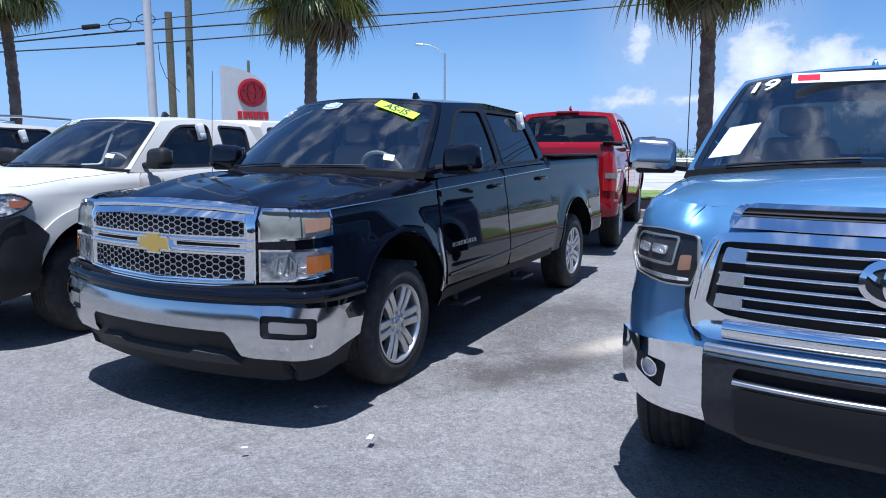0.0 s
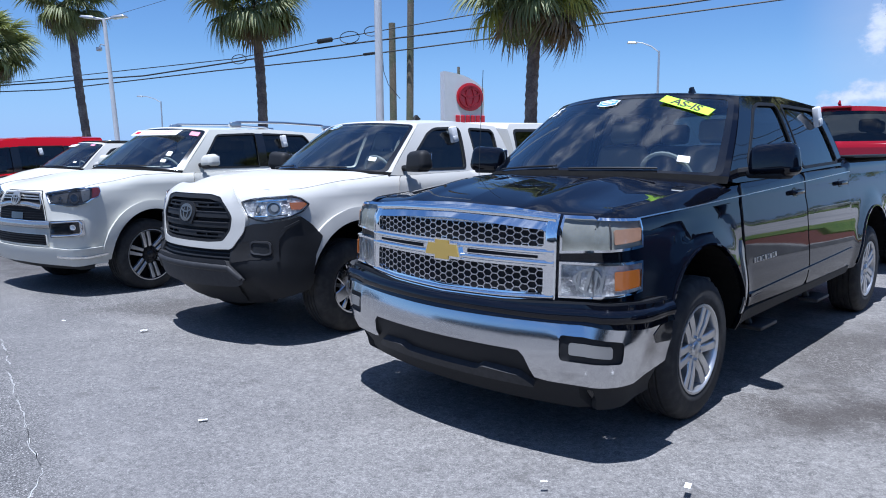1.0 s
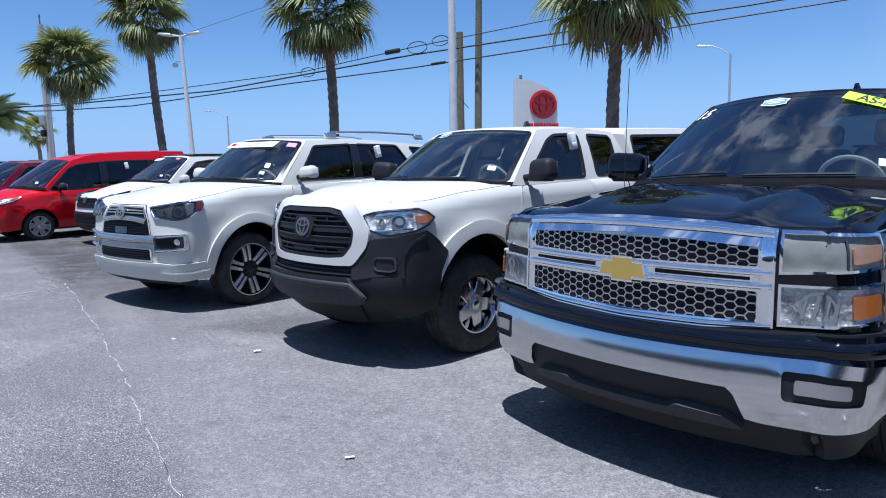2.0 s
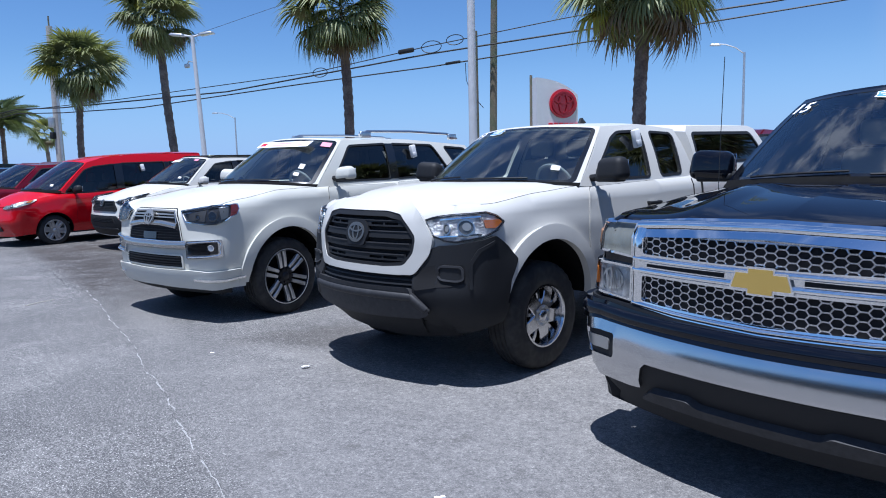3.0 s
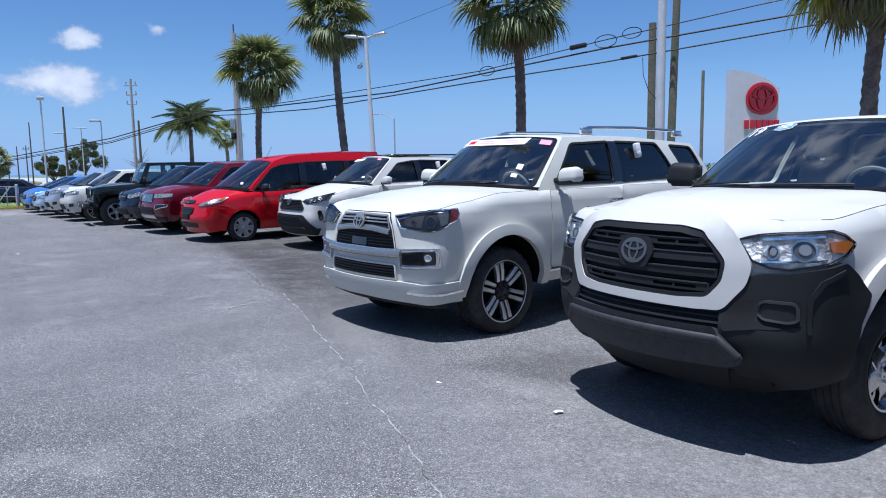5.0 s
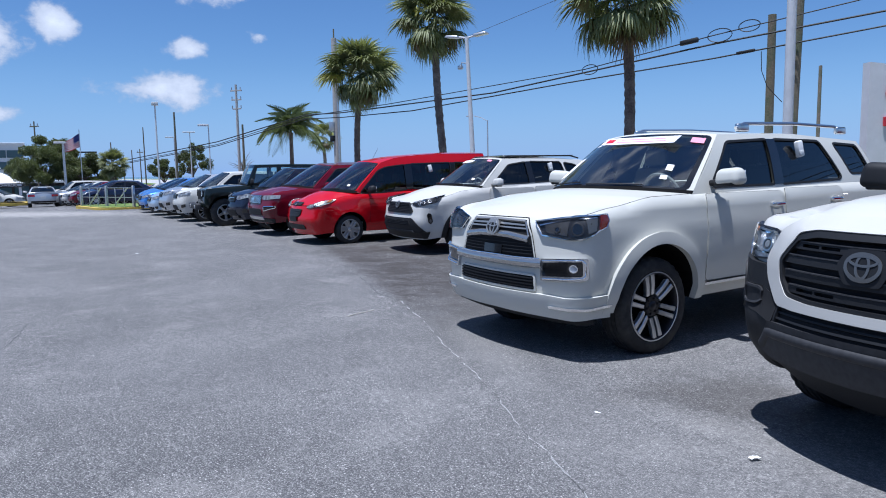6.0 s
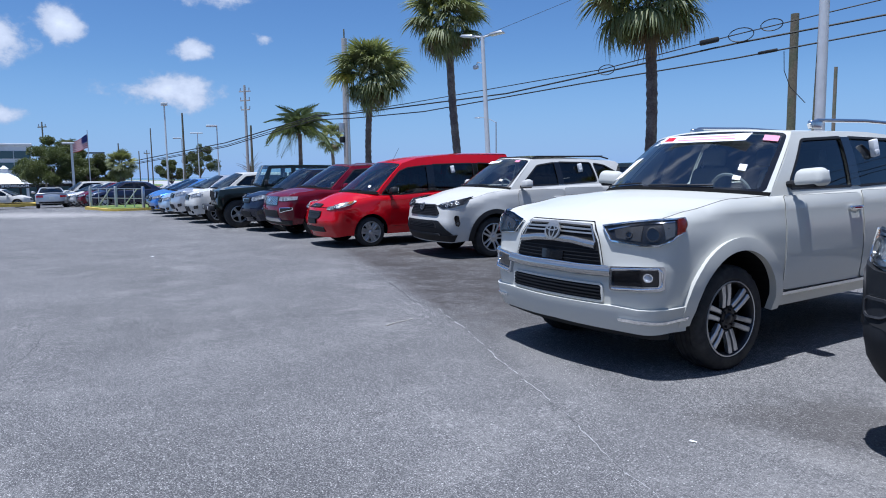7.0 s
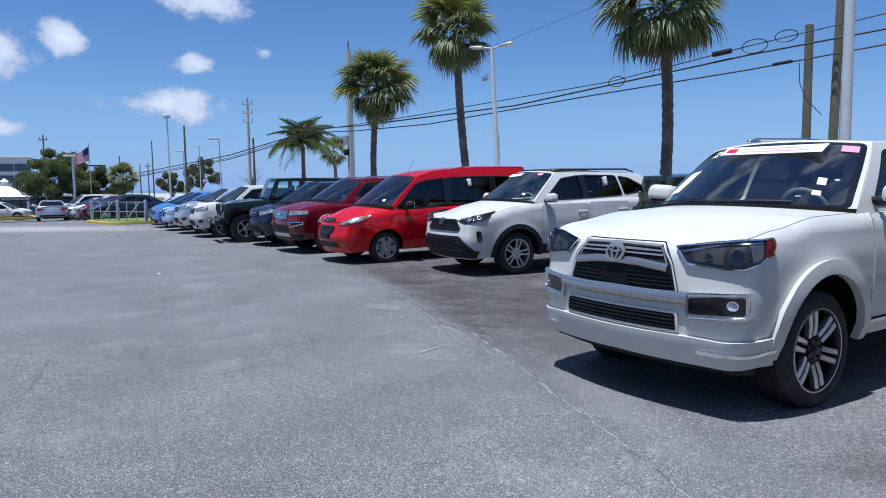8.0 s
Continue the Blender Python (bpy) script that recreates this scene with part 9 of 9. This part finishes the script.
def wire(pts, r, label):
    path = []
    for (x0, z0), (x1, z1) in zip(pts, pts[1:]):
        for i in range(12):
            t = i / 12
            path.append((x0 + (x1 - x0) * t, 29.4, z0 + (z1 - z0) * t))
    path.append((pts[-1][0], 29.4, pts[-1][1]))
    return tagged(part("power_cable", tube(path, r, 6), M_INK), label, "cable", "overhead cables")


def far_end(z):
    return [(-75, z - 2.6), (-52, z - 1.2)]


wire(far_end(5.0) + [(-41.0, 5.15), (-32.8, 5.35), (-20.25, 5.87), (-14.5, 6.54), (-8.6, 7.10), (8, 8.4), (25, 9.3)], 0.022, "black overhead cable across the sky")
wire(far_end(5.2) + [(-41.0, 5.25), (-37.2, 5.14), (-25.5, 5.3), (-14.5, 6.21), (-7.1, 6.62), (-1.0, 6.92), (12, 7.9), (25, 8.7)], 0.036, "thick black overhead cable bundle")
wire(far_end(4.9) + [(-41.0, 5.0), (-37.2, 4.86), (-31.2, 4.83), (-21.2, 5.37), (-14.5, 5.66), (-3.9, 6.36), (0.9, 6.7), (12, 7.5), (25, 8.4)], 0.03, "black overhead cable across the sky")
bm = box((0.75, 0.16, 0.2), pose(-15.5, 29.35, 6.42, 0, -5, 0), 0.05, 2)
tagged(part("splice_box", bm, M_INK), "black cable splice box hung on the cables", "splice box")
bm = box((0.7, 0.1, 0.12), pose(-13.3, 29.35, 5.75, 0, -4, 0), 0.04, 2)
tagged(part("splice_box", bm, M_INK), "black cable splice box hung on the cables", "splice box")
for x, z, r in ((-14.3, 6.55, 0.36), (-13.2, 6.75, 0.3), (-20.0, 5.88, 0.3)):
    pts = [(x + r * 1.3 * math.cos(a), 29.38, z - 0.05 + r * 0.7 * math.sin(a)) for a in np.linspace(0, 2 * math.pi, 20)]
    tagged(part("cable_loop", tube(pts, 0.02, 5), M_INK), "loop of spare black cable", "cable")
tagged(part("drop_wire", tube([(-12.75, 29.4, 5.7), (-12.72, 29.4, 5.0), (-12.5, 29.4, 4.4), (-12.0, 29.5, 3.8)], 0.015, 5), M_INK), "thin hanging wire by the pole", "cable")
t = tagged(part("guy_wire", tube([(-22.4, 23.4, 6.7), (-12.5, 27.2, 9.8)], 0.008, 4), M_INK), "thin high wire across the sky", "cable")

# ---- dealer sign: white curved panel with a red emblem ----
def sign():
    x, y = -7.52, 24.06
    t = thing("dealer_sign", pose(x, y, 0, 0, 0, 45), "white curved pylon sign with red oval emblem", "sign")
    prof = [(-0.77, 0.0), (-0.77, 4.17)] + [(-0.77 + 1.54 * s, 4.17 - 0.16 * s - 0.38 * s ** 3) for s in [i / 12 for i in range(1, 13)]] + [(0.77, 0.0)]
    bm = bmesh.new()
    f = bm.faces.new([bm.verts.new((a, -0.15, b)) for a, b in prof])
    r = bmesh.ops.extrude_face_region(bm, geom=[f])
    for v in r["geom"]:
        if isinstance(v, bmesh.types.BMVert):
            v.co.y += 0.3
    part("panel", bm, material("sign_white", (0.70, 0.71, 0.72), rough=0.35, vary=0.05, scale=3), t, "", False)

    def ring(ra, rb, wd, cz, cx=0.2):
        o = oval(cx, cz, ra, rb, 36)
        V, F = sheet(lambda a, b: (a, -0.16, b), o, [grown(o, -wd)], 0.06, 0.06, 0.2, (cx, 3.0, cz))
        return V, F
    o = oval(0.2, 3.345, 0.52, 0.47, 40)
    e = mesh_object("emblem", *sheet(lambda a, b: (a, -0.16, b), o, (), 0.02, 0.02, 0.3, (0.2, 3.0, 3.3)), M_SIGNRED, t, "red oval emblem with pale rings", False)
    M_RING = material("sign_ring", (0.32, 0.01, 0.02), rough=0.3)
    mesh_object("emblem_ring", *join(ring(0.44, 0.39, 0.07, 3.345), ring(0.18, 0.36, 0.06, 3.345), ring(0.36, 0.18, 0.06, 3.485)), M_RING, e, "", False)
    for i in range(6):
        part("name_bar", box((0.145, 0.05, 0.25), pose(-0.28 + 0.196 * i, -0.18, 2.60), 0.01, 1), M_SIGNRED, t, "", False)
    part("post", box((1.3, 0.4, 0.3), pose(0, 0, 0.1), 0.03, 1), M_CONCRETE, t)


sign()

# ---- guard rail and bushes along the far side of the road ----
def along(a, b, z=0.0):
    p = E1 * a + E2 * b
    return (p.x, p.y, z)


gr = thing("guard_rail", pose(0, 0, 0), "grey steel guard rail along the far road edge", "guard rail")
prof = [(0.0, 0.45), (0.05, 0.52), (0.0, 0.6), (0.05, 0.68), (0.0, 0.76)]
V, F = [], []
for i in range(61):
    for q, z in prof:
        V.append(along(-60 + 4 * i, 56.0 - q, z))
for i in range(60):
    for j in range(4):
        F.append((i * 5 + j, i * 5 + j + 1, i * 5 + j + 6, i * 5 + j + 5))
mesh_object("rail_beam", V, F, M_GALV, gr)
for i in range(40):
    p = along(-58 + 5 * i, 56.1)
    part("rail_post", box((0.1, 0.15, 0.8), pose(p[0], p[1], 0.4)), M_GALV, gr, "", False)


def leafy(name, centres, leaf, n, seed, mat, parent=None):
    """Many small leaf quads scattered through uneven clumps (x, y, z, rx, rz)."""
    rnd = random.Random(seed)
    V, F = [], []
    for cx, cy, cz, rx, rz in centres:
        for _ in range(n):
            while True:
                p = Vector((rnd.uniform(-1, 1), rnd.uniform(-1, 1), rnd.uniform(-1, 1)))
                if 0.35 < p.length < 1:
                    break
            p *= 0.75 + 0.35 * noise.noise(Vector((cx, cy, cz)) + p * 1.7)
            c = Vector((cx + p.x * rx, cy + p.y * rx, cz + p.z * rz))
            a = Vector((rnd.gauss(0, 1), rnd.gauss(0, 1), rnd.gauss(0, 1))).normalized() * leaf * rnd.uniform(0.6, 1.3)
            b = a.orthogonal().normalized() * leaf * 0.5
            k = len(V)
            V += [c - a, c + b, c + a, c - b]
            F.append((k, k + 1, k + 2, k + 3))
    return mesh_object(name, V, F, mat, parent, "", False)


rnd = random.Random(9)
bush = [(*along(-45 + 1.6 * i, 59 + rnd.uniform(-1, 1)), rnd.uniform(0.9, 1.5), rnd.uniform(0.7, 1.4)) for i in range(70)]
bush = [(x, y, 0.8, r, q) for x, y, z, r, q in bush]
tagged(leafy("shrubs", bush, 0.16, 160, 4, M_LEAF), "row of green shore shrubs", "shrubs", "", "stuff")

# ---- unseen dark wall added behind the camera to close the lot in reflections ----
t = tagged(new("unseen_wall_south"), "unseen dark wall with glossy black band added behind the camera", "", "", "structure")
part("wall", box((120, 0.4, 5.2), pose(-15, -24, 2.6), 0.02, 1), material("south_wall", (0.16, 0.155, 0.15), rough=0.8, vary=0.1, scale=1), t, "", False)
part("glazing", box((104, 0.1, 3.2), pose(-15, -23.78, 1.75), 0.02, 1), M_GLOSSBLACK, t, "", False)
# ---- the lot's west end: island, railing, far cars, trees, flag, buildings ----
def kerb_slab(name, pts, z, mat, label):
    bm = bmesh.new()
    f = bm.faces.new([bm.verts.new((x, y, -0.05)) for x, y in pts])
    r = bmesh.ops.extrude_face_region(bm, geom=[f])
    for v in r["geom"]:
        if isinstance(v, bmesh.types.BMVert):
            v.co.z = z
    return tagged(part(name, bm, mat, None, "", False), label, "", "", "structure")


isl = rounded([(-36.2, 15.9), (-36.8, 14.6), (-41.2, 15.1), (-41.3, 15.9), (-39.6, 20.5), (-35.2, 20.5)], 0.6)
kerb_slab("island_kerb", isl, 0.09, M_YELLOWPAINT, "yellow painted kerb round a grass island")
kerb_slab("island_grass", grown(isl, -0.2), 0.11, M_GRASS, "small grass island")
far_isl = rounded([(-54.5, 12.2), (-53.8, 17.0), (-57.0, 17.6), (-58.0, 12.5)], 0.6)
kerb_slab("far_island_kerb", far_isl, fall(-54) + 0.15, M_YELLOWPAINT, "yellow painted kerb before the showroom")
kerb_slab("far_island_paving", grown(far_isl, -0.3), fall(-54) + 0.17, M_CONCRETE, "pale paving of the far island")

rl = thing("railing", pose(-36.3, 16.0, 0.08, 0, 0, 188.8), "galvanised steel railing with sloping stays on the island", "railing")
for x in (0.0, 2.25, 4.5):
    part("rail_post", box((0.11, 0.11, 1.0), pose(x, 0, 0.5), 0.01, 1), M_GALV, rl)
for x in (0.75, 1.5, 3.0, 3.75):
    part("rail_post", box((0.035, 0.035, 0.9), pose(x, 0, 0.45), 0.005, 1), M_GALV, rl)
for z in (0.45, 0.9):
    part("rail_bar", tube([(0, 0, z), (4.5, 0, z)], 0.02, 6), M_GALV, rl)
for x in (0.55, 2.8):
    part("stay", tube([(x, -0.06, 0.9), (x + 1.7, -0.4, 0.03)], 0.028, 6), M_POLEWHITE, rl)

# cars parked beyond the island, more behind them, and one on its way out
def west_car(make, hub, mt, label, *more):
    make(Matrix.Translation((0, 0, fall(hub[0]))) @ parked(hub, 0.87, 18.0), mt, *more, label)


sedan(pose(-55.2, 18.1, fall(-53.5), 0, 0, 163), M_SILVER, "silver sedan standing in the lane, seen from behind", 1.32)
west_car(sedan, (-44.3, 17.35), M_NAVY, "dark navy sedan parked behind the railing")
west_car(sedan, (-46.9, 17.75), M_DKRED, "dark red sedan parked in the west row")
west_car(sedan, (-49.6, 18.25), M_WHITE, "white sedan parked in the west row")
west_car(sedan, (-52.3, 18.7), M_SILVER, "pale silver sedan parked in the west row")
west_car(plain_suv, (-55.1, 19.2), M_WHITE, "white suv at the end of the west row", "suv")
for i, mt in enumerate((M_WHITE, M_RED, M_WHITE, M_RED, M_SILVER, M_WHITE)):
    sedan(pose(-43.0 - 2.75 * i, 25.4 + 0.75 * i, fall(-44.0 - 2.75 * i), 0, 0, 70), mt, "parked sedan with its back to the west row")
for i, mt in enumerate((M_WHITE, M_WHITE)):
    sedan(pose(-64.6 - 2.6 * i, 18.9 - 2.5 * i, fall(-65), 0, 0, 62), mt, "white sedan parked by the showroom")


def oak(x, y, h, r, seed, label="broad dark green oak with an uneven crown", clumps=16, low=0.5):
    rnd = random.Random(seed)
    z0 = fall(x)
    h -= z0
    t = thing("tree", pose(x, y, z0), label, "tree", "far trees")
    bm = bmesh.new()
    add_tube(bm, [(0, 0, 0), (0.05, 0, h * 0.25), (0, 0.05, h * 0.45)], 0.16, 8, 0.11)
    cl = []
    for i in range(clumps):
        a = i * 2.4
        q = math.sqrt((i + 0.5) / clumps)
        c = (r * 0.8 * q * math.cos(a), r * 0.8 * q * math.sin(a), h * (low + rnd.random() * (0.93 - low) * (1 - 0.6 * q * q)))
        cl.append((*c, r * rnd.uniform(0.22, 0.38), h * rnd.uniform(0.08, 0.15)))
        if i % 2 == 0:
            add_tube(bm, [(0, 0.05, h * 0.36), (c[0] * 0.5, c[1] * 0.5, h * 0.5), c], 0.06, 6, 0.02)
    part("trunk", bm, M_BARK, t)
    leafy("crown", cl, 0.065, 1500, seed, M_LEAF, t)


oak(-70.7, 23.4, 5.6, 3.3, 31, clumps=34, low=0.34)
oak(-71.4, 26.7, 4.6, 2.6, 33, "rounded green tree by the showroom", 22, 0.32)
oak(-85.2, 41.0, 3.9, 2.0, 34, "far round tree with clumped foliage", 12, 0.5)
oak(-88.1, 46.2, 6.2, 2.6, 35, "far tall pine with open clumped foliage", 12, 0.45)
oak(-92.0, 37.5, 3.2, 2.4, 36, "far low dark tree on the skyline", 10, 0.4)
cabbage_palm((-59.6, 24.7), (-59.6, 24.7, 1.9), 0.88, 41, 60, label="bushy cabbage palm at the lot's far end")

# bare small tree
t = thing("bare_tree", pose(-66.5, 40.3, 0), "leafless grey small tree", "tree")
rnd = random.Random(77)
bm = bmesh.new()
add_tube(bm, [(0, 0, 0), (0, 0, 2.4)], 0.09, 6, 0.06)
for i in range(26):
    a, e = i * 2.4, rnd.uniform(0.4, 1.2)
    L = rnd.uniform(0.9, 1.8)
    p = Vector((0, 0, 1.6 + 0.03 * i))
    q = p + Vector((math.cos(a) * math.cos(e), math.sin(a) * math.cos(e), math.sin(e))) * L
    add_tube(bm, [p, (p + q) / 2 + Vector((0, 0, 0.1)), q], 0.03, 4, 0.008)
part("branches", bm, M_BARK, t)

# light pole, and a flag on a thin pole
t = thing("lot_light", pose(-58.9, 20.9, fall(-58.9)), "white light pole with a flat head beside the oak", "street lamp", "far lights")
part("shaft", tube([(0, 0, 0), (0, 0, 4.5)], 0.10, 8, 0.08), M_POLEWHITE, t)
part("lamp_head", box((0.8, 0.4, 0.14), pose(0.1, -0.25, 4.55, 0, 0, 70), 0.04, 2), M_POLEWHITE, t)
t = thing("flag", pose(-65.1, 24.35, 0), "flag with red and white stripes on a thin pole", "flag")
part("shaft", tube([(0, 0, fall(-65)), (0, 0, 5.45)], 0.045, 8, 0.03), M_GALV, t)
M_FLAGRED, M_FLAGWHITE, M_FLAGBLUE = material("flag_red", (0.45, 0.02, 0.03), 0.8), material("flag_white", (0.7, 0.7, 0.7), 0.8), material("flag_blue", (0.02, 0.03, 0.14), 0.8)


def cloth(a, b):
    q = a * 1.55
    fold = 0.12 * math.sin(q * 4.2) * min(1, q)
    return (-0.30 * q + 0.94 * fold, -0.68 * q + 0.3 * fold, 5.12 - b * (1.12 - 0.32 * a) - 0.50 * q + 0.04 * math.sin(q * 5))


for k in range(13):
    V, F = [], []
    for i in range(17):
        for e in (0, 1):
            V.append(cloth(i / 16, (k + e) / 13))
    for i in range(16):
        F.append((2 * i, 2 * i + 2, 2 * i + 3, 2 * i + 1))
    mesh_object("stripe", V, F, M_FLAGRED if k % 2 == 0 else M_FLAGWHITE, t, "", False)
V, F = [], []
for i in range(9):
    for j in range(5):
        p = cloth(i / 8 * 0.42, j / 4 * 0.54)
        V.append((p[0] + 0.02, p[1], p[2]))
for i in range(8):
    for j in range(4):
        F.append((i * 5 + j, i * 5 + 5 + j, i * 5 + 6 + j, i * 5 + 1 + j))
mesh_object("canton", V, F, M_FLAGBLUE, t, "", False)
mesh_object("canton_back", [(x - 0.04, y, z) for x, y, z in V], F, M_FLAGBLUE, t, "", False)

# office block with glass bands
M_WALLPALE = material("pale_wall", (0.72, 0.72, 0.70), rough=0.8, vary=0.08, scale=1)
M_BANDGLASS = material("band_glass", (0.03, 0.07, 0.075), rough=0.1, coat=0.6)
t = thing("office_building", pose(-204, 39.5, -1.5, 0, 0, -16), "pale office building with dark green glass bands", "building")
part("wall", box((18, 42, 11.0), pose(0, 0, 5.5), 0.1, 1), M_WALLPALE, t, "", False)
part("roof", box((18.6, 42.6, 0.5), pose(0, 0, 11.2), 0.05, 1), M_WALLPALE, t, "", False)
for z in (3.1, 6.1, 8.8):
    for i in range(12):
        part("window", box((0.2, 3.3, 1.75), pose(9.03, -19.2 + 3.49 * i, z), 0.02, 1), M_BANDGLASS, t, "", False)

# showroom pavilion with a white hipped roof and cupola
M_ROOFWHITE = material("white_roof", (0.75, 0.75, 0.74), rough=0.5, vary=0.05, scale=2)
t = thing("showroom", pose(-87.9, 24.2, fall(-87.9), 0, 0, -16), "showroom pavilion with white hipped roof and cupola", "building")
for sx in (-2.0, 2.0):
    for sy in (-2.0, 2.0):
        part("column", box((0.25, 0.25, 2.2), pose(sx, sy, 1.1), 0.02, 1), M_ROOFWHITE, t)
part("fascia", box((4.5, 4.5, 0.45), pose(0, 0, 2.08), 0.03, 1), M_GLOSSBLACK, t, "black fascia")
bm = bmesh.new()
vs = [bm.verts.new(p) for p in ((-2.4, -2.4, 2.3), (2.4, -2.4, 2.3), (2.4, 2.4, 2.3), (-2.4, 2.4, 2.3), (-0.4, -0.4, 3.4), (0.4, -0.4, 3.4), (0.4, 0.4, 3.4), (-0.4, 0.4, 3.4))]
for a in ((0, 1, 5, 4), (1, 2, 6, 5), (2, 3, 7, 6), (3, 0, 4, 7), (4, 5, 6, 7), (3, 2, 1, 0)):
    bm.faces.new([vs[i] for i in a])
part("roof", bm, M_ROOFWHITE, t, "", False)
part("cupola", box((0.62, 0.62, 0.5), pose(0, 0, 3.62), 0.03, 1), M_ROOFWHITE, t, "", False)
part("cupola_cap", tube([(0, 0, 3.86), (0, 0, 4.2)], 0.45, 8, 0.08), M_ROOFWHITE, t)
words("lettering", "SHOWROOM", 0.36, pose(2.27, 0.9, 2.08, 90, 0, 90), M_STICKWHITE, t, 0.01, "white capital letters", 1.15)
t = thing("low_building", pose(-94.5, 30.2, fall(-94.5), 0, 0, -16), "dark glazed low building front behind the trees", "building")
part("wall", box((4, 9.0, 2.4), pose(-3, 0, 1.2), 0.05, 1), M_GLOSSBLACK, t, "", False)
part("roof", box((4.6, 9.4, 0.3), pose(-3, 0, 2.5), 0.05, 1), M_WALLPALE, t, "", False)
for i in range(5):
    part("window", box((0.1, 1.5, 1.8), pose(-0.97, -3.5 + 1.75 * i, 1.1), 0.02, 1), M_BANDGLASS, t, "", False)
# dark portal frame with a white sign panel
t = thing("sign_frame", pose(-74.3, 28.2, fall(-74.3), 0, 0, 68), "dark steel frame with a white sign panel", "sign")
for x in (-0.85, 0.85):
    part("frame_post", box((0.12, 0.12, 4.8), pose(x, 0, 2.4), 0.01, 1), M_PLASTIC, t)
part("frame_beam", box((1.9, 0.12, 0.14), pose(0, 0, 4.8), 0.01, 1), M_PLASTIC, t)
part("sign_panel", box((1.0, 0.1, 0.75), pose(-0.4, -0.1, 2.1), 0.01, 1), M_ROOFWHITE, t, "", False)
part("sign_emblem", tube([(-0.2, -0.15, 2.1), (-0.2, -0.17, 2.1)], 0.24, 16), M_DKBLUE, t, "dark round emblem", False)
# ---- litter on the asphalt ----
for x, y, a, s in ((-0.97, 3.71, 20, 0.016), (-4.70, 5.40, 60, 0.03), (-5.66, 5.48, 10, 0.02), (-2.93, 3.86, 35, 0.024), (-0.35, 3.86, 80, 0.028), (-17.07, 7.66, 0, 0.05)):
    bm = bmesh.new()
    rn = random.Random(int(x * 100))
    g = [[bm.verts.new(((i - 2) * s * 0.5, (j - 1) * s * 0.5, 0.004 + rn.uniform(0, s * 0.25))) for j in range(3)] for i in range(5)]
    for i in range(4):
        for j in range(2):
            bm.faces.new((g[i][j], g[i + 1][j], g[i + 1][j + 1], g[i][j + 1]))
    bmesh.ops.transform(bm, matrix=pose(x, y, 0, 0, 0, a), verts=bm.verts)
    tagged(part("paper_scrap", bm, M_PAPER, None, "", False), "small crumpled white paper scrap on the asphalt", "litter", "litter")
tagged(part("stick", tube([(-9.142, 6.38, 0.008), (-9.165, 6.52, 0.011), (-9.162, 6.65, 0.010), (-9.18, 6.785, 0.007)], 0.0055, 6, 0.004), material("dry_stick", (0.42, 0.39, 0.34), 0.8)), "thin dry stick lying on the asphalt", "litter", "litter")
